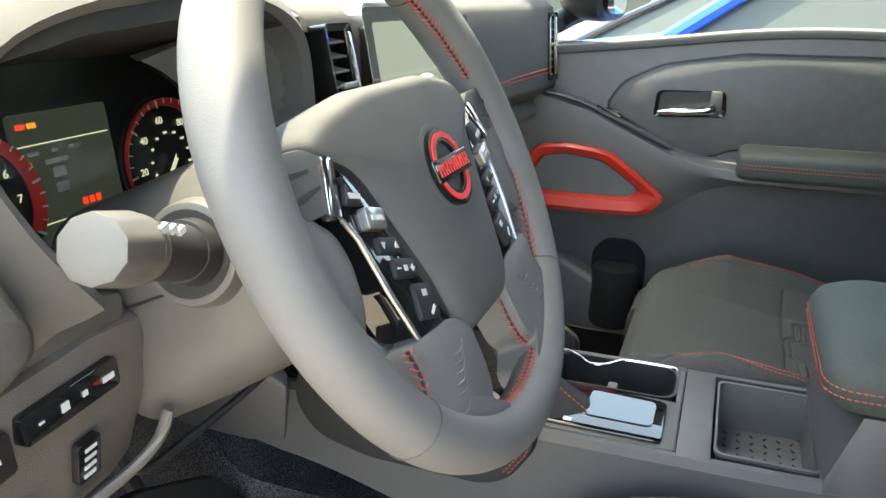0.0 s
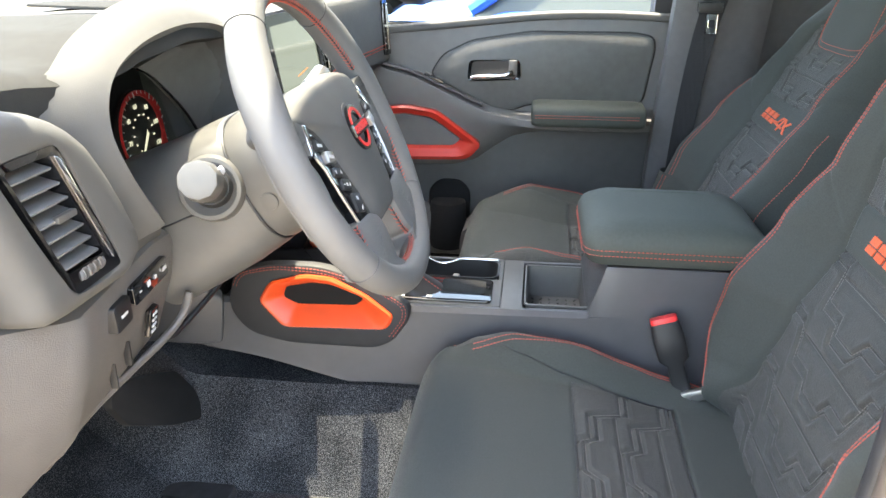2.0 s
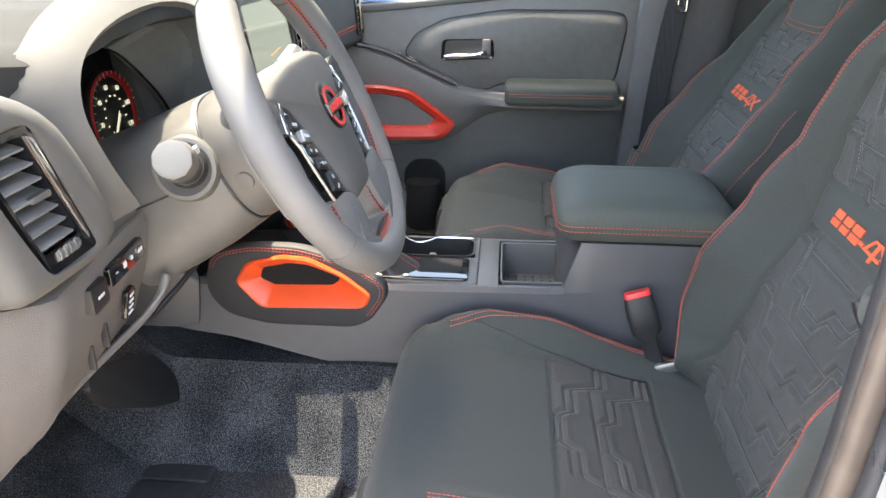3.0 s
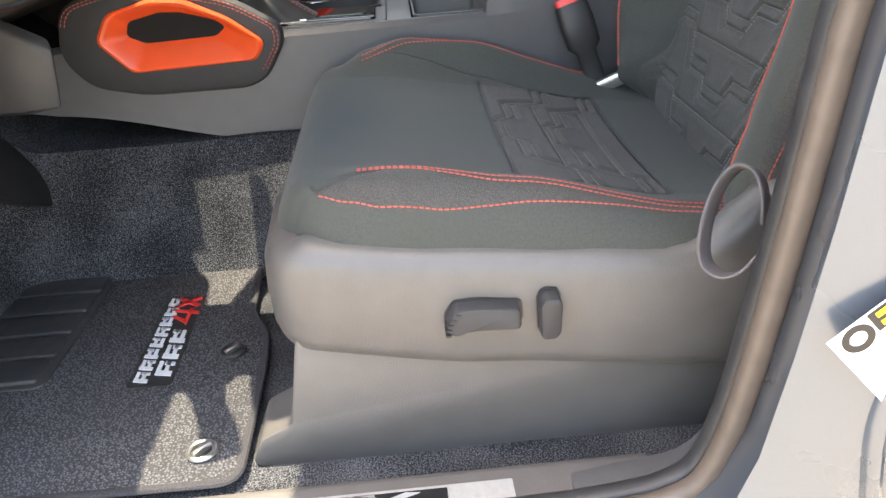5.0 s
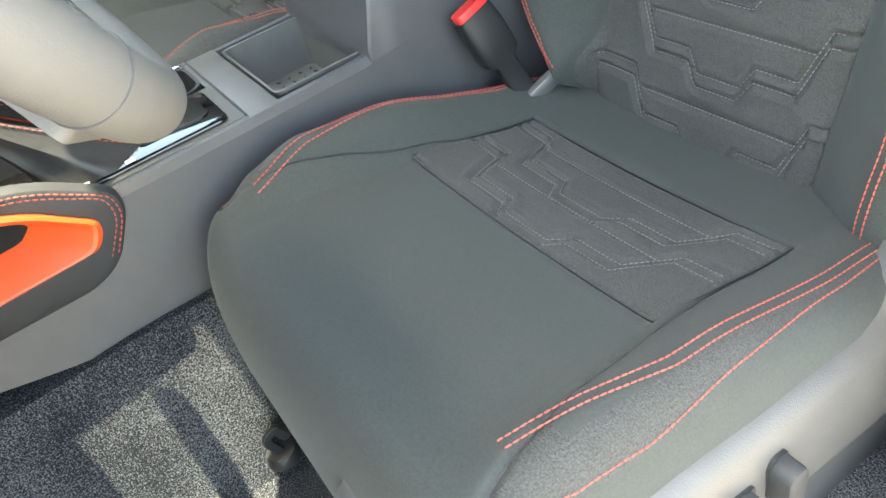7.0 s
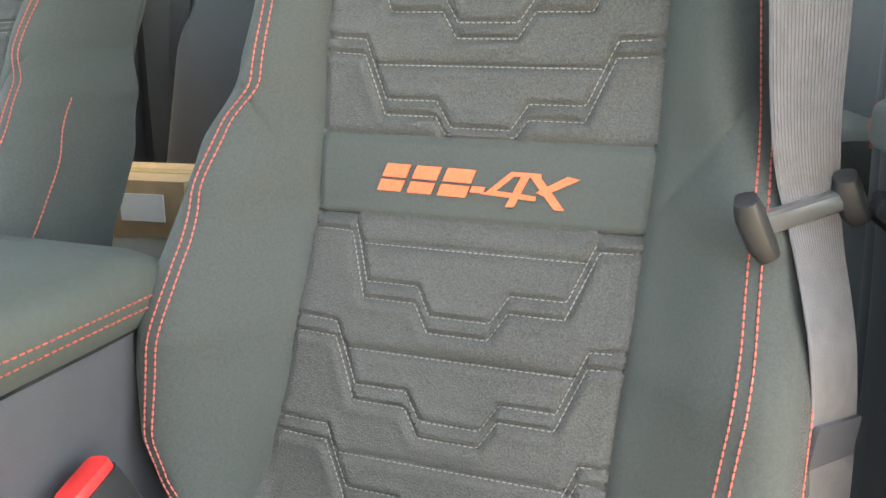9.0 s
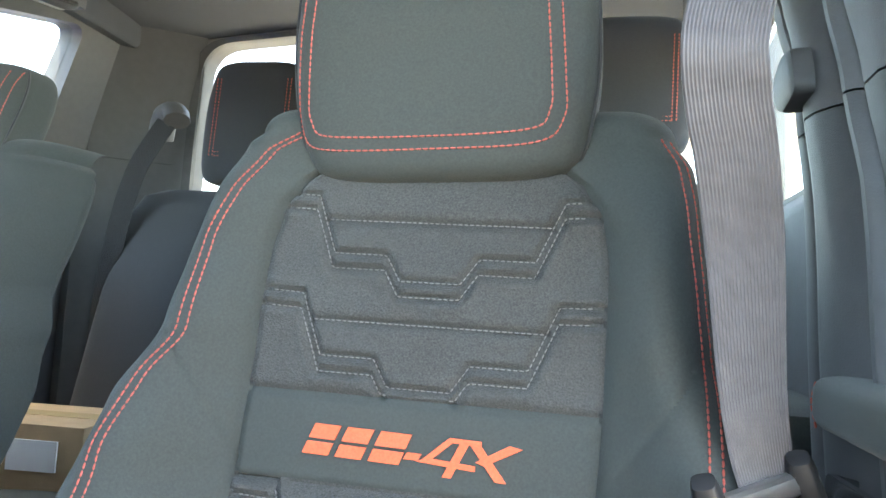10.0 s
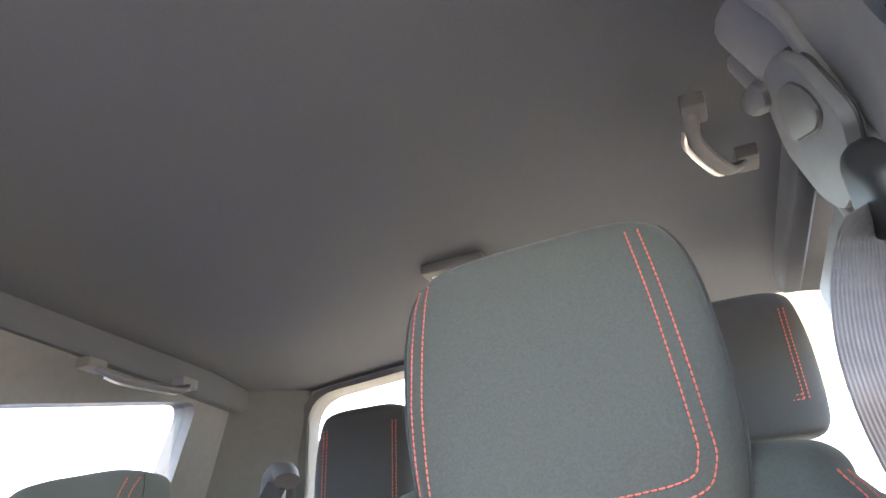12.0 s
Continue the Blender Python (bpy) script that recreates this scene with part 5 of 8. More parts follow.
def mat_bars(x, y, w, h, cut, slant=0.25):
    """A slanted plain block with a slit through it, woven on the badge."""
    bm = bmesh.new()
    at = lambda a, b: (x + w * a + h * slant * b, y + h * b)
    for a0, a1, b0, b1 in ((0.0, 0.30, 0.0, 1.0), (0.30, 0.92, max(0.0, cut - 0.38), cut - 0.12), (0.30, 0.92, cut + 0.10, min(1.0, cut + 0.36)), (0.70, 0.92, 0.0 if cut > 0.5 else cut, cut if cut > 0.5 else 1.0)):
        poly = [at(a0, b0), at(a1, b0), at(a1, b1), at(a0, b1)]
        loft(bm, [[Vector((*p, 0.659)) for p in poly], [Vector((*p, 0.6602)) for p in poly]])
    part("badge_print", bm, GREYPRINT, patch)
for i, cut in enumerate((0.62, 0.58, 0.5, 0.42, 0.70, 0.5, 0.55, 0.6)):
    mat_bars(-0.433 + 0.0232 * i, 0.592, 0.020, 0.0165, cut)
for i, cut in enumerate((0.64, 0.58, 0.5)):
    mat_bars(-0.424 + 0.0330 * i, 0.567, 0.029, 0.0195, cut)
bm = bmesh.new()
for poly in ([(-0.318, 0.574), (-0.278, 0.572), (-0.278, 0.5765), (-0.309, 0.5785)], [(-0.314, 0.575), (-0.296, 0.596), (-0.291, 0.596), (-0.306, 0.575)], [(-0.293, 0.563), (-0.287, 0.563), (-0.276, 0.600), (-0.282, 0.600)],
             [(-0.274, 0.598), (-0.268, 0.600), (-0.250, 0.567), (-0.256, 0.565)], [(-0.276, 0.568), (-0.270, 0.565), (-0.247, 0.596), (-0.253, 0.599)]):
    loft(bm, [[Vector((*p, 0.659)) for p in poly], [Vector((*p, 0.6602)) for p in poly]])
part("badge_mark", bm, REDPLASTIC, patch, "red woven mark")
for x, y in ((-0.386, 0.502), (-0.556, 0.503)):
    bm = bmesh.new()
    sweep(bm, [(x + 0.013 * math.cos(a), y + 0.013 * math.sin(a), 0.661) for a in np.linspace(0, 2 * math.pi, 29)[:-1]], 0.0030, 0.0030, n=8, closed=True)
    kn = part("mat_fixing", bm, SATIN if x < -0.5 else DARK, fm, "twist fixing ring")
    bm = bmesh.new()
    cyl(bm, (x, y, 0.655), (x, y, 0.660), 0.0115, n=20)
    part("knob_base", bm, DARK, kn)
    bm = bmesh.new()
    box(bm, (x, y, 0.663), (0.021, 0.006, 0.007), Matrix.Rotation(radians(-40), 3, "Z"))
    part("knob_grip", bm, SATIN, kn, bevel=0.002)

# pedals
pd = thing("brake_pedal", "large black rubber brake pedal below the dashboard", "pedal")
bm = bmesh.new()
plate(bm, frame_at((-0.230, 0.800, 0.850), (1, 0, 0), (0, 0.10, 1)), rounded([(-0.115, 0.072), (-0.098, 0.090), (-0.048, 0.077), (0.059, 0.026), (0.100, -0.034), (0.112, -0.086), (0.095, -0.090), (0.017, -0.049), (-0.087, 0.022)], 0.012, 5), 0.012, 0.003)
part("pedal_pad", bm, DARK, pd)
bm = bmesh.new()
sweep(bm, [(-0.25, 0.810, 0.860), (-0.25, 0.90, 1.00), (-0.25, 0.96, 1.15)], 0.010, 0.010, n=8)
part("pedal_arm", bm, DARK, pd)
fp = thing("footrest_pedal", "ribbed grey pedal beside the sill trim", "pedal")
fmx = frame_at((-0.560, 0.80, 0.80), (1, 0, 0), (0, 0.5, 0.86))
bm = bmesh.new()
plate(bm, fmx, rect(0.055, 0.12, 0.012), 0.012, 0.004)
fpp = part("pedal_plate", bm, PLASTIC, fp)
for i in range(9):
    bm = bmesh.new()
    p = fmx @ Vector((0, -0.05 + 0.0125 * i, 0.0135))
    box(bm, p, (0.046, 0.004, 0.004))
    part("pedal_rib", bm, RUBBER, fpp)
hk = thing("carpet_hook", "small black knob on the carpet before the seat", "hook")
bm = bmesh.new()
cyl(bm, (-0.185, 0.425, 0.655), (-0.185, 0.425, 0.668), 0.020, 0.016)
part("base", bm, DARK, hk, bevel=0.002)
bm = bmesh.new()
sweep(bm, smooth_path([(-0.185, 0.425, 0.666), (-0.185, 0.432, 0.690), (-0.185, 0.420, 0.697), (-0.185, 0.412, 0.680)], 12), 0.006, 0.004, n=8, up=(1, 0, 0))
part("loop", bm, DARK, hk)


# ---- dashboard ----
dash = thing("dashboard", "dark grey moulded dashboard with sunlit top pad", "dashboard")
TOP = [(1.27, 1.375), (1.10, 1.400), (0.90, 1.415), (0.76, 1.418)]
# passenger side and centre: one lofted shell
def dash_face(x):
    return interp(x, [(-0.125, 0.672), (0.0, 0.656), (0.24, 0.656), (0.50, 0.642), (0.62, 0.626), (0.70, 0.612)])


rings = []
for x in np.linspace(-0.125, 0.70, 24):
    yb = dash_face(x)
    prof = TOP + [(yb + 0.02, 1.412), (yb, 1.398), (yb - 0.004, 1.37), (yb - 0.012, 1.25), (yb + 0.02, 1.225), (yb + 0.045, 1.205), (yb + 0.05, 1.15), (yb + 0.04, 1.05), (0.86, 0.98), (1.05, 0.98), (1.15, 1.1), (1.27, 1.3)]
    rings.append([(x, y, z) for y, z in prof])
bm = bmesh.new()
loft(bm, rings)
part("dash_shell", bm, DASH, dash, bevel=0.006)
# top pad on the driver's side
bm = bmesh.new()
rings = []
for x in np.linspace(-0.715, -0.12, 48):
    lip = interp(x, [(-0.715, 0.668), (-0.60, 0.662), (-0.54, 0.655), (-0.50, 0.646), (-0.42, 0.636), (-0.325, 0.630), (-0.23, 0.637), (-0.17, 0.650), (-0.12, 0.665)])
    zt = interp(x, [(-0.715, 1.402), (-0.64, 1.406), (-0.58, 1.402), (-0.53, 1.396), (-0.50, 1.397), (-0.46, 1.407), (-0.42, 1.416), (-0.325, 1.424), (-0.23, 1.418), (-0.17, 1.410), (-0.12, 1.404)])
    skirt = 0.10 * min(1.0, max(0.0, (-0.49 - x) / 0.03))
    rings.append([(x, 1.27, 1.370), (x, 1.05, 1.398), (x, 0.85, zt + 0.002), (x, lip + 0.07, zt + 0.005), (x, lip + 0.035, zt + 0.003), (x, lip + 0.014, zt - 0.002), (x, lip + 0.003, zt - 0.011), (x, lip, zt - 0.022 - skirt), (x, 0.80, 1.36 - skirt), (x, 1.05, 1.34), (x, 1.27, 1.33)])
loft(bm, rings)
part("top_pad", bm, PAD, dash, "sunlit grained top pad")
# hood round the instruments
bm = bmesh.new()
hood = smooth_path([(-0.455, 0.620, 1.232), (-0.495, 0.622, 1.290), (-0.512, 0.628, 1.345), (-0.490, 0.630, 1.388), (-0.42, 0.632, 1.412), (-0.325, 0.632, 1.420), (-0.23, 0.634, 1.410), (-0.175, 0.638, 1.385), (-0.155, 0.642, 1.340), (-0.150, 0.645, 1.270), (-0.155, 0.65, 1.22)], 50)
c0 = Vector((-0.33, 0, 1.30))
def inset(p, d, y):
    v = Vector((p.x - c0.x, 0, p.z - c0.z))
    q = p - v.normalized() * d
    return Vector((q.x, y, q.z))
spread = lambda p: 0.05 * min(1, max(0, (1.385 - p.z) / 0.04)) if p.x < -0.40 else 0
rings = [[inset(p, -0.03 - spread(p), p.y + 0.040) for p in hood], [inset(p, -0.022, p.y + 0.020) for p in hood], [inset(p, -0.008, p.y + 0.006) for p in hood], [inset(p, 0.0, p.y) for p in hood], [inset(p, 0.008, p.y + 0.006) for p in hood], [inset(p, 0.018, 0.70) for p in hood], [inset(p, 0.030, 0.775) for p in hood]]
loft(bm, rings, closed=False, cap=False)
part("instrument_hood", bm, DASH, dash, "dark hood round the instruments")
bm = bmesh.new()
plate(bm, frame_at((-0.33, 0.776, 1.295), (1, 0, 0), (0, 0, 1)), rounded([(-0.175, -0.10), (0.17, -0.10), (0.17, 0.115), (-0.175, 0.115)], 0.03), 0.004)
part("instrument_well", bm, DARK, dash, "black instrument well")


# instrument cluster
cl = thing("instrument_cluster", "black instrument cluster with red-ringed dials, lit", "instrument cluster")
def dial(cx, cz, r, start, sweep_deg, needle):
    m = frame_at((cx, 0.768, cz), (1, 0, 0), (0, 0.10, 1))
    bm = bmesh.new()
    plate(bm, m @ Matrix.Rotation(math.pi, 4, "X") @ Matrix.Translation((0, 0, -0.012)), [(r * 1.04 * math.cos(a), r * 1.04 * math.sin(a)) for a in np.linspace(0, 2 * math.pi, 49)[:-1]], 0.004)
    face = part("dial_face", bm, DARK, cl, "black dial face")
    R = lambda a, d, lift: m @ Vector((d * math.cos(a), d * math.sin(a), lift))
    zf = 0.0125
    bm = bmesh.new()
    rings = []
    for a in np.linspace(radians(start), radians(start - sweep_deg), 60):
        f = min(1.0, max(0.0, (radians(start) - a) / radians(sweep_deg) * 1.6 - 0.25))
        w = 0.04 + 0.13 * f                                  # the ring broadens clockwise
        rings.append([R(a, r * (1 - w), zf), R(a, r * 1.0, zf), R(a, r * 1.0, zf + 0.004), R(a, r * (1 - w), zf + 0.002)])
    loft(bm, rings)
    part("dial_ring", bm, REDPLASTIC, face, "red dial ring")
    bm = bmesh.new()
    n = 24
    for i in range(n + 1):
        a = radians(start - sweep_deg * i / n)
        w, l = (0.0010, 0.13) if i % 4 == 0 else (0.0005, 0.08)
        t = R(a + math.pi / 2, w, 0) - R(a + math.pi / 2, 0, 0)
        loft(bm, [[R(a, r * (1.0 - l), zf + 0.0045) - t, R(a, r, zf + 0.0045) - t, R(a, r, zf + 0.0045) + t, R(a, r * (1.0 - l), zf + 0.0045) + t], [R(a, r * (1.0 - l), zf + 0.005) - t, R(a, r, zf + 0.005) - t, R(a, r, zf + 0.005) + t, R(a, r * (1.0 - l), zf + 0.005) + t]])
    tagged(part("dial_tick", bm, WHITE, face), kind="stuff")
    bm = bmesh.new()
    a = radians(needle)
    t = R(a + math.pi / 2, 0.0016, 0) - R(a + math.pi / 2, 0, 0)
    loft(bm, [[R(a, -r * 0.10, zf + 0.006) - t, R(a, r * 0.78, zf + 0.006) - t * 0.4, R(a, r * 0.78, zf + 0.006) + t * 0.4, R(a, -r * 0.02, zf + 0.006) + t], [R(a, -r * 0.02, zf + 0.008) - t, R(a, r * 0.78, zf + 0.008) - t * 0.4, R(a, r * 0.78, zf + 0.008) + t * 0.4, R(a, -r * 0.02, zf + 0.008) + t]])
    part("needle", bm, PALE, face, "white needle")
    return m, face


def text(s, m, size, material, parent, name):
    cu = bpy.data.curves.new(name, "FONT")
    cu.body, cu.size, cu.extrude, cu.align_x, cu.align_y = s, size, 0.0003, "CENTER", "CENTER"
    tmp = bpy.data.objects.new(name, cu)
    scene.collection.objects.link(tmp)
    me = bpy.data.meshes.new_from_object(tmp.evaluated_get(bpy.context.evaluated_depsgraph_get()))
    bpy.data.objects.remove(tmp)
    me.transform(m)
    me.materials.clear()
    me.materials.append(material)
    ob = new(name, me)
    ob.parent = parent
    return ob


FACE = lambda o: frame_at(o, (1, 0, 0), (0, 0.10, 1))
m, face = dial(-0.228, 1.270, 0.056, 232, 262, 229)
for i, s in enumerate(("0", "20", "40", "60", "80", "100", "120")):
    a = radians(232 - 262 * i / 6)
    text(s, FACE(m @ Vector((0.037 * math.cos(a), 0.037 * math.sin(a), 0.014))), 0.0090, PALE, face, "dial_number")
for i, s in enumerate(("0", "20", "40", "60", "80", "100", "120", "140", "160", "180")):
    a = radians(232 - 245 * i / 9)
    text(s, FACE(m @ Vector((0.025 * math.cos(a), 0.025 * math.sin(a), 0.014))), 0.0034, PALE, face, "dial_number")
text("MPH", FACE(m @ Vector((0.034, -0.034, 0.014))), 0.004, PALE, face, "dial_unit")
m2, face2 = dial(-0.428, 1.270, 0.056, 232, 262, 229)
for i, s in enumerate(("0", "1", "2", "3", "4", "5", "6", "7", "8")):
    a = radians(232 - 262 * i / 8)
    text(s, FACE(m2 @ Vector((0.037 * math.cos(a), 0.037 * math.sin(a), 0.014))), 0.0090, PALE, face2, "dial_number")
# fuel arc in the small dial
bm = bmesh.new()
rings = []
for a in np.linspace(radians(200), radians(370), 16):
    R = lambda d, l: m @ Vector((0.018 + d * math.cos(a), -0.034 + d * math.sin(a), l))
    rings.append([R(0.009, 0.0135), R(0.0105, 0.0135), R(0.0105, 0.015), R(0.009, 0.015)])
loft(bm, rings)
part("fuel_arc", bm, WHITE, face)
bm = bmesh.new()
plate(bm, frame_at((-0.334, 0.766, 1.278), (1, 0, 0), (0, 0.1, 1)), rect(0.094, 0.106, 0.004), 0.004)
lcd = part("display", bm, LCD, cl, "small colour display")
def readout(material, x, z, w, h, name="telltale"):
    bm = bmesh.new()
    plate(bm, frame_at((x, 0.7618 + 0.1 * (z - 1.278), z), (1, 0, 0), (0, 0.1, 1)), rect(w, h, min(w, h) * 0.2, 2), 0.0006)
    part(name, bm, material, lcd)
for x in (-0.372, -0.362):
    readout(AMBER if x > -0.37 else REDGLOW, x, 1.322, 0.008, 0.004)
readout(PALE, -0.334, 1.3075, 0.088, 0.0010)
readout(PALE, -0.334, 1.2465, 0.088, 0.0008)
for i, w in enumerate((0.010, 0.006, 0.014)):
    readout(GREYPRINT, -0.366 + 0.020 * i, 1.301, w, 0.0030)
readout(AMBER, -0.372, 1.293, 0.005, 0.004)
readout(GREYPRINT, -0.346, 1.293, 0.022, 0.0040)
for z, h in ((1.284, 0.008), (1.272, 0.008)):
    readout(GREYPRINT, -0.346, z, 0.012, h)
for x in (-0.328, -0.321, -0.314):
    readout(REDGLOW, x, 1.256, 0.005, 0.006)
for i, c in enumerate("PRND"):
    text(c, FACE(Vector((-0.344 + 0.0085 * i, 0.757, 1.2385))), 0.0075, AMBER if c == "P" else GREYPRINT, lcd, "gear_letter")
readout(GREYPRINT, -0.302, 1.240, 0.006, 0.006)
readout(AMBER, -0.294, 1.248, 0.005, 0.007)
bm = bmesh.new()
plate(bm, frame_at((-0.325, 0.750, 1.30), (1, 0, 0), (0, 0.25, 1)), rounded([(-0.155, -0.085), (0.155, -0.085), (0.150, 0.10), (-0.150, 0.10)], 0.03), 0.002)
cg = part("cluster_glass", bm, CLEAR, cl, "clear lens over the dials")
cg.visible_shadow = False

bm = bmesh.new()
sweep(bm, smooth_path([(-0.300, 0.712, 1.366), (-0.276, 0.704, 1.350), (-0.218, 0.700, 1.302), (-0.180, 0.700, 1.260), (-0.166, 0.702, 1.240)], 24), 0.0022, 0.0014, n=8)
part("bezel_seam", bm, GLOSS, dash, "dark seam of the instrument bezel")
bm = bmesh.new()                                             # inner wall of the bezel beyond the seam
rings = []
for p in smooth_path([(-0.300, 0.713, 1.366), (-0.276, 0.705, 1.350), (-0.218, 0.701, 1.302), (-0.180, 0.701, 1.260), (-0.166, 0.703, 1.236)], 14):
    q = Vector((min(-0.158, p.x + 0.10), 0.652, min(1.398, p.z + 0.075)))
    rings.append([p, p.lerp(q, 0.5) + Vector((0.004, 0.006, 0.004)), q, q + Vector((0.004, 0.01, 0.004)), p + Vector((0.004, 0.012, 0.004))])
loft(bm, rings)
part("bezel_wall", bm, INSERT, dash, "smooth dark inner wall of the hood")

# left pod with its vent opening
pod_m = frame_at((0, 0.583, 0), (1, 0.0, 0), (0.0, 0.03, 1)) 
pod = rounded([(-0.716, 1.392), (-0.665, 1.391), (-0.641, 1.388), (-0.610, 1.381), (-0.576, 1.366), (-0.550, 1.344), (-0.528, 1.311), (-0.510, 1.275), (-0.495, 1.236), (-0.497, 1.220), (-0.522, 1.206), (-0.578, 1.206), (-0.623, 1.207), (-0.648, 1.210), (-0.659, 1.220), (-0.674, 1.263), (-0.690, 1.304), (-0.704, 1.348)], 0.010, 4)
mouth = rounded([(-0.678, 1.352), (-0.607, 1.351), (-0.594, 1.343), (-0.544, 1.234), (-0.555, 1.225), (-0.608, 1.226), (-0.619, 1.235)], 0.004, 3)
mc = Vector((-0.607, 1.292))
def to_mouth(p, grow=0.0):
    return radial(mouth, mc, p, grow)
def pod_ring(f, d, mix=0.0):
    """The pod's outline drawn in by f metres, or part of the way to the vent's mouth, at depth d."""
    ring = []
    for p in pod:
        q = p + (mc - p).normalized() * f
        ring.append(pod_m @ Vector((*(q + (to_mouth(p, 0.003) - q) * mix), d)))
    return ring
bm = bmesh.new()
loft(bm, [pod_ring(-0.002, -0.12), pod_ring(0.0, -0.034), pod_ring(0.002, -0.016), pod_ring(0.007, -0.006), pod_ring(0.016, -0.0005), pod_ring(0.020, 0.0, 0.35), pod_ring(0.020, -0.0005, 0.8), pod_ring(0.02, -0.001, 1.0),
          [pod_m @ Vector((*to_mouth(p), -0.004)) for p in pod], [pod_m @ Vector((*to_mouth(p), -0.05)) for p in pod]], cap=False)
podob = part("vent_pod", bm, DASH, dash, "grey pod round the side vent")
bm = bmesh.new()
plate(bm, frame_at((0, 0.627, 0), (1, 0.0, 0), (0.0, 0.03, 1)), rounded([(-0.530, 1.200), (-0.500, 1.250), (-0.478, 1.268), (-0.462, 1.246), (-0.440, 1.232), (-0.412, 1.224), (-0.414, 1.206), (-0.46, 1.200)], 0.006, 4), 0.018, 0.006)
part("pod_foot", bm, DASH, dash, "grey shoulder below the instrument hood")


def vent(name, m, w, h, slant, n, label, wheel=False):
    """An air vent in the frame m with n louvres; slant shears it sideways with height."""
    v = thing(name, label, "air vent", "air vents")
    sh = lambda p: Vector((p[0] + slant * p[1], p[1]))
    foot = 0.020 if wheel else 0.007
    o = [sh(p) for p in rect(w, h, 0.006)]
    i = [sh(p) for p in rect(w - 0.019, h - 0.007 - foot, 0.004, cx=-0.0045, cy=(foot - 0.007) / 2)]
    bm = bmesh.new()
    frame_ring(bm, m, o, i, 0.003, 0.002, -0.03)
    part("vent_frame", bm, GLOSS, v, "gloss black frame")
    bm = bmesh.new()
    bar = [sh(p) for p in ((w / 2 - 0.0105, h / 2 - 0.008), (w / 2 - 0.0050, h / 2 - 0.011), (w / 2 - 0.0040, -h / 2 + 0.016), (w / 2 - 0.0085, -h / 2 + 0.010))]
    plate(bm, m @ Matrix.Translation((0, 0, 0.0028)), rounded(bar, 0.0015, 3), 0.0022, 0.001)
    part("vent_trim", bm, CHROME, v, "bright chrome bar")
    bm = bmesh.new()
    plate(bm, m @ Matrix.Translation((0, 0, -0.040)), i, 0.003)
    part("vent_back", bm, HOLLOW_SHADE, v)
    lo, hi = -h / 2 + foot, h / 2 - 0.008
    for k in range(n):
        y = lo + (hi - lo) * (k + 0.5) / n
        bm = bmesh.new()
        c = m @ Vector((slant * y - 0.0045, y, -0.010))
        box(bm, c, (w - 0.020, 0.022, 0.0022), (m.to_3x3() @ Matrix.Rotation(radians(-74), 3, "X")))
        part("louvre", bm, LOUVRE, v, bevel=0.0008)
    for k in range(4):
        x = -w / 2 + 0.012 + (w - 0.030) * (k + 0.5) / 4
        bm = bmesh.new()
        poly = [sh((x - 0.001, lo)), sh((x + 0.001, lo)), sh((x + 0.001, hi)), sh((x - 0.001, hi))]
        plate(bm, m @ Matrix.Translation((0, 0, -0.034)), poly, 0.012)
        part("vane", bm, LOUVRE, v)
    bm = bmesh.new()
    box(bm, m @ Vector((slant * 0.004 + 0.004, 0.004, 0.001)), (0.026, 0.006, 0.006), m.to_3x3())
    part("vent_tab", bm, SATIN, v, "satin thumb tab", bevel=0.0015)
    if wheel:
        y = -h / 2 + 0.0125
        bm = bmesh.new()
        cyl(bm, m @ Vector((slant * y - 0.020, y, -0.002)), m @ Vector((slant * y + 0.016, y, -0.002)), 0.0062, n=24)
        tw = part("thumbwheel", bm, LOUVRE, v, "ribbed thumbwheel")
        for k in range(4):
            bm = bmesh.new()
            cyl(bm, m @ Vector((slant * y - 0.016 + 0.008 * k, y, -0.002)), m @ Vector((slant * y - 0.0115 + 0.008 * k, y, -0.002)), 0.0070, n=20)
            part("wheel_rib", bm, SATIN, tw)
    return v


vent("air_vent", frame_at((-0.6075, 0.6255, 1.289), (1, 0.0, 0), (0.0, 0.03, 1)), 0.072, 0.126, -0.459, 7, "black side air vent with grey louvres and a chrome bar", True)
vent("air_vent", frame_at((-0.093, 0.646, 1.325), (1, -0.02, 0), (0.0, 0.12, 1)) @ Matrix.Translation((0, 0, 0.006)), 0.052, 0.130, -0.10, 8, "black centre air vent with grey louvres")
vent("air_vent", frame_at((0.262, 0.652, 1.325), (1, 0.02, 0), (0.0, 0.12, 1)) @ Matrix.Translation((0, 0, 0.010)), 0.045, 0.130, 0.10, 8, "black centre air vent with grey louvres")
vent("air_vent", frame_at((0.680, 0.6135, 1.325), (1, -0.22, 0), (0.0, 0.08, 1)) @ Matrix.Translation((0, 0, 0.007)), 0.034, 0.125, 0.05, 8, "black side air vent with grey louvres")

# touch screen
sc = thing("touch_screen", "lit touch screen in a black and chrome frame", "screen")
sm = frame_at((0.088, 0.640, 1.330), (1, 0.0, 0), (0.0, 0.16, 1))
bm = bmesh.new()
frame_ring(bm, sm, rect(0.262, 0.150, 0.010), rect(0.222, 0.118, 0.004), 0.004, 0.004, -0.02)
part("screen_bezel", bm, GLOSS, sc, "gloss black bezel")
bm = bmesh.new()
frame_ring(bm, sm, rect(0.270, 0.158, 0.012), rect(0.262, 0.150, 0.010), 0.006, 0.005, -0.02)
part("screen_trim", bm, CHROME, sc, "thin chrome edge")
bm = bmesh.new()
plate(bm, sm @ Matrix.Translation((0, 0, -0.002)), rect(0.224, 0.120), 0.003)
pic = part("screen_picture", bm, SCREEN, sc, "pale glowing picture")
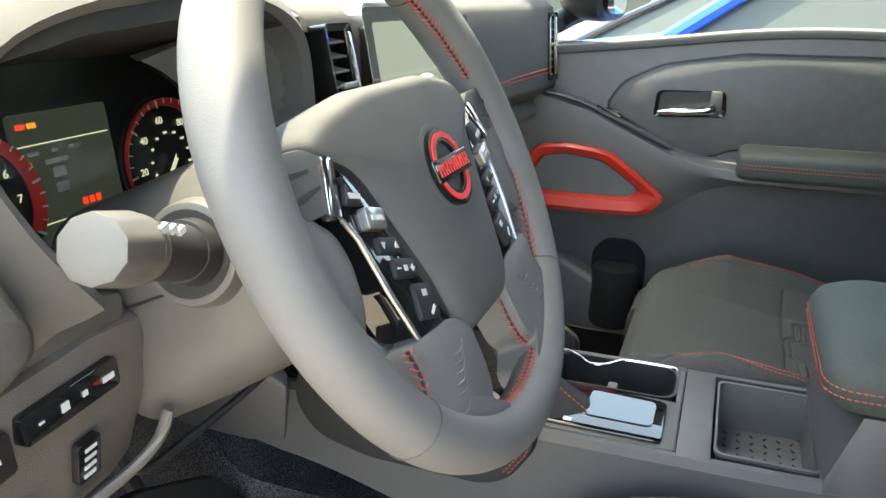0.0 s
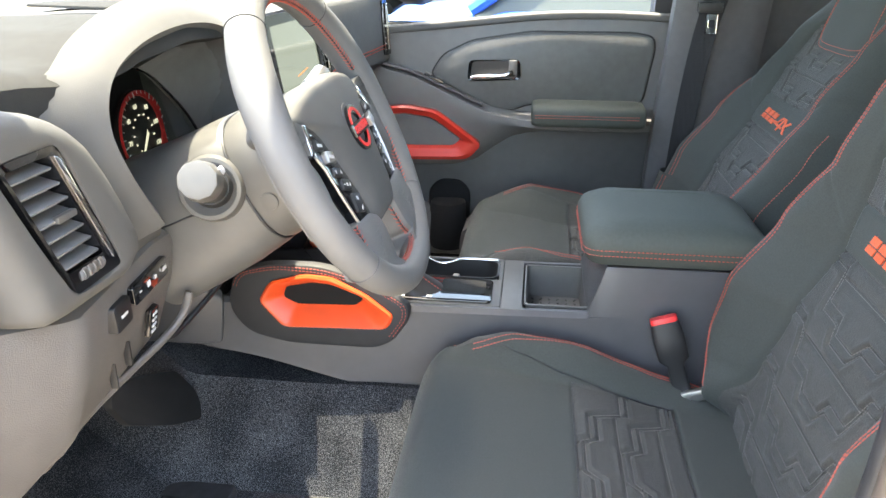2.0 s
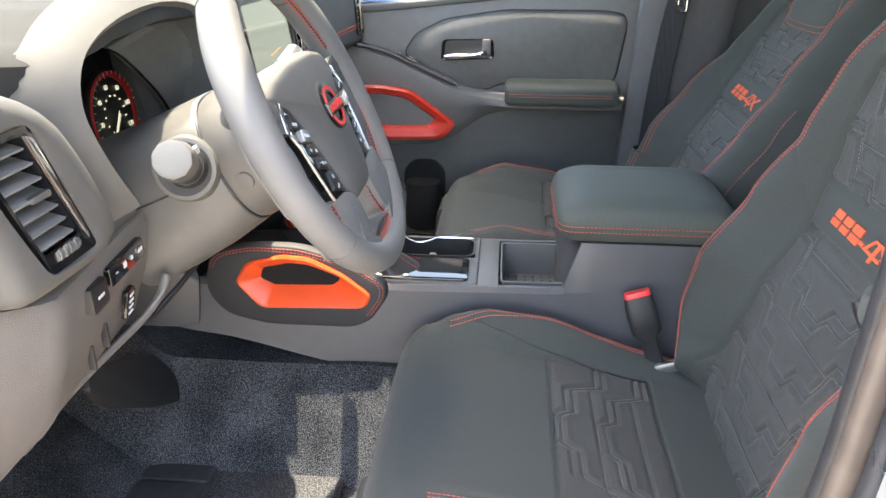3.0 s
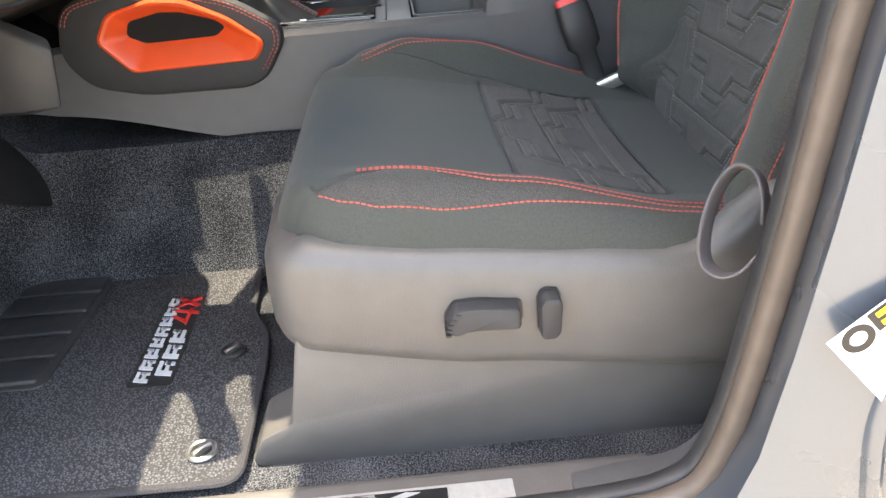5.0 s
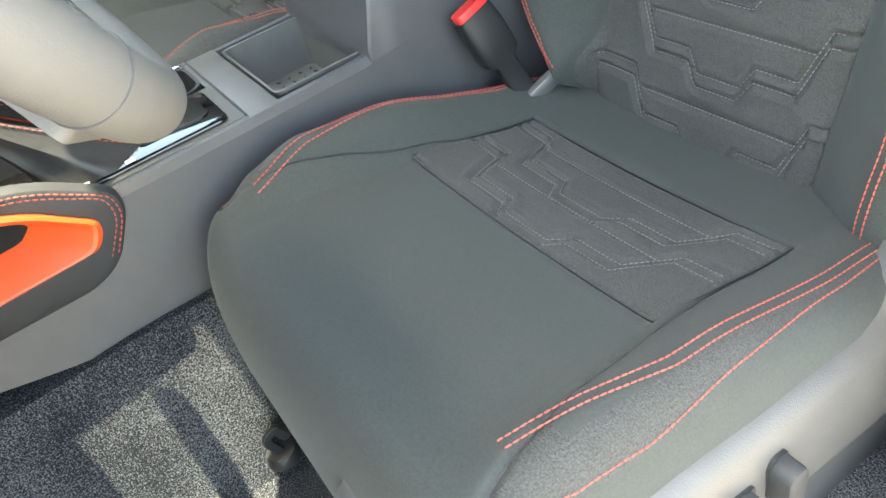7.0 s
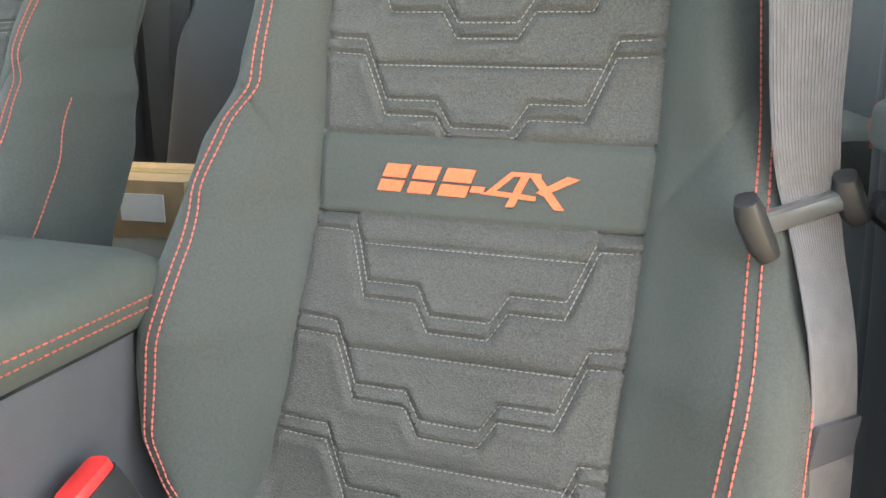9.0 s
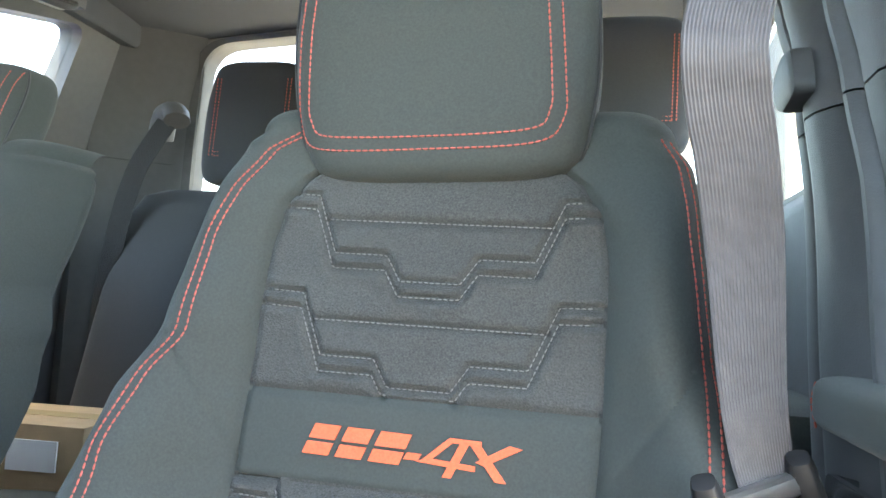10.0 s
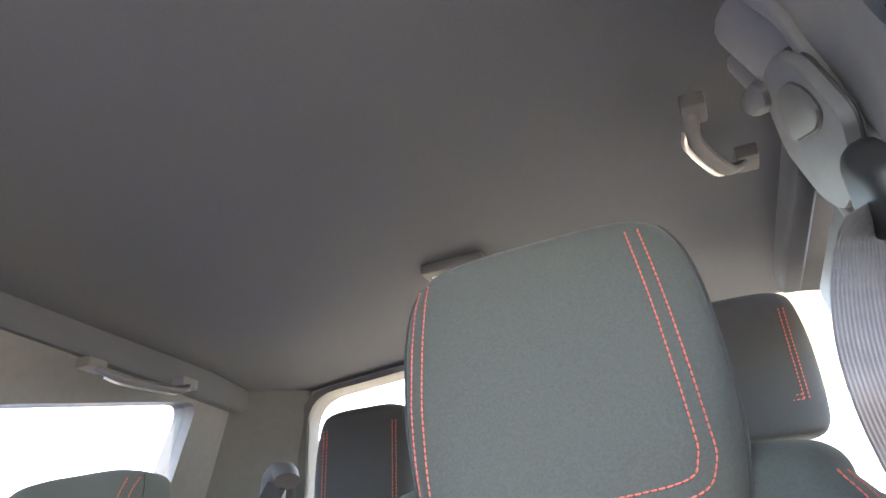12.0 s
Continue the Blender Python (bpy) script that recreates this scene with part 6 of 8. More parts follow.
for x, w in ((-0.09, 0.01), (-0.06, 0.01), (-0.03, 0.01), (0.0, 0.01), (0.03, 0.01)):
    bm = bmesh.new()
    plate(bm, sm @ Matrix.Translation((x, -0.048, 0.0012)), rect(w, 0.006), 0.0005)
    part("screen_icon", bm, DARK, pic)
bm = bmesh.new()
plate(bm, sm @ Matrix.Translation((0.01, -0.025, 0.0012)), [(-0.03, -0.003), (0.03, 0.003), (0.03, 0.0045), (-0.03, -0.0015)], 0.0005)
part("screen_icon", bm, AMBER, pic)
# climate controls below
cc = thing("climate_panel", "dark climate control panel with knobs", "control panel")
cm = frame_at((0.088, 0.672, 1.165), (1, 0, 0), (0, -0.10, 1))
bm = bmesh.new()
plate(bm, cm @ Matrix.Translation((0, 0, -0.02)), rect(0.25, 0.10, 0.010), 0.030, 0.003)
cp = part("panel", bm, GLOSS, cc)
for x in (-0.085, 0.0, 0.085):
    bm = bmesh.new()
    cyl(bm, cm @ Vector((x, 0.012, 0.010)), cm @ Vector((x, 0.012, 0.032)), 0.022, 0.019)
    part("knob", bm, PLASTIC, cc, bevel=0.002)
for i in range(8):
    bm = bmesh.new()
    plate(bm, cm @ Matrix.Translation((-0.105 + 0.03 * i, -0.032, 0.0105)), rect(0.024, 0.014, 0.002), 0.004, 0.001)
    part("button", bm, PLASTIC, cc)
# red stitching and decor line across the passenger side
bm = bmesh.new()
for d in (0.0, 0.007):
    stitch_row(bm, [(x, dash_face(x) - 0.0118, 1.268 + d + 0.03 * (x - 0.30)) for x in np.linspace(0.30, 0.675, 20)], length=0.006, gap=0.002, radius=0.0014)
part("dash_stitching", bm, THREAD, dash, "red thread in double rows")
bm = bmesh.new()
sweep(bm, [(x, dash_face(x) + 0.028, 1.205) for x in np.linspace(0.28, 0.69, 12)], 0.016, 0.020, n=12)
part("decor_strip", bm, DOORTRIM, dash, "grey strip below the passenger pad")
# speaker grille on top
bm = bmesh.new()
plate(bm, frame_at((0.06, 0.93, 1.4165), (1, 0, 0), (0, 1, 0)), rounded([(-0.16, -0.09), (0.14, -0.09), (0.12, 0.08), (-0.12, 0.08)], 0.02), 0.004, 0.002)
part("top_tray", bm, PAD, dash)

# driver's lower panel
low = thing("lower_panel", "dark grey lower dashboard panel with switches", "dash panel")
bm = bmesh.new()
rings = []
for x, yo in ((-0.705, 0.055), (-0.660, 0.030), (-0.610, 0.006), (-0.598, 0.0), (-0.585, 0.001), (-0.45, 0.006), (-0.410, 0.008), (-0.400, 0.012), (-0.393, 0.030)):
    zt = interp(x, [(-0.70, 1.225), (-0.60, 1.203), (-0.45, 1.215), (-0.30, 1.20), (-0.14, 1.20)])
    zb = interp(x, [(-0.705, 0.985), (-0.62, 1.040), (-0.56, 1.056), (-0.40, 1.066)])
    rings.append([(x, 0.652 + yo, zt), (x, 0.635 + yo, zt - 0.008), (x, 0.632 + yo, zt - 0.02), (x, 0.640 + yo, (zt + zb) / 2 + 0.01), (x, 0.664 + yo, zb + 0.02), (x, 0.680 + yo, zb), (x, 0.72 + yo, zb + 0.01), (x, 0.72 + yo, zt)])
loft(bm, rings)
part("panel_shell", bm, PLASTIC, low)
# dark open cubby on the right end
bm = bmesh.new()
plate(bm, frame_at((-0.33, 0.735, 1.12), (1, 0.10, 0), (0, 0.0, 1)), rounded([(-0.075, -0.038), (0.19, -0.055), (0.19, 0.09), (-0.075, 0.09)], 0.012), 0.030)
part("cubby", bm, DARK, low, "dark recess")
bm = bmesh.new()
sweep(bm, smooth_path([(-0.410, 0.668, 1.075), (-0.395, 0.666, 1.066), (-0.360, 0.668, 1.062), (-0.25, 0.680, 1.052), (-0.16, 0.690, 1.050)], 16), 0.004, 0.004, n=10)
part("cubby_lip", bm, DARK, low)
pm = frame_at((-0.500, 0.6385, 1.178), (1, 0.03, 0.05), (0, 0.0, 1))
def switch(x, y, w, h, material, marks, label=""):
    bm = bmesh.new()
    plate(bm, pm @ Matrix.Translation((x, y, -0.004)), rect(w, h, 0.004), 0.012, 0.002)
    s = part("switch", bm, material, low, label)
    for dx, ww, hh in marks:
        bm = bmesh.new()
        plate(bm, pm @ Matrix.Translation((x + dx, y, 0.0082)), rect(ww, hh), 0.0006)
        part("switch_mark", bm, GREYPRINT, s)
switch(-0.040, -0.006, 0.032, 0.028, DARK, ((0, 0.012, 0.003),), "black push button")
switch(0.022, 0.000, 0.078, 0.021, GLOSS, ((-0.026, 0.004, 0.0015), (-0.008, 0.006, 0.006), (0.008, 0.004, 0.004), (0.028, 0.010, 0.004)), "gloss black dimmer switch strip")
bm = bmesh.new()                                             # curved lip under the switches
sweep(bm, smooth_path([(-0.398, 0.634, 1.128), (-0.408, 0.640, 1.104), (-0.436, 0.652, 1.086), (-0.49, 0.668, 1.072), (-0.55, 0.684, 1.056), (-0.605, 0.700, 1.030)], 30), [0.003] + [0.0045] * 28 + [0.003], 0.006, n=10, up=(0, -0.6, 0.8))
part("panel_lip", bm, PLASTIC, low, "grey curved lower lip")
bm = bmesh.new()
plate(bm, frame_at((-0.463, 0.6505, 1.124), (1, 0.03, 0.06), (0, -0.22, 1)), rect(0.020, 0.034, 0.003), 0.006, 0.001)
sw = part("switch", bm, GLOSS, low, "gloss black toggle")
for i in range(4):
    bm = bmesh.new()
    plate(bm, frame_at((-0.463, 0.6530 - i * 0.0015, 1.113 + i * 0.007), (1, 0.03, 0.06), (0, -0.22, 1)), rect(0.010, 0.003), 0.0068)
    part("switch_mark", bm, GREYPRINT, sw)
for i in range(2):
    bm = bmesh.new()
    box(bm, (-0.508 - 0.026 * i, 0.653 + 0.003 * i, 1.108 - 0.012 * i), (0.003, 0.008, 0.028))
    part("panel_slot", bm, DARK, low, bevel=0.001)
# end cap of the dash beside the door
bm = bmesh.new()
loft(bm, [[(x, y + dy, z) for y, z in ((0.70, 1.385), (0.66, 1.30), (0.655, 1.22), (0.672, 1.12), (0.70, 1.00), (0.77, 0.88), (0.90, 0.78), (1.05, 0.74), (1.2, 0.9), (1.2, 1.36), (0.85, 1.395))] for x, dy in ((-0.722, 0.02), (-0.712, 0.0), (-0.690, 0.0))])
part("end_cap", bm, PLASTIC, low, "grey end cap", bevel=0.006)
bm = bmesh.new()
loft(bm, [[(x, y, z) for y, z in ((0.74, 0.98), (0.80, 0.86), (0.90, 0.75), (0.94, 0.655), (0.99, 0.655), (1.05, 0.9))] for x in (-0.70, -0.61)])
part("kick_panel", bm, PLASTIC, low, "grey kick panel", bevel=0.008)

# ---- steering wheel ----
wheel = thing("steering_wheel", "grey leather steering wheel with red stitching, straight ahead", "steering wheel")
TILT = radians(26)
WC = Vector((-0.320, 0.464, 1.300))
WM = Matrix.Translation(WC) @ Matrix(((1, 0, 0), (0, math.sin(TILT), -math.cos(TILT)), (0, math.cos(TILT), math.sin(TILT)))).to_4x4()
RR = 0.178
def W(a, b, c=0.0):
    return WM @ Vector((a, b, c))
bm = bmesh.new()
n = 144
ring_pts = [W(RR * math.cos(2 * math.pi * i / n), RR * math.sin(2 * math.pi * i / n)) for i in range(n)]
def grip(i):
    a = (i / n * 360) % 360
    g = sum(math.exp(-((a - c + 180) % 360 - 180) ** 2 / 500) for c in (30, 150))
    return 0.0175 + 0.0022 * g
sweep(bm, ring_pts, [grip(i) for i in range(n)], [grip(i) * 1.08 for i in range(n)], n=28, closed=True, up=WM.to_3x3() @ Vector((0, 0, 1)))
part("rim", bm, LEATHER, wheel, "grey leather rim")
for deg in (51, 129, 220, 320):
    a = radians(deg)
    bm = bmesh.new()
    t = Vector((-math.sin(a), math.cos(a), 0))
    cen = Vector((RR * math.cos(a), RR * math.sin(a), 0))
    rad = Vector((math.cos(a), math.sin(a), 0))
    g = grip(deg / 360 * n) + 0.0002
    sweep(bm, [WM @ (cen + rad * g * math.cos(b) + Vector((0, 0, 1)) * g * 1.08 * math.sin(b)) for b in np.linspace(0, 2 * math.pi, 33)[:-1]], 0.0006, 0.0006, n=6, closed=True, up=WM.to_3x3() @ t)
    part("rim_seam", bm, CONSOLE if deg > 180 else RUBBER, wheel)


def cross_stitch(name, line, out, label, parent, half=0.0040, r=0.0007):
    """A herringbone of thread along line; out points away from the surface at each place."""
    bm = bmesh.new()
    groove = bmesh.new()
    sweep(groove, line, 0.0012, 0.0012, n=6, up=out[len(out) // 2])
    part("stitch_groove", groove, RUBBER, parent)
    for i in range(len(line) - 1):
        p, q, o = line[i], line[i + 1], out[i]
        d = q - p
        side = d.cross(o).normalized() * half
        for s in (-1, 1):
            a, m, b = p + side * s - o * 0.0006, p + side * s * 0.5 + d * 0.40 + o * 0.0010, p + d * 0.75 + o * 0.0006
            sweep(bm, [a, m, b], [r * 0.7, r, r * 0.7], n=5, up=o)
    return tagged(part(name, bm, THREAD, parent, label), kind="stuff")


def rim_line(lo, hi, tilt):
    """The inner side of the rim between two angles; tilt turns it towards the driver."""
    pts, out = [], []
    k = max(6, int(abs(hi - lo) * RR * 0.0175 / 0.0052))
    for deg in np.linspace(lo, hi, k):
        a, b = radians(deg), radians(tilt)
        g = grip(deg / 360 * n) + 0.0003
        inward = Vector((-math.cos(a) * math.cos(b), -math.sin(a) * math.cos(b), math.sin(b) * 1.08))
        pts.append(WM @ (Vector((RR * math.cos(a), RR * math.sin(a), 0)) + inward * g))
        out.append((WM.to_3x3() @ inward).normalized())
    return pts, out
for lo, hi in ((166, 20), (-11, -41), (191, 221)):
    cross_stitch("rim_stitching", *rim_line(lo, hi, 12), "red cross stitching", wheel)

# hub pad: flat crowned face with broad shoulders
bm = bmesh.new()
hub = rounded([(-0.128, 0.046), (-0.108, 0.060), (-0.050, 0.069), (0.050, 0.069), (0.108, 0.060), (0.128, 0.046), (0.092, 0.022), (0.080, -0.008), (0.063, -0.052), (0.052, -0.090), (0.036, -0.105), (-0.036, -0.105), (-0.052, -0.090), (-0.063, -0.052), (-0.080, -0.008), (-0.092, 0.022)], 0.014, 5)
def hub_ring(f, z, dome=0.0):
    return [W(p[0] * f, p[1] * f - 0.006 * (1 - f), z - dome * max(0, abs(p[0]) * f - 0.055) ** 1.2) for p in hub]
loft(bm, [hub_ring(0.93, -0.055), hub_ring(1.0, -0.034), hub_ring(1.01, -0.006, 0.04), hub_ring(0.985, 0.003, 0.08), hub_ring(0.95, 0.008, 0.12), hub_ring(0.90, 0.0115, 0.14), hub_ring(0.80, 0.0145, 0.14), hub_ring(0.65, 0.0165, 0.2), hub_ring(0.45, 0.0185), hub_ring(0.25, 0.0195), hub_ring(0.10, 0.020)])
pad = part("hub_pad", bm, DASH, wheel, "grey airbag pad")
# badge: an open ring with a bar across
circle = lambda r: [Vector((r * math.cos(a), r * math.sin(a))) for a in np.linspace(0, 2 * math.pi, 49)[:-1]]
bm = bmesh.new()
plate(bm, WM @ Matrix.Translation((0, 0, 0.0160)), circle(0.0315), 0.0034, 0.001)
dish = part("badge_dish", bm, DASH, pad, "round dished badge seat")
bm = bmesh.new()
frame_ring(bm, WM @ Matrix.Translation((0, 0, 0.0190)), circle(0.0272), circle(0.0175), 0.004, 0.004, 0)
bd = part("badge", bm, GLOSS, pad, "round black badge with a red ring and bar")
bm = bmesh.new()
frame_ring(bm, WM @ Matrix.Translation((0, 0, 0.0222)), circle(0.0238), circle(0.0200), 0.0018, 0.0016, 0)
part("badge_ring", bm, REDPLASTIC, bd, "red ring")
bm = bmesh.new()
plate(bm, WM @ Matrix.Translation((0, 0, 0.0215)), rect(0.060, 0.0150, 0.0015), 0.0038, 0.001)
part("badge_bar", bm, GLOSS, bd)
for i in range(6):
    bm = bmesh.new()
    x = -0.0225 + 0.0090 * i
    plate(bm, WM @ Matrix.Translation((x, 0, 0.0252)), [(-0.0032, -0.0042), (-0.0016, -0.0042), (-0.0016, 0.0042), (-0.0032, 0.0042)], 0.0006)
    plate(bm, WM @ Matrix.Translation((x, 0, 0.0252)), [(0.0014, -0.0042), (0.0030, -0.0042), (0.0030, 0.0042), (0.0014, 0.0042)], 0.0006)
    plate(bm, WM @ Matrix.Translation((x, 0, 0.0253)), [(-0.0030, 0.0008 - 0.003 * (i % 2)), (0.0028, 0.0008 - 0.003 * (i % 2)), (0.0028, 0.0028 - 0.003 * (i % 2)), (-0.0030, 0.0028 - 0.003 * (i % 2))], 0.0005)
    part("badge_print", bm, REDPLASTIC, bd)
bm = bmesh.new()
for i, w in enumerate((0.010, 0.015, 0.017)):
    plate(bm, WM @ Matrix.Translation((0.0, -0.047 - 0.0052 * i, 0.0158 - i * 0.0006)), rect(w, 0.0022), 0.0012)
part("pad_mark", bm, PLASTIC, pad)
bm = bmesh.new()
plate(bm, WM @ Matrix.Translation((-0.040, -0.030, 0.0128)), rect(0.004, 0.006), 0.0010)
part("pad_mark", bm, PLASTIC, pad)

# side spokes, button panels and the two legs of the lower spoke
for s in (-1, 1):
    mir = lambda poly: [(s * -x, y) for x, y in poly][::1 if s < 0 else -1]
    bm = bmesh.new()                                         # leather thumb rest swelling out of the rim
    tr = rounded(mir([(-0.166, 0.046), (-0.172, -0.006), (-0.160, -0.066), (-0.146, -0.068), (-0.128, -0.050), (-0.119, -0.022), (-0.124, 0.000), (-0.140, 0.012)]), 0.012, 6)
    plate(bm, WM @ Matrix.Translation((0, 0, -0.026)), tr, 0.031, 0.013)
    part("thumb_rest", bm, LEATHER, wheel, "leather thumb rest on the spoke")
    bm = bmesh.new()
    wd = mir([(-0.166, 0.046), (-0.128, 0.044), (-0.106, 0.033), (-0.122, 0.008), (-0.150, 0.008)])
    plate(bm, WM @ Matrix.Translation((0, 0, -0.020)), rounded(wd, 0.003, 2), 0.026, 0.002)
    part("spoke_decor", bm, DASH, wheel, "grey decor wedge")
    for k in range(2):
        bm = bmesh.new()
        wd = mir([(-0.160 + 0.004 * k, 0.034 - 0.013 * k), (-0.132 + 0.004 * k, 0.033 - 0.010 * k), (-0.132 + 0.004 * k, 0.031 - 0.010 * k), (-0.158 + 0.004 * k, 0.030 - 0.013 * k)])
        plate(bm, WM @ Matrix.Translation((0, 0, 0.0058)), wd, 0.0008)
        part("decor_line", bm, DARK, wheel)
    bm = bmesh.new()
    wd = mir([(-0.117, 0.037), (-0.108, 0.034), (-0.124, 0.002), (-0.134, 0.006)])
    plate(bm, WM @ Matrix.Translation((0, 0, 0.002)), rounded(wd, 0.002, 2), 0.0062, 0.001)
    part("spoke_flash", bm, CHROME, wheel, "chrome flash")
    bm = bmesh.new()
    bp = mir([(-0.108, 0.034), (-0.088, 0.024), (-0.074, -0.010), (-0.058, -0.052), (-0.054, -0.086), (-0.098, -0.084), (-0.109, -0.045), (-0.115, -0.010), (-0.124, 0.004)])
    plate(bm, WM @ Matrix.Translation((0, 0, -0.020)), rounded(bp, 0.004, 4), 0.026, 0.002)
    bpn = part("button_panel", bm, GLOSS, wheel, "gloss black button panel")
    bm = bmesh.new()
    sweep(bm, [W(s * 0.1215, 0.002, 0.005), W(s * 0.1155, -0.012, 0.006), W(s * 0.110, -0.046, 0.006), W(s * 0.0995, -0.084, 0.005)], [0.001, 0.0022, 0.0026, 0.0020], 0.0018, n=8, up=WM.to_3x3() @ Vector((0, 0, 1)))
    part("metal_edge", bm, SATIN, bpn, "satin metal edge strip")
    bm = bmesh.new()
    sweep(bm, [W(s * 0.130, -0.060, -0.012), W(s * 0.116, -0.076, -0.010), W(s * 0.098, -0.086, -0.009)], 0.005, 0.003, n=8, up=WM.to_3x3() @ Vector((0, 0, 1)))
    part("metal_foot", bm, SATIN, bpn, "satin metal foot of the strip")
    for j, (bx, by, bw, bh) in enumerate(((0.105, 0.013, 0.018, 0.016), (0.098, -0.006, 0.019, 0.013), (0.093, -0.0235, 0.022, 0.010), (0.087, -0.040, 0.023, 0.012), (0.079, -0.064, 0.023, 0.022))):
        bm = bmesh.new()
        mm2 = WM @ Matrix.Translation((s * bx, by, 0.0058)) @ Matrix.Rotation(radians(s * 17), 4, "Z")
        shape = rect(bw, bh, 0.0025) if j else rounded([(-0.009, -0.008), (0.009, -0.008), (0.009 * s if s < 0 else 0.004, 0.008), (-0.004 if s < 0 else -0.009, 0.008)], 0.0025, 3)
        plate(bm, mm2, shape, 0.0032 if j != 1 else 0.0062, 0.0012)
        bt = part("button", bm, DARK if j != 1 else SATIN, bpn, "" if j != 1 else "ribbed metal roller")
        bm = bmesh.new()
        if j == 0 or j == 1:
            plate(bm, mm2 @ Matrix.Translation((0.0, -0.003 if j == 0 else 0, 0.0033 if j == 0 else 0.0063)), rect(bw * 0.62, 0.0032), 0.0005)
        elif j == 2:
            for w2 in (-1, 1):
                plate(bm, mm2 @ Matrix.Translation((w2 * 0.0068, 0, 0.0033)), [(-0.002, -w2 * 0.0018), (0.002, -w2 * 0.0018), (0.0, w2 * 0.0022)][::w2], 0.0005)
        elif j == 3:
            for x2, w2, h2 in ((-0.0075, 0.004, 0.0010), (0.0075, 0.004, 0.0010), (0.0075, 0.0010, 0.004), (0.0, 0.0035, 0.0035)):
                plate(bm, mm2 @ Matrix.Translation((x2, 0, 0.0033)), rect(w2, h2), 0.0005)
        else:
            plate(bm, mm2 @ Matrix.Translation((-0.002, 0.005, 0.0033)), rect(0.005, 0.004), 0.0005)
            plate(bm, mm2 @ Matrix.Translation((0.003, -0.006, 0.0033)) @ Matrix.Rotation(radians(40), 4, "Z"), rect(0.007, 0.0022), 0.0005)
        part("button_mark", bm, GREYPRINT, bt)
    bm = bmesh.new()                                         # leg of the lower spoke
    leg = rounded(mir([(-0.120, -0.076), (-0.060, -0.080), (-0.036, -0.092), (-0.036, -0.120), (-0.041, -0.140), (-0.052, -0.150), (-0.030, -0.163), (-0.034, -0.178), (-0.134, -0.124), (-0.124, -0.110), (-0.117, -0.094)]), 0.010, 5)
    plate(bm, WM @ Matrix.Translation((0, 0, -0.026)), leg, 0.036, 0.010)
    lg = part("spoke", bm, LEATHER, wheel, "creased leather leg of the lower spoke")
    bm = bmesh.new()                                         # creases in the leather
    for k in range(9):
        x0, y0 = s * (0.062 + 0.0035 * k), -0.098 - 0.0050 * k
        sweep(bm, smooth_path([W(x0, y0, 0.0097), W(x0 + s * 0.008, y0 - 0.004, 0.0102), W(x0 + s * 0.017, y0 - 0.003, 0.0097)], 7), 0.0008, 0.0006, n=5, up=WM.to_3x3() @ Vector((0, 0, 1)))
    tagged(part("leather_crease", bm, LEATHER, lg), kind="stuff")
    inward = WM.to_3x3() @ Vector((-s * 0.8, 0.0, 0.6)).normalized()
    line = smooth_path([W(s * 0.0375, -0.097, 0.0), W(s * 0.0372, -0.120, 0.0), W(s * 0.042, -0.139, 0.0), W(s * 0.050, -0.149, 0.0)], 12)
    cross_stitch("spoke_stitching", line, [inward] * 12, "red cross stitching", wheel)
    outward = WM.to_3x3() @ Vector((s * 0.6, 0.1, 0.8)).normalized()
    line = smooth_path([W(s * 0.118, -0.079, 0.0055), W(s * 0.1155, -0.094, 0.0055), W(s * 0.121, -0.109, 0.0055), W(s * 0.130, -0.119, 0.0055)], 10)
    cross_stitch("spoke_stitching", line, [outward] * 10, "red cross stitching", wheel)
line, out = rim_line(288, 252, 12)
cross_stitch("rim_stitching", line, out, "red cross stitching", wheel)

# column shroud and stalks
col = thing("steering_column", "grey plastic steering column shroud with control stalks", "steering column")
def oval(c, w, h, n=36, power=3.0):
    ring = []
    up = Vector((0, math.sin(TILT), math.cos(TILT)))
    for j in range(n):
        ca, sa = math.cos(2 * math.pi * j / n), math.sin(2 * math.pi * j / n)
        ring.append(Vector(c) + Vector((1, 0, 0)) * w * math.copysign(abs(ca) ** (2 / power), ca) + up * h * math.copysign(abs(sa) ** (2 / power), sa))
    return ring
axis = Vector((0, math.cos(TILT), -math.sin(TILT)))
def along(d, x=-0.321, lift=0.0):
    return Vector((x, 0.464, 1.296)) + axis * d + Vector((0, 0, lift))
bm = bmesh.new()                                             # drum behind the wheel
loft(bm, [oval(along(0.034), 0.060, 0.060, power=2.3), oval(along(0.040), 0.070, 0.068, power=2.3), oval(along(0.060), 0.076, 0.073, power=2.4), oval(along(0.096), 0.079, 0.077, power=2.6), oval(along(0.102), 0.077, 0.075, power=2.6)])
drum = part("drum", bm, SMOOTH, col, "grey drum behind the wheel")
bm = bmesh.new()                                             # lower shroud, widening to the dash
loft(bm, [oval(along(0.098), 0.074, 0.072, power=2.8), oval(along(0.106), 0.080, 0.079, power=2.8), oval(along(0.150, lift=-0.004), 0.082, 0.084, power=3.0), oval(along(0.200, lift=-0.006), 0.083, 0.088, power=3.2), oval(along(0.262, lift=-0.006), 0.083, 0.092, power=3.4)])
part("shroud", bm, SMOOTH, col)
bm = bmesh.new()                                             # parting line between the halves of the shroud
for s in (-1, 1):
    sweep(bm, [along(0.107, -0.321 + s * 0.0800), along(0.150, -0.321 + s * 0.0822, 0.001), along(0.215, -0.321 + s * 0.0832, 0.004)], 0.0012, 0.0012, n=6)
part("parting_line", bm, RUBBER, col)
bm = bmesh.new()
sweep(bm, [p for p in oval(along(0.1015), 0.0785, 0.0765, power=2.7)], 0.0016, 0.0016, n=6, closed=True, up=axis)
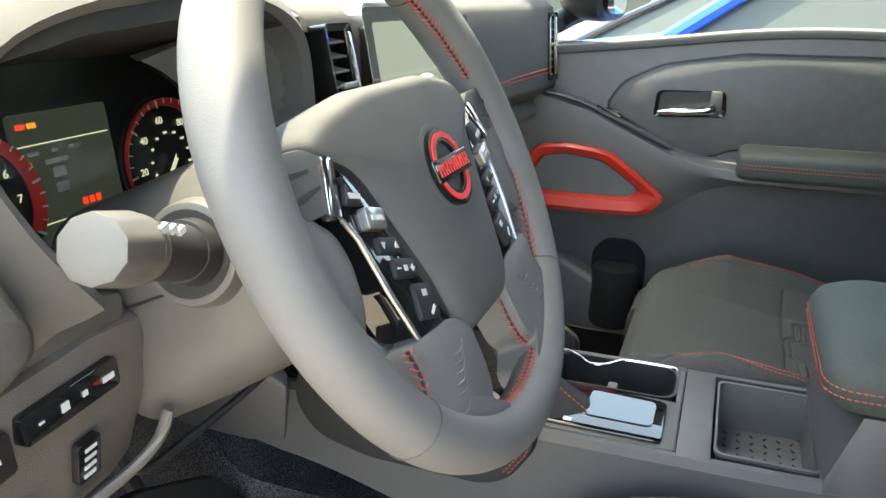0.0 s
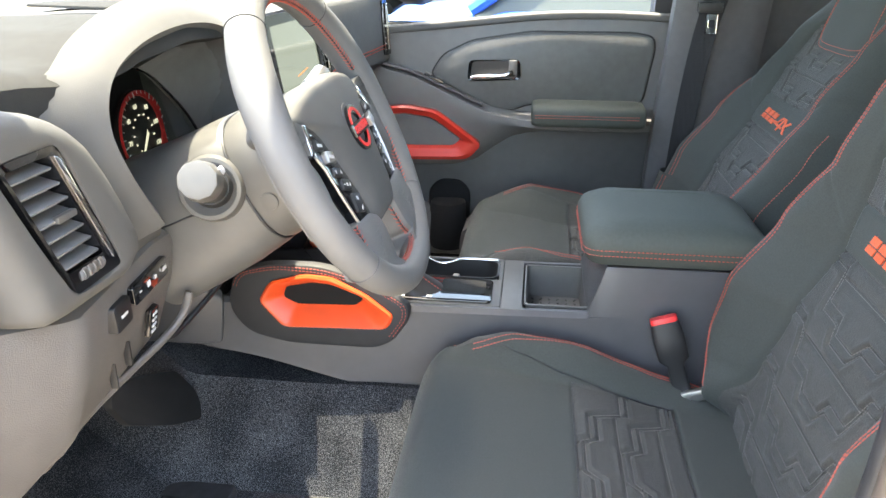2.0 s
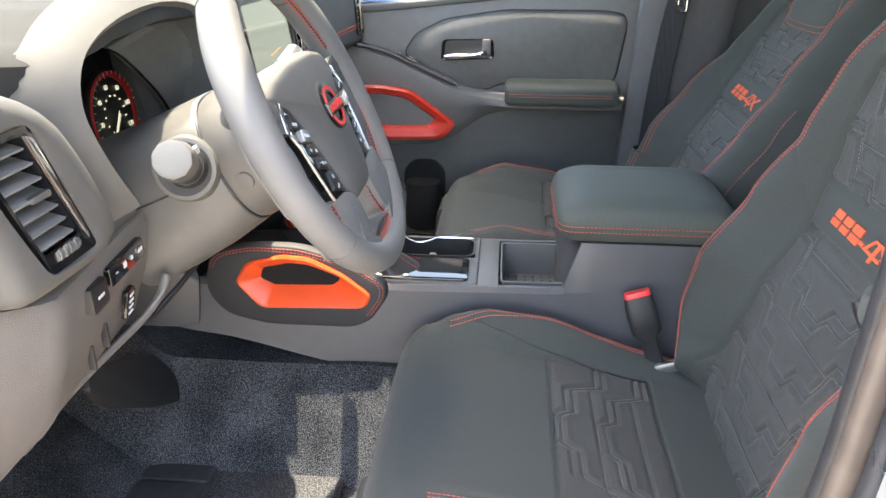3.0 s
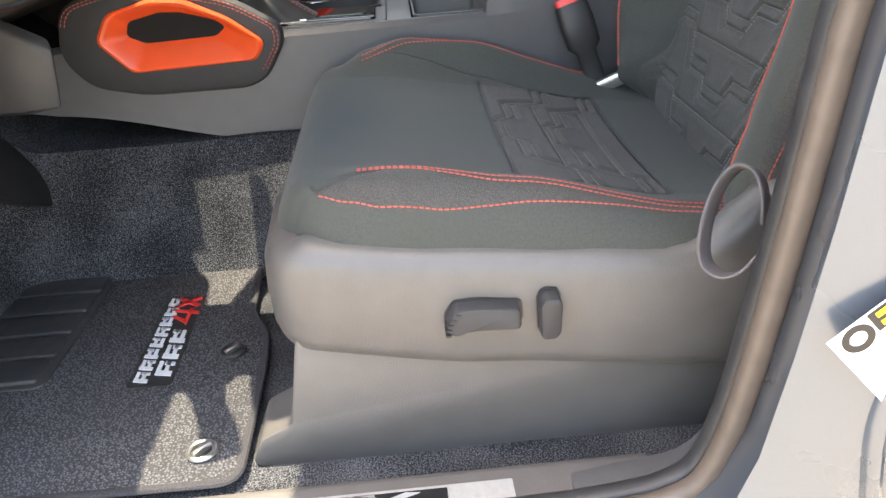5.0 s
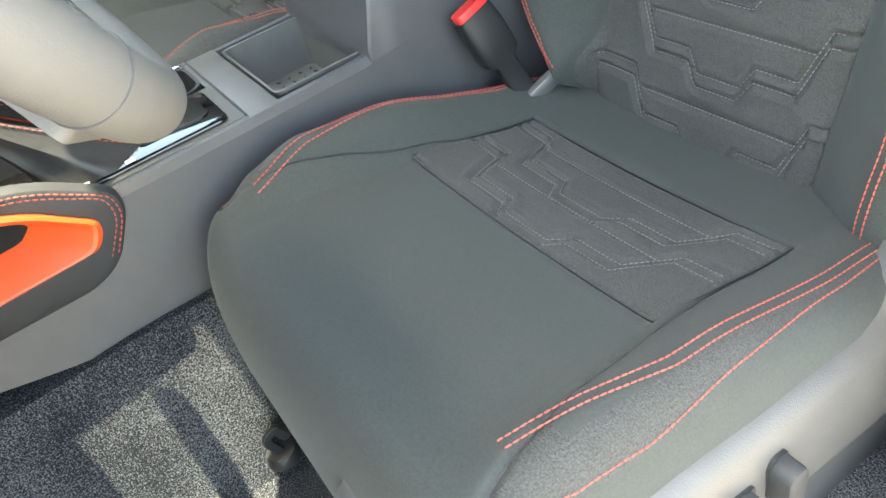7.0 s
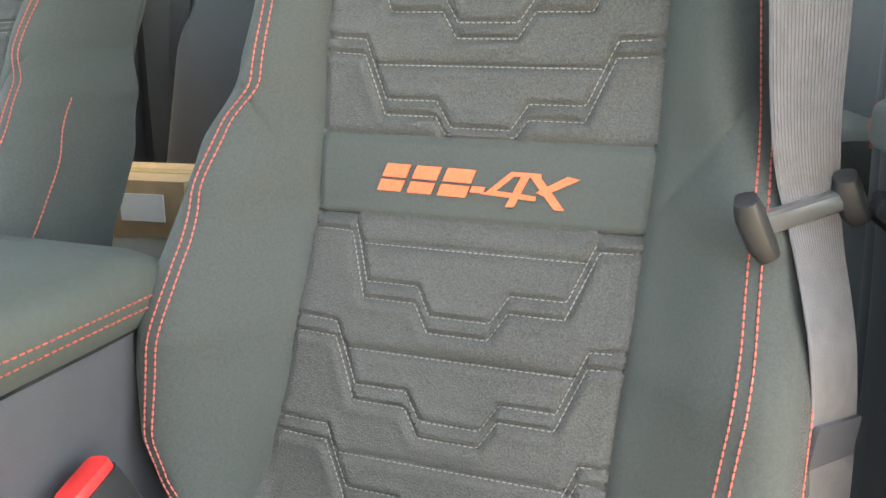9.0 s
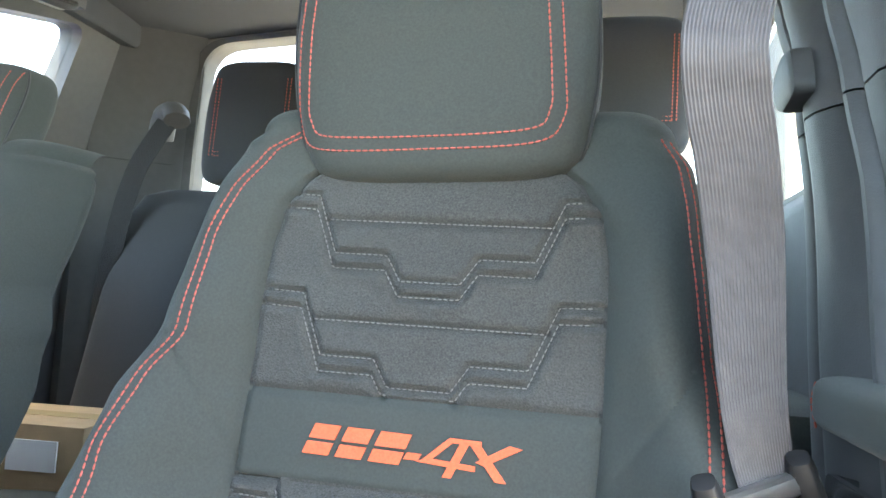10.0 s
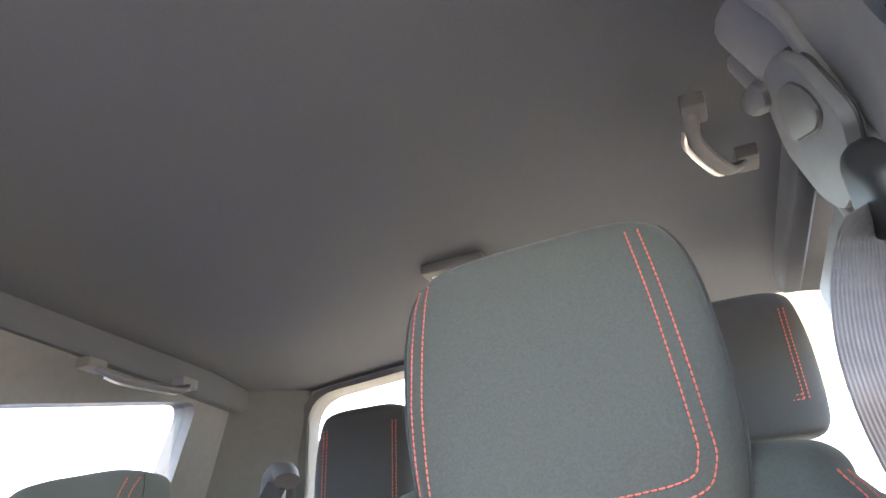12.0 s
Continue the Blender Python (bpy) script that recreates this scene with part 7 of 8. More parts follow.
part("drum_seam", bm, RUBBER, col)
bm = bmesh.new()                                             # socket of the stalk
cyl(bm, (-0.392, 0.590, 1.254), (-0.414, 0.587, 1.259), 0.038, 0.034, n=32)
part("stalk_collar", bm, SMOOTH, col, bevel=0.003)
bm = bmesh.new()
cyl(bm, (-0.405, 0.588, 1.257), (-0.4148, 0.5868, 1.2594), 0.029, 0.029, n=32)
part("stalk_socket", bm, DARK, col)
bm = bmesh.new()
cyl(bm, (-0.405, 0.586, 1.258), (-0.432, 0.578, 1.268), 0.0235, 0.0195)
cyl(bm, (-0.428, 0.579, 1.266), (-0.485, 0.560, 1.288), 0.0178, 0.0168)
stk = part("stalk", bm, DARK, col, "black indicator stalk")
bm = bmesh.new()
cyl(bm, (-0.480, 0.561, 1.286), (-0.492, 0.557, 1.291), 0.0175, 0.0200)
cyl(bm, (-0.492, 0.557, 1.291), (-0.527, 0.5455, 1.3035), 0.0208, 0.0185, n=10)
tip = part("stalk_end", bm, SMOOTH, stk, "grey faceted twist end", bevel=0.003)
for i in range(3):
    bm = bmesh.new()
    box(bm, (-0.462 - 0.010 * i, 0.549 - 0.0034 * i, 1.2935 + 0.004 * i), (0.005, 0.003, 0.004), Matrix.Rotation(radians(-20), 3, "Y"))
    part("stalk_mark", bm, GREYPRINT, stk)
bm = bmesh.new()
cyl(bm, (-0.235, 0.575, 1.272), (-0.150, 0.556, 1.312), 0.014, 0.012)
stk = part("stalk", bm, DARK, col, "black wiper stalk")
bm = bmesh.new()
cyl(bm, (-0.160, 0.557, 1.308), (-0.140, 0.553, 1.318), 0.0145, 0.0145)
cyl(bm, (-0.138, 0.5525, 1.319), (-0.100, 0.546, 1.336), 0.0150, 0.0130, n=12)
part("stalk_end", bm, SATIN, stk, "grey stalk end", bevel=0.002)
bm = bmesh.new()
kc = along(0.072, -0.3975, -0.022)
cyl(bm, kc + Vector((0.006, 0, 0)), kc + Vector((-0.0012, 0, -0.0008)), 0.0105, n=28)
part("key_cap", bm, SMOOTH, col, bevel=0.001)


# ---- front passenger door trim ----
trim = thing("door_trim", "dark grey moulded passenger door panel", "door panel")
XD = 0.722
DM = Matrix(((0, 0, -1, XD), (1, 0, 0, 0), (0, 1, 0, 0), (0, 0, 0, 1)))          # x along the car, y up, z towards the cabin
bm = bmesh.new()
plate(bm, DM, rounded([(0.90, 0.74), (-0.052, 0.74), (-0.072, 1.00), (-0.088, 1.30), (-0.080, 1.352), (0.10, 1.356), (0.30, 1.350), (0.64, 1.318), (0.90, 1.31)][::-1], 0.02), 0.020, 0.006)
part("panel", bm, DOORTRIM, trim)
# sill ledge below the glass
bm = bmesh.new()
sweep(bm, smooth_path([(XD - 0.006, -0.078, 1.352), (XD - 0.006, 0.10, 1.358), (XD - 0.006, 0.25, 1.353), (XD - 0.006, 0.42, 1.336), (XD - 0.006, 0.62, 1.318), (XD - 0.006, 0.86, 1.312)], 20), 0.022, 0.010, n=12, power=3)
part("ledge", bm, DASH, trim, "grey ledge under the window")
# upper padded insert
bm = bmesh.new()
ins = rounded([(0.500, 1.215), (0.470, 1.262), (0.40, 1.296), (0.26, 1.318), (0.02, 1.318), (-0.022, 1.310), (-0.028, 1.285), (-0.012, 1.168), (0.005, 1.150), (0.262, 1.150), (0.30, 1.132), (0.36, 1.140)][::-1], 0.018, 5)
plate(bm, DM @ Matrix.Translation((0, 0, 0.0195)), ins, 0.010, 0.006)
part("insert", bm, INSERT, trim, "dark padded insert")
bm = bmesh.new()
sweep(bm, [DM @ Vector((*p, 0.021)) for p in ins], 0.004, 0.003, n=8, closed=True, up=(1, 0, 0))
part("insert_groove", bm, DARK, trim)
# middle sweep with the armrest shelf
bm = bmesh.new()
rings = []
for y, zt, zb, d in ((0.86, 1.255, 0.985, 0.045), (0.72, 1.250, 0.985, 0.050), (0.62, 1.238, 0.985, 0.055), (0.53, 1.215, 0.985, 0.058), (0.44, 1.172, 0.988, 0.060), (0.385, 1.147, 1.005, 0.062), (0.34, 1.132, 1.040, 0.064), (0.30, 1.124, 1.066, 0.066), (0.25, 1.120, 1.080, 0.070), (0.20, 1.118, 1.084, 0.072), (0.0, 1.118, 1.086, 0.072), (-0.035, 1.116, 1.088, 0.060)):
    rings.append([(XD - 0.012, y, zt + 0.008), (XD - d * 0.7, y, zt + 0.006), (XD - d, y, zt - 0.004), (XD - d - 0.002, y, zt - 0.02), (XD - d + 0.008, y, (zt + zb) / 2), (XD - d * 0.5, y, zb + 0.01), (XD - 0.012, y, zb - 0.01)])
loft(bm, rings)
part("sweep", bm, DOORTRIM, trim, "grey swept shelf")
bm = bmesh.new()
sweep(bm, smooth_path([(XD - 0.045, 0.64, 1.2475), (XD - 0.047, 0.55, 1.228), (XD - 0.049, 0.46, 1.190), (XD - 0.05, 0.37, 1.150)], 16), 0.014, 0.004, n=10, power=3)
part("shelf_top", bm, CONSOLE, trim)
bm = bmesh.new()
box(bm, (XD - 0.047, 0.49, 1.2095), (0.016, 0.05, 0.006), Matrix.Rotation(radians(23), 3, "X"))
sw = part("window_switch", bm, GLOSS, trim, "gloss black window switches", bevel=0.001)
for i in range(2):
    bm = bmesh.new()
    box(bm, (XD - 0.047, 0.478 + i * 0.026, 1.2085 + i * 0.011), (0.010, 0.014, 0.006), Matrix.Rotation(radians(23), 3, "X"))
    part("switch_key", bm, SMOOTH, sw, bevel=0.001)
# armrest
bm = bmesh.new()
def arm_ring(y, f):
    c = Vector((XD - 0.075, y, 1.138))
    return [c + Vector((0.062 * f * math.copysign(abs(math.cos(a)) ** 0.5, math.cos(a)), 0, 0.026 * f * math.copysign(abs(math.sin(a)) ** 0.5, math.sin(a)))) for a in np.linspace(0, 2 * math.pi, 29)[:-1]]
loft(bm, [arm_ring(0.252, 0.7), arm_ring(0.248, 0.9), arm_ring(0.235, 1.0), arm_ring(0.10, 1.0), arm_ring(0.005, 1.0), arm_ring(-0.008, 0.9), arm_ring(-0.012, 0.7)])
ar = part("armrest", bm, LIDSKIN, trim, "padded charcoal armrest with red stitching")
bm = bmesh.new()
for dz in (0.0, 0.006):
    stitch_row(bm, [(XD - 0.1375, y, 1.138 + dz) for y in np.linspace(0.242, 0.0, 10)], length=0.0045, gap=0.0016)
part("armrest_stitching", bm, THREAD, ar, "red thread in double rows")
# inner handle
hd = rounded([(0.280, 1.208), (0.410, 1.202), (0.406, 1.252), (0.284, 1.255)], 0.012, 5)
bm = bmesh.new()
c = Vector((0.345, 1.229))
frame_ring(bm, DM @ Matrix.Translation((0, 0, 0.0285)), hd, [c + (Vector(p) - c) * 0.88 for p in hd], 0.006, 0.004, -0.004)
hb = part("handle_bezel", bm, GLOSS, trim, "black handle bezel")
bm = bmesh.new()
plate(bm, DM @ Matrix.Translation((0, 0, 0.0295)), [c + (Vector(p) - c) * 0.9 for p in hd], 0.0015)
part("handle_cup", bm, DARK, trim)
bm = bmesh.new()
sweep(bm, smooth_path([DM @ Vector((0.402, 1.212, 0.036)), DM @ Vector((0.36, 1.215, 0.040)), DM @ Vector((0.32, 1.219, 0.040)), DM @ Vector((0.300, 1.224, 0.036))], 14), [0.003, 0.005, 0.006, 0.0065, 0.007, 0.007, 0.007, 0.007, 0.007, 0.0075, 0.008, 0.0085, 0.009, 0.008], 0.005, n=10, up=(1, 0, 0))
part("handle_lever", bm, CHROME, hb, "chrome lever")
bm = bmesh.new()
plate(bm, DM @ Matrix.Translation((0, 0, 0.031)), rect(0.020, 0.034, 0.004, cx=0.300, cy=1.237), 0.006, 0.002)
part("lock_knob", bm, PLASTIC, hb)
# red grab loop
outer = rounded([(0.625, 1.140), (0.560, 1.147), (0.480, 1.136), (0.380, 1.062), (0.372, 1.050), (0.402, 1.016), (0.52, 1.012), (0.635, 1.014), (0.67, 1.07)], 0.020, 5)
inner = rounded([(0.610, 1.118), (0.560, 1.124), (0.494, 1.114), (0.428, 1.068), (0.424, 1.062), (0.440, 1.048), (0.53, 1.046), (0.615, 1.048), (0.635, 1.075)], 0.014, 5)
bm = bmesh.new()
G = DM @ Matrix.Translation((0, 0, 0.046))
loft(bm, [[G @ Vector((*p, 0.0)) for p in outer], [G @ Vector((*p, 0.022)) for p in outer], [G @ Vector((*(p + (q - p) * 0.25), 0.027)) for p, q in zip(outer, inner)], [G @ Vector((*(p + (q - p) * 0.8), 0.020)) for p, q in zip(outer, inner)], [G @ Vector((*p, 0.008)) for p in inner]], cap=False)
part("grab_loop", bm, RED, trim, "red-orange painted grab loop")
bm = bmesh.new()
plate(bm, DM @ Matrix.Translation((0, 0, 0.046)), inner, 0.010)
part("loop_back", bm, DOORTRIM, trim)
# dark lower panel, pocket and the bottle recess, its shade drawn in black
bm = bmesh.new()
plate(bm, DM @ Matrix.Translation((0, 0, 0.0195)), rounded([(0.86, 0.76), (-0.040, 0.76), (-0.050, 1.00), (-0.056, 1.100), (0.86, 1.100)][::-1], 0.02), 0.004, 0.002)
part("lower_panel", bm, DOORLOW, trim, "dark lower door panel")
bm = bmesh.new()
rings = []
for y, d, zt in ((0.72, 0.055, 0.925), (0.55, 0.07, 0.905), (0.50, 0.075, 0.88), (0.44, 0.075, 0.855), (0.40, 0.075, 0.85), (0.15, 0.075, 0.85), (0.0, 0.06, 0.86)):
    rings.append([(XD - 0.005, y, zt), (XD - d + 0.008, y, zt), (XD - d, y, zt - 0.008), (XD - d + 0.01, y, 0.76), (XD - 0.005, y, 0.74)])
loft(bm, rings)
part("pocket", bm, DOORTRIM, trim, "grey map pocket", bevel=0.006)
# raised plate: the recess's shade is put into its black colour
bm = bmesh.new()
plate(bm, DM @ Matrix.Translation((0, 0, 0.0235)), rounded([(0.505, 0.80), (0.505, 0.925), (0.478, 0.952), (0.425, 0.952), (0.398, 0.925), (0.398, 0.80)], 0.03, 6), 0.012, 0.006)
part("bottle_recess_shade", bm, HOLLOW_SHADE, trim, "rounded black plate for the shade in the bottle recess")
# holder given the same shade black, so that it sinks into the recess
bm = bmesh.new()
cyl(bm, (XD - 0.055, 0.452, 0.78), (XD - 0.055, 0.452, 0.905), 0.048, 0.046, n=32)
part("bottle_holder", bm, HOLLOW_SHADE, trim, "bottle holder coloured black as the shade in the pocket", bevel=0.012)

# door mirror outside
mir = thing("door_mirror", "dark door mirror with a bright glass", "mirror")
bm = bmesh.new()
rings = []
for d, f in ((0.0, 0.95), (0.010, 1.0), (0.05, 0.98), (0.09, 0.80), (0.12, 0.45)):
    rings.append([Vector((0.930 + 0.200 * f * math.copysign(abs(math.cos(a)) ** 0.5, math.cos(a)), 0.530 + d, 1.468 + 0.102 * f * math.copysign(abs(math.sin(a)) ** 0.5, math.sin(a)))) for a in np.linspace(0, 2 * math.pi, 41)[:-1]])
loft(bm, rings)
part("mirror_shell", bm, DARK, mir, "black shell")
bm = bmesh.new()
plate(bm, frame_at((0.925, 0.531, 1.468), (1, 0.06, 0), (0, 0, 1)), [(0.178 * math.copysign(abs(math.cos(a)) ** 0.5, math.cos(a)), 0.086 * math.copysign(abs(math.sin(a)) ** 0.5, math.sin(a))) for a in np.linspace(0, 2 * math.pi, 41)[:-1]], 0.012)
part("mirror_glass", bm, MIRROR, mir, "mirror glass")
bm = bmesh.new()
sweep(bm, [(0.80, 0.64, 1.36), (0.86, 0.62, 1.375), (0.91, 0.59, 1.39)], 0.035, 0.02, n=10)
part("mirror_foot", bm, DARK, mir)

# ---- seat belts ----
def strap(pts, width_dirs, half=0.0235, thick=0.0014, n=60):
    """A flat belt along pts; width_dirs gives the belt's width direction at each point."""
    line = smooth_path(pts, n)
    dirs = smooth_path(width_dirs, n)
    bm = bmesh.new()
    rings = []
    for i, p in enumerate(line):
        t = (line[min(i + 1, n - 1)] - line[max(i - 1, 0)]).normalized()
        w = dirs[i]
        w = (w - t * w.dot(t)).normalized()
        nn = t.cross(w) * thick
        K = 44                                               # fine ribs along the length
        rib = lambda j: (1.0 if j % 2 else 0.55) * (0.4 if j in (0, K) else 1.0)
        rings.append([p + w * half * (2 * j / K - 1) + nn * rib(j) for j in range(K + 1)] + [p + w * half * (2 * j / K - 1) - nn * rib(j) for j in range(K, -1, -1)])
    loft(bm, rings)
    return bm


belt = thing("seat_belt", "grey woven driver's seat belt hanging from the centre post", "seat belt", "seat belts")
bpts = [(-0.578, -0.275, 1.610), (-0.570, -0.245, 1.580), (-0.552, -0.175, 1.540), (-0.531, -0.108, 1.487), (-0.520, -0.074, 1.440), (-0.524, -0.082, 1.405), (-0.532, -0.094, 1.372), (-0.542, -0.112, 1.315), (-0.552, -0.122, 1.225), (-0.565, -0.122, 1.163),
        (-0.581, -0.090, 1.085), (-0.592, -0.092, 0.975), (-0.594, -0.100, 0.867), (-0.590, -0.118, 0.757)]
bdir = [(0.05, 0.85, -0.45), (0.20, 0.85, -0.40), (0.70, 0.65, -0.25), (0.97, 0.2, 0), (0.98, 0.15, 0), (0.98, 0.15, 0), (0.97, 0.2, 0), (0.95, 0.3, 0.1), (0.85, 0.5, 0.2), (0.75, 0.6, 0.25), (0.65, 0.75, 0.1), (0.62, 0.78, 0), (0.55, 0.8, 0), (0.4, 0.9, 0)]
part("webbing", strap(bpts, bdir, 0.0248, n=90), WEBBING, belt, "ribbed grey webbing")
sm2 = frame_at((-0.590, 0, 1.70), (0, 1, 0), (0.2, 0, 1))       # on the upper trim, x along the car
gout = rounded([(-0.222, -0.030), (-0.187, -0.082), (-0.190, -0.116), (-0.212, -0.145), (-0.236, -0.146), (-0.290, -0.121), (-0.306, -0.090), (-0.284, -0.060), (-0.258, -0.026)], 0.014, 4)
bm = bmesh.new()
gc = Vector((-0.242, -0.09))
loft(bm, [[sm2 @ Vector((*(gc + (Vector(p) - gc) * f), d)) for p in gout] for f, d in ((0.64, 0.004), (0.78, 0.010), (0.82, 0.018), (0.80, 0.026), (0.74, 0.032), (0.62, 0.036), (0.4, 0.038))])
part("belt_guide", bm, DARK, belt, "black rounded belt guide")
out = rounded([(-0.293, 0.107), (-0.258, 0.066), (-0.238, -0.012), (-0.300, -0.052), (-0.366, -0.040), (-0.404, -0.005), (-0.424, 0.071), (-0.392, 0.118), (-0.350, 0.128)], 0.016, 5)
bm = bmesh.new()
plate(bm, sm2, out, 0.018, 0.006)
sl = part("height_slider", bm, POST, belt, "grey height adjuster cover")
bm = bmesh.new()
sweep(bm, [sm2 @ Vector((*p, 0.003)) for p in out], 0.0022, 0.0022, n=6, closed=True, up=(1, 0, 0))
part("slider_seam", bm, RUBBER, sl)
btn = rounded([(-0.326, 0.086), (-0.286, 0.066), (-0.262, 0.037), (-0.258, 0.010), (-0.285, 0.010), (-0.362, 0.046), (-0.358, 0.072)], 0.014, 5)
bm = bmesh.new()
plate(bm, sm2 @ Matrix.Translation((0, 0, 0.0185)), btn, 0.005, 0.003)
button = part("slider_button", bm, PILLAR, sl, "dark rounded thumb button")
bm = bmesh.new()
sweep(bm, [sm2 @ Vector((*p, 0.0185)) for p in btn], 0.0018, 0.0018, n=6, closed=True, up=(1, 0, 0))
part("button_seam", bm, RUBBER, button)
bm = bmesh.new()
plate(bm, sm2 @ Matrix.Translation((0, 0, 0.004)), rounded([(-0.440, 0.166), (-0.372, 0.140), (-0.352, 0.112), (-0.370, 0.100), (-0.430, 0.128), (-0.452, 0.152)], 0.012, 4), 0.022, 0.007)
part("slider_cap", bm, PILLAR, sl, "small rounded cap behind the adjuster")
bm = bmesh.new()                                             # lower rounded cap on the column
lc = frame_at((-0.602, 0, 1.463), (0, 1, 0), (0.06, 0, 1))
plate(bm, lc, rounded([(-0.278, 0.010), (-0.250, 0.026), (-0.216, 0.022), (-0.206, -0.014), (-0.246, -0.022), (-0.272, -0.014)], 0.010, 4), 0.016, 0.006)
tagged(part("trim_b_cap", bm, PILLAR), "small rounded cap on the centre pillar trim", "trim", kind="structure")
# tongue: metal bar between two black ends
tm = frame_at((-0.555, -0.106, 1.174), (0.72, 0.62, -0.16), (0.1, 0.1, 1))
bm = bmesh.new()
sweep(bm, [tm @ Vector((-0.040, 0.0, 0.006)), tm @ Vector((0.030, 0.0, 0.006))], 0.0055, 0.0075, n=10, power=3)
tg = part("tongue_bar", bm, SATIN, belt, "dull metal tongue bar")
for sx, hh in ((0.036, 0.021), (-0.044, 0.017)):
    bm = bmesh.new()
    sweep(bm, [tm @ Vector((sx - hh * 0.45, -hh, 0.002)), tm @ Vector((sx - hh * 0.22, -hh * 0.5, 0.004)), tm @ Vector((sx + hh * 0.22, hh * 0.5, 0.004)), tm @ Vector((sx + hh * 0.45, hh, 0.002))], [0.007, 0.010, 0.010, 0.007], [0.007, 0.009, 0.009, 0.007], n=12, up=(1, 0, 0), power=3)
    part("tongue_end", bm, DARK, tg, "black plastic end", bevel=0.001)
# stop clip lower down
cm2 = frame_at((-0.590, -0.084, 1.034), (0.62, 0.78, 0.1), (0, 0.05, 1))
bm = bmesh.new()
plate(bm, cm2 @ Matrix.Translation((0, 0, 0.002)), rect(0.052, 0.028, 0.003), 0.006, 0.002)
clip = part("belt_clip", bm, CONSOLE, belt, "grey plastic clip on the webbing")
bm = bmesh.new()
plate(bm, cm2 @ Matrix.Translation((0, 0.012, 0.008)), rect(0.054, 0.007, 0.001), 0.004, 0.001)
part("clip_edge", bm, SATIN, clip)
# loop of webbing that bulges out by the seat's foot
part("webbing_loop", strap([(-0.619, -0.006, 0.900), (-0.614, -0.005, 0.918), (-0.604, -0.002, 0.932), (-0.596, 0.008, 0.936), (-0.5945, 0.018, 0.928), (-0.597, 0.027, 0.9135), (-0.604, 0.035, 0.893), (-0.614, 0.0395, 0.873), (-0.6225, 0.037, 0.861), (-0.631, 0.027, 0.857), (-0.6355, 0.014, 0.863), (-0.634, 0.000, 0.878)],
                          [(0.73, -0.52, -0.40)] * 12, 0.0235), WEBBING, belt, "slack belt loop beside the seat")

pbelt = thing("seat_belt", "dark passenger seat belt with its tongue on the post", "seat belt", "seat belts")
part("webbing", strap([(0.585, -0.20, 1.64), (0.590, -0.16, 1.50), (0.600, -0.12, 1.35), (0.615, -0.10, 1.15), (0.63, -0.09, 0.90)], [(0.3, 1, 0)] * 5), mat("dark_webbing", (0.02, 0.02, 0.022), 0.7, bump=0.6, weave=95), pbelt)
bm = bmesh.new()
box(bm, (0.588, -0.118, 1.385), (0.02, 0.052, 0.022))
tg = part("tongue_cover", bm, DARK, pbelt, bevel=0.004)
bm = bmesh.new()
pm3 = frame_at((0.578, -0.122, 1.352), (0, 1, 0), (0.05, 0, 1))
frame_ring(bm, pm3, rect(0.024, 0.040, 0.003), rect(0.012, 0.016, 0.002), 0.0015, 0.0015, -0.0015)
part("tongue", bm, CHROME, tg, "metal tongue")
bm = bmesh.new()
sweep(bm, smooth_path([(0.585, -0.20, 1.63), (0.59, -0.20, 1.68), (0.585, -0.20, 1.76)], 8), 0.022, 0.016, n=12, up=(1, 0, 0))
part("belt_guide", bm, DARK, pbelt)
rbelt = thing("seat_belt", "dark rear seat belt with a rounded guide cover", "seat belt", "seat belts")
bm = bmesh.new()
sweep(bm, smooth_path([(0.52, -1.10, 1.60), (0.50, -1.08, 1.645), (0.465, -1.06, 1.65), (0.445, -1.04, 1.625)], 10), 0.028, 0.022, n=12)
part("guide_cover", bm, PILLAR, rbelt)
part("webbing", strap([(0.47, -1.04, 1.62), (0.53, -1.03, 1.50), (0.57, -1.03, 1.30), (0.58, -1.02, 1.0)], [(1, 0.2, 0)] * 4, 0.022), bpy.data.materials["dark_webbing"], rbelt)

# rear door trim on the driver's side with its padded armrest
rdt = thing("rear_door_trim", "dark rear door panel with a padded armrest", "door panel")
bm = bmesh.new()
loft(bm, [[(x, y, z) for x, z in ((-0.735, 0.70), (-0.682, 0.70), (-0.676, 1.0), (-0.682, 1.42), (-0.735, 1.47))] for y in (-1.10, -0.26)])
part("panel", bm, PILLAR, rdt, bevel=0.01)
bm = bmesh.new()
rings = []
for y, f in ((-0.80, 0.6), (-0.79, 0.95), (-0.76, 1.0), (-0.42, 1.0), (-0.375, 0.97), (-0.355, 0.80), (-0.350, 0.5)):
    rings.append([(-0.645 + 0.050 * f * math.copysign(abs(math.cos(a)) ** 0.5, math.cos(a)), y, 1.172 + 0.030 * f * math.copysign(abs(math.sin(a)) ** 0.5, math.sin(a))) for a in np.linspace(0, 2 * math.pi, 29)[:-1]])
loft(bm, rings)
ra = part("armrest", bm, FABRIC, rdt, "padded charcoal armrest with red stitching")
bm = bmesh.new()
stitch_row(bm, [(-0.5955, y, 1.180) for y in np.linspace(-0.40, -0.78, 8)])
part("armrest_stitching", bm, THREAD, ra, "red thread")
bm = bmesh.new()
sweep(bm, [(-0.655, -0.34, 1.150), (-0.652, -0.29, 1.150)], 0.009, 0.006, n=10)
part("handle_lever", bm, CHROME, rdt, "chrome lever")

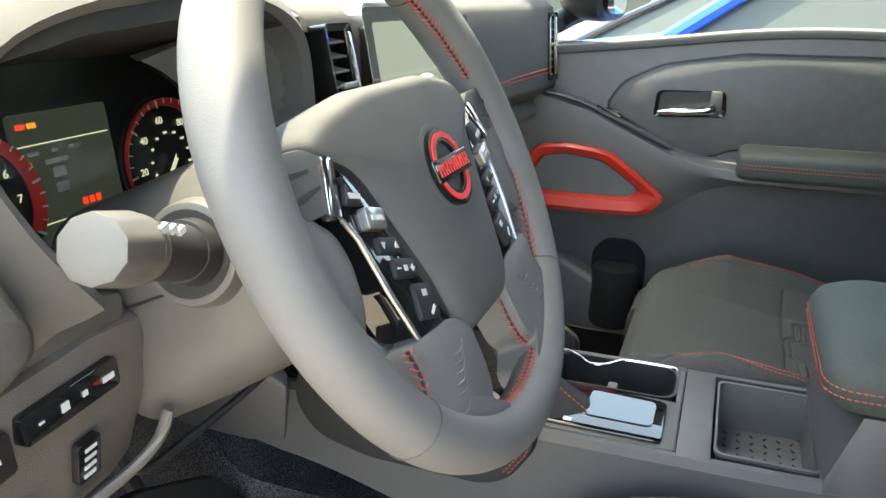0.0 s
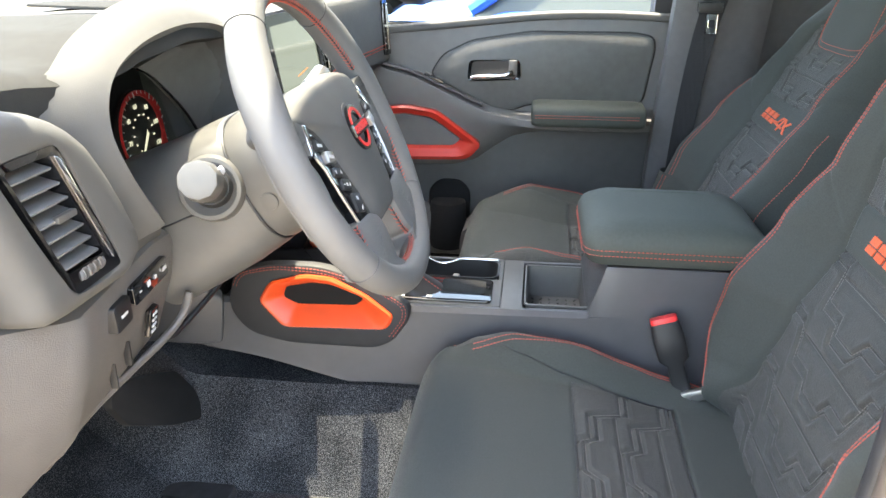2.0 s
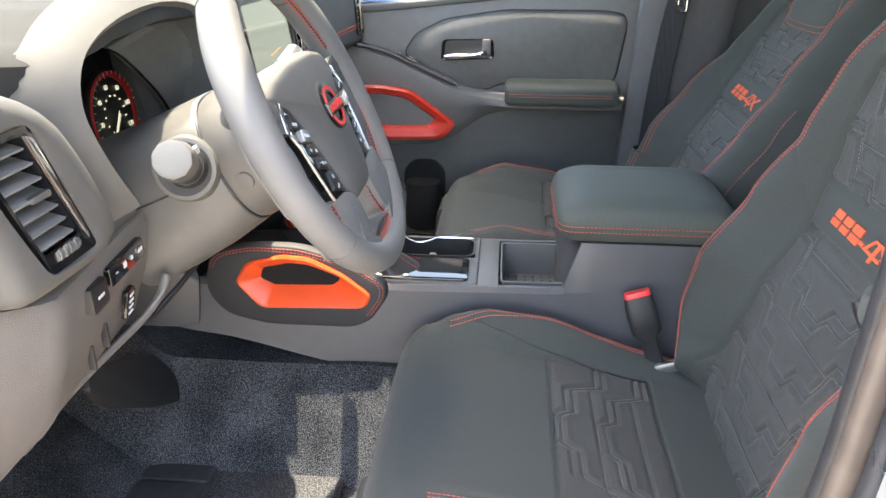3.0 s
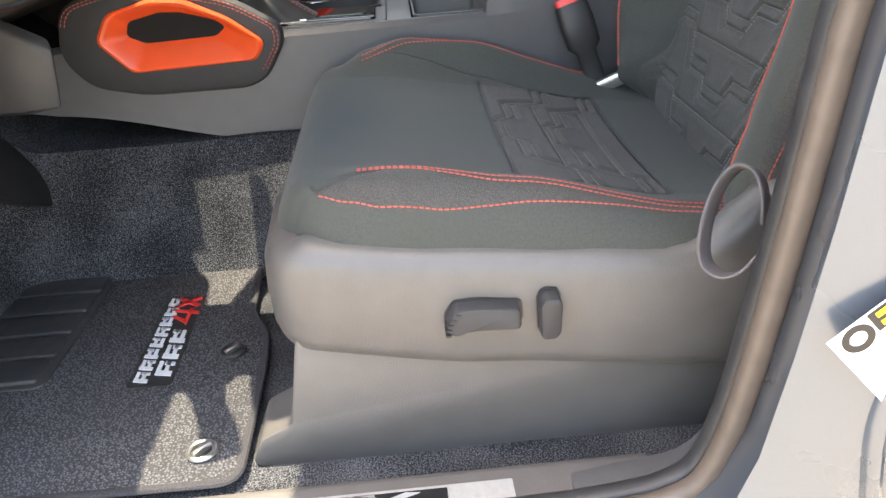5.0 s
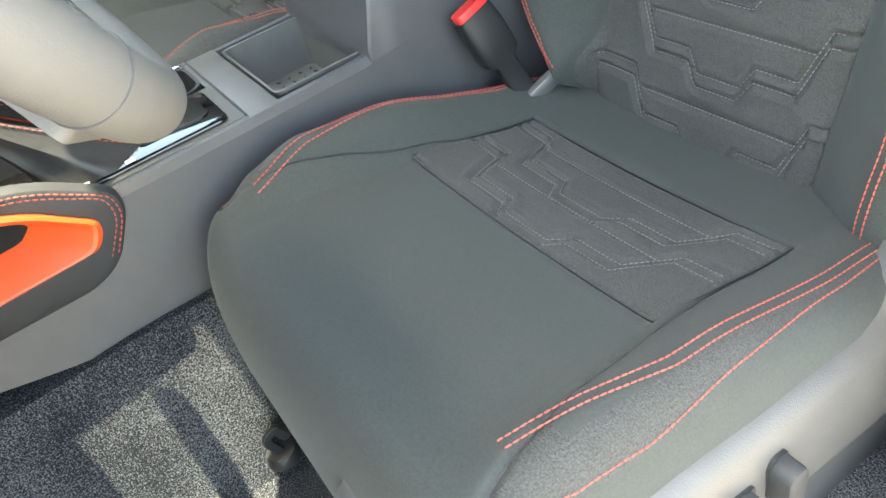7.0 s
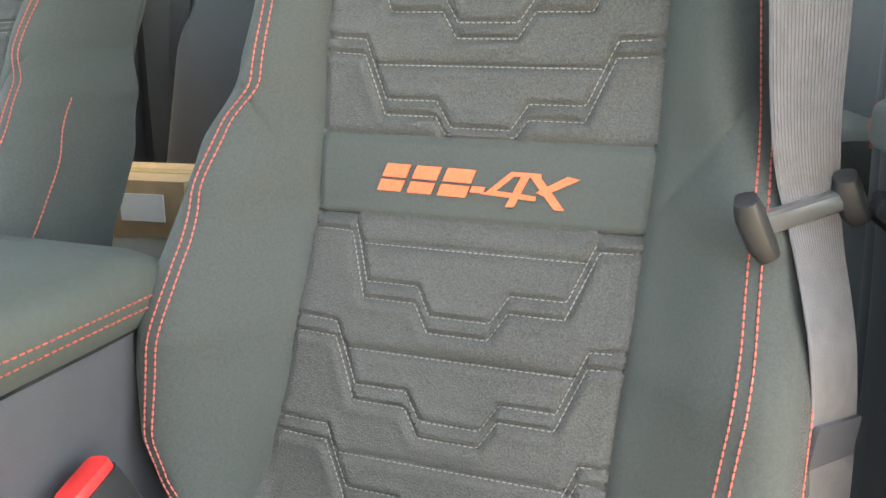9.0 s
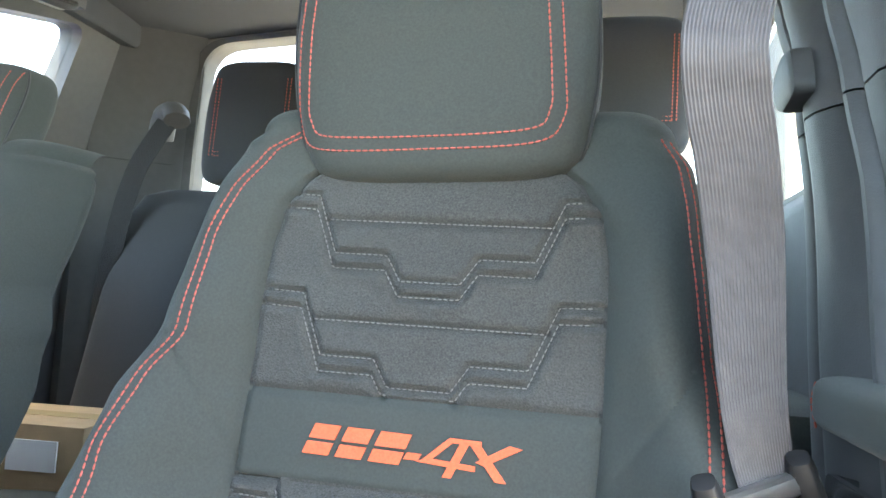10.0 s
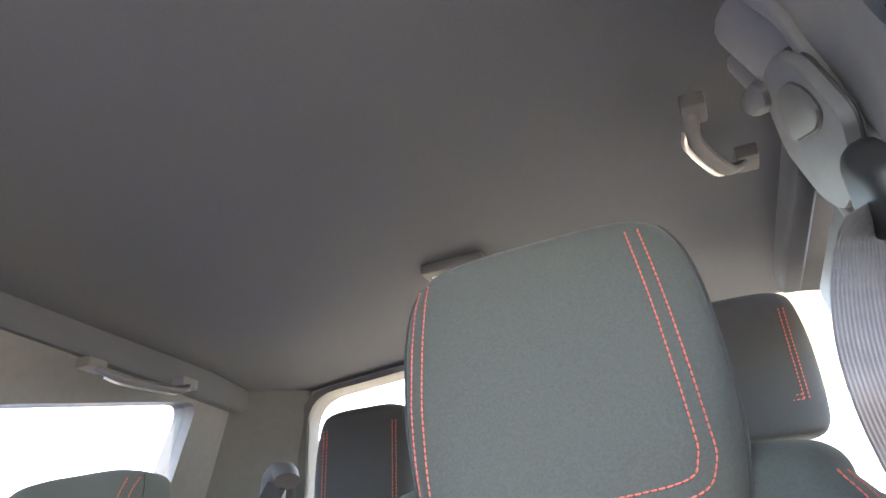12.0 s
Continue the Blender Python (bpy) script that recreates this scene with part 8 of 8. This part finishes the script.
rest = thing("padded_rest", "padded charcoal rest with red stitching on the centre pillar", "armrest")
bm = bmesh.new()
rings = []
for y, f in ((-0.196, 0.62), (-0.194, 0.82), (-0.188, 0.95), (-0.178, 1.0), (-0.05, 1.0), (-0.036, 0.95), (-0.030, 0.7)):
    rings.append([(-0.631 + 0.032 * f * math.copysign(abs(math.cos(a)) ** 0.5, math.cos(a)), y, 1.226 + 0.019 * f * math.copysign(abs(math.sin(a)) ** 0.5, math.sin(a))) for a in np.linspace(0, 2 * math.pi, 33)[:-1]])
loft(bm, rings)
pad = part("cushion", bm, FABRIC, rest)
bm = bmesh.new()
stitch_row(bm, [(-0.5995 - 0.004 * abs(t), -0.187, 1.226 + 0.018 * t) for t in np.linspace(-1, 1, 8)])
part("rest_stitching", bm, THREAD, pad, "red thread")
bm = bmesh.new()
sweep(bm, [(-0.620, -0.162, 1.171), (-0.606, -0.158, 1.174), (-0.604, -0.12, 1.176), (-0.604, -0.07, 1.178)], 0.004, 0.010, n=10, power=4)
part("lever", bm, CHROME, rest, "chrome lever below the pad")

# ---- rear bench ----
def rear_seat(cx, w, label, up=0.0):
    s = thing("rear_seat", label, "car seat", "rear seats")
    bm = bmesh.new()
    rings = []
    for z, hw, y, d in ((0.95, w, -0.98, 0.12), (1.00, w, -0.985, 0.13), (1.25, w, -1.05, 0.11), (1.42, w * 0.97, -1.10, 0.09), (1.47, w * 0.9, -1.115, 0.07), (1.485, w * 0.75, -1.12, 0.05)):
        rings.append([(cx + hw * math.copysign(abs(math.cos(a)) ** 0.35, math.cos(a)), y + d * 0.5 * math.copysign(abs(math.sin(a)) ** 0.6, math.sin(a)), z) for a in np.linspace(0, 2 * math.pi, 41)[:-1]])
    loft(bm, rings)
    part("backrest", bm, SHADEDFABRIC, s)
    bm = bmesh.new()
    rings = []
    for y, f in ((-0.95, 0.9), (-0.9, 1.0), (-0.6, 1.0), (-0.52, 0.95), (-0.49, 0.7)):
        rings.append([(cx + w * f * math.copysign(abs(math.cos(a)) ** 0.4, math.cos(a)), y, 0.84 + 0.085 * f * math.copysign(abs(math.sin(a)) ** 0.5, math.sin(a)) + 0.03 * (y + 0.9)) for a in np.linspace(0, 2 * math.pi, 41)[:-1]])
    loft(bm, rings)
    part("cushion", bm, FABRIC, s)
    bm = bmesh.new()
    box(bm, (cx, -0.72, 0.71), (w * 1.8, 0.36, 0.14))
    part("base", bm, DARK, s, bevel=0.01)
    bm = bmesh.new()
    rings = []
    H = [(1.475, 0.75, 0.7), (1.485, 0.9, 0.9), (1.52, 0.98, 1), (1.62, 1.0, 1), (1.69, 0.94, 0.95), (1.725, 0.84, 0.85), (1.737, 0.6, 0.6)]
    for q in smooth_path(H, 20):
        rings.append([(cx + 0.113 * q[1] * math.copysign(abs(math.cos(a)) ** 0.45, math.cos(a)), -1.045 - 0.08 * (q[0] - 1.5) + 0.045 * q[2] * math.copysign(abs(math.sin(a)) ** 0.6, math.sin(a)), q[0] + up) for a in np.linspace(0, 2 * math.pi, 41)[:-1]])
    loft(bm, rings)
    h = part("headrest", bm, SHADEDFABRIC, s, "headrest with red stitching, its fabric darkened for shade")
    bm = bmesh.new()
    for sx in (-1, 1):
        for d in (0.074, 0.082):
            stitch_row(bm, [(cx + sx * d, -1.045 - 0.08 * (z - 1.5) + 0.0435, z + up) for z in np.linspace(1.53, 1.70, 8)], length=0.005, gap=0.002, radius=0.0012)
    for z in (1.53, 1.538):
        stitch_row(bm, [(cx + x, -1.045 - 0.08 * (z - 1.5) + 0.0435, z + up) for x in np.linspace(-0.074, 0.074, 6)], length=0.005, gap=0.002, radius=0.0012)
    part("headrest_stitching", bm, THREAD, h, "red thread")
    for sx in (-1, 1):
        bm = bmesh.new()
        cyl(bm, (cx + sx * 0.05, -1.08, 1.46), (cx + sx * 0.05, -1.07, 1.54 + up), 0.006, n=10)
        part("headrest_post", bm, SATIN, s)
    return s


rear_seat(0.262, 0.32, "fabric rear seat with upright headrest, its back darkened for shade", 0.015)
rear_seat(-0.490, 0.20, "fabric rear seat with its headrest raised, its back darkened for shade", 0.097)
bx = thing("cardboard_box", "brown cardboard box with a white label on the rear seat", "box")
bm = bmesh.new()
box(bm, (0.50, -0.80, 0.980), (0.26, 0.20, 0.11), Matrix.Rotation(radians(8), 3, "Z"))
part("carton", bm, CARD, bx, bevel=0.003)
bm = bmesh.new()
box(bm, (0.440, -0.7055, 0.985), (0.085, 0.004, 0.05), Matrix.Rotation(radians(8), 3, "Z"))
part("box_label", bm, WHITE, bx, "white printed label")
bm = bmesh.new()
box(bm, (0.50, -0.80, 1.0355), (0.262, 0.045, 0.002), Matrix.Rotation(radians(8), 3, "Z"))
part("tape", bm, mat("packing_tape", (0.5, 0.38, 0.22), 0.25), bx)

# ---- outside ----
def hood_shell():
    h = thing("truck_bonnet", "silver painted bonnet beyond the windscreen", "bonnet")
    bm = bmesh.new()
    rings = []
    for y, w, z in ((1.34, 0.80, 1.28), (1.6, 0.82, 1.27), (2.1, 0.82, 1.22), (2.45, 0.78, 1.12), (2.55, 0.72, 0.95)):
        rings.append([(w * t, y, z + 0.05 * (1 - abs(t) ** 3) - (0.10 if abs(t) > 0.98 else 0)) for t in np.linspace(-1, 1, 21)] + [(w * t, y, z - 0.3) for t in (1, 0, -1)])
    loft(bm, rings)
    part("bonnet_panel", bm, PAINT, h)
hood_shell()
bm = bmesh.new()
loft(bm, [[(-0.735, y, 0.50), (-0.76, y, 0.70), (-0.765, y, 1.0), (-0.74, y, 1.32), (-0.70, y, 1.33), (-0.69, y, 0.50)] for y in (-1.3, -0.33)])
tagged(part("body_side", bm, PAINT, bevel=0.01), "silver painted rear door skin", "body", kind="structure")
bm = bmesh.new()
sweep(bm, smooth_path([(-0.70, -1.25, 1.75), (-0.69, -0.6, 1.86), (-0.69, 0.0, 1.865), (-0.70, 0.45, 1.84), (-0.76, 0.95, 1.56), (-0.80, 1.25, 1.32)], 24), 0.035, 0.04, n=12, up=(1, 0, 0))
tagged(part("body_rail", bm, PAINT), "silver painted roof side rail", "body", kind="structure")
bm = bmesh.new()
loft(bm, [[(x, y, roof_z(max(-0.6, min(0.64, x)), max(-1.2, min(0.5, y))) + 0.055) for x in np.linspace(-0.74, 0.650, 15)] for y in np.linspace(-1.27, 0.54, 12)], closed=False, cap=False)
tagged(part("body_roof", bm, PAINT), "silver painted roof skin", "body", kind="structure")


def parked_car(x, y, paint, label, name, yaw=0, tall=1.0):
    """A parked saloon, its flank along y at x, nose towards +y."""
    c = thing(name, label, "car")
    rot = Matrix.Translation((x, y, 0)) @ Matrix.Rotation(radians(yaw), 4, "Z") @ Matrix.Diagonal((1, 1, tall, 1))
    def ring(yy, hw, zb, zs, zt, hwt):
        pts = [(-hw, zb), (-hw - 0.02, zb + 0.15), (-hw - 0.02, zs - 0.1), (-hw + 0.03, zs), (-hwt, zt), (hwt, zt), (hw - 0.03, zs), (hw + 0.02, zs - 0.1), (hw + 0.02, zb + 0.15), (hw, zb)]
        return [rot @ Vector((p, yy, q)) for p, q in pts]
    bm = bmesh.new()
    loft(bm, [ring(-2.2, 0.75, 0.35, 0.8, 0.82, 0.6), ring(-2.1, 0.85, 0.25, 0.95, 0.98, 0.7), ring(-1.2, 0.9, 0.25, 1.0, 1.03, 0.75), ring(0.8, 0.9, 0.25, 0.98, 1.0, 0.75), ring(1.7, 0.88, 0.25, 0.88, 0.92, 0.7), ring(2.15, 0.75, 0.3, 0.7, 0.74, 0.55)])
    part("car_body", bm, paint, c, bevel=0.02)
    bm = bmesh.new()
    cab = [(-1.75, 1.03, 0.72), (-1.0, 1.46, 0.60), (0.0, 1.48, 0.60), (0.95, 1.0, 0.74)]
    loft(bm, [[rot @ Vector((-0.84, yy, 0.97)), rot @ Vector((-hw, yy, zt)), rot @ Vector((hw, yy, zt)), rot @ Vector((0.84, yy, 0.97))] for yy, zt, hw in cab])
    part("glasshouse", bm, DARKGLASS, c, "dark reflecting windows")
    bm = bmesh.new()
    loft(bm, [[rot @ Vector((-0.61, yy, z)), rot @ Vector((0.61, yy, z)), rot @ Vector((0.61, yy, z + 0.03)), rot @ Vector((-0.61, yy, z + 0.03))] for yy, z in ((-1.05, 1.45), (-0.5, 1.485), (0.05, 1.475))])
    for sx in (-1, 1):
        sweep(bm, [rot @ Vector((sx * 0.60, 0.0, 1.48)), rot @ Vector((sx * 0.68, 0.5, 1.25)), rot @ Vector((sx * 0.76, 0.97, 1.0))], 0.03, 0.03, n=8)
        sweep(bm, [rot @ Vector((sx * 0.60, -1.0, 1.46)), rot @ Vector((sx * 0.68, -1.45, 1.22)), rot @ Vector((sx * 0.74, -1.78, 1.02))], 0.03, 0.03, n=8)
    part("roof", bm, paint, c)
    for sx in (-1, 1):
        for yy in (-1.35, 1.35):
            bm = bmesh.new()
            cyl(bm, rot @ Vector((sx * 0.72, yy, 0.32)), rot @ Vector((sx * 0.93, yy, 0.32)), 0.32 * tall, n=28)
            wh = part("wheel", bm, RUBBER, c, bevel=0.02)
            bm = bmesh.new()
            cyl(bm, rot @ Vector((sx * 0.90, yy, 0.32)), rot @ Vector((sx * 0.94, yy, 0.32)), 0.20, n=24)
            part("wheel_rim", bm, SATIN, wh, bevel=0.01)
    return c


parked_car(2.80, -0.45, BLUE, "tall blue parked car beside the truck", "parked_car", 0, 1.27)
parked_car(5.6, 0.6, mat("black_paint", (0.02, 0.02, 0.022), 0.2, coat=1.0), "black parked car further off", "parked_car", 0)
parked_car(1.8, 9.0, mat("white_paint", (0.75, 0.75, 0.75), 0.3, coat=1.0), "white parked car ahead", "parked_car", 80)

# canopy behind and building beyond
cn = thing("canopy", "pale beige steel canopy over the car lot", "canopy")
bm = bmesh.new()
box(bm, (-4.6, -9.0, 4.4), (8.0, 9.0, 0.25))
part("canopy_roof", bm, CANOPY, cn, bevel=0.02)
for x in (-7.5, -4.6, -1.6):
    for y in (-5.4, -12):
        bm = bmesh.new()
        box(bm, (x, y, 2.15), (0.16, 0.16, 4.3))
        part("canopy_post", bm, WHITE, cn, bevel=0.01)
bm = bmesh.new()
box(bm, (-4.6, -5.4, 3.9), (8.0, 0.12, 0.25))
part("canopy_beam", bm, WHITE, cn, bevel=0.01)
bl = thing("building", "long pale low building with a flat roof", "building")
bm = bmesh.new()
box(bm, (24, -6, 2.4), (8, 50, 4.8))
part("wall", bm, mat("pale_render", (0.6, 0.56, 0.5), 0.8, vary=0.05, noise_scale=2), bl)
bm = bmesh.new()
box(bm, (24, -6, 4.9), (8.6, 50.6, 0.3))
part("roof", bm, CANOPY, bl, bevel=0.05)
for i in range(8):
    bm = bmesh.new()
    box(bm, (19.98, -26 + i * 6, 1.9), (0.06, 3.0, 2.0))
    part("window", bm, DARKGLASS, bl)
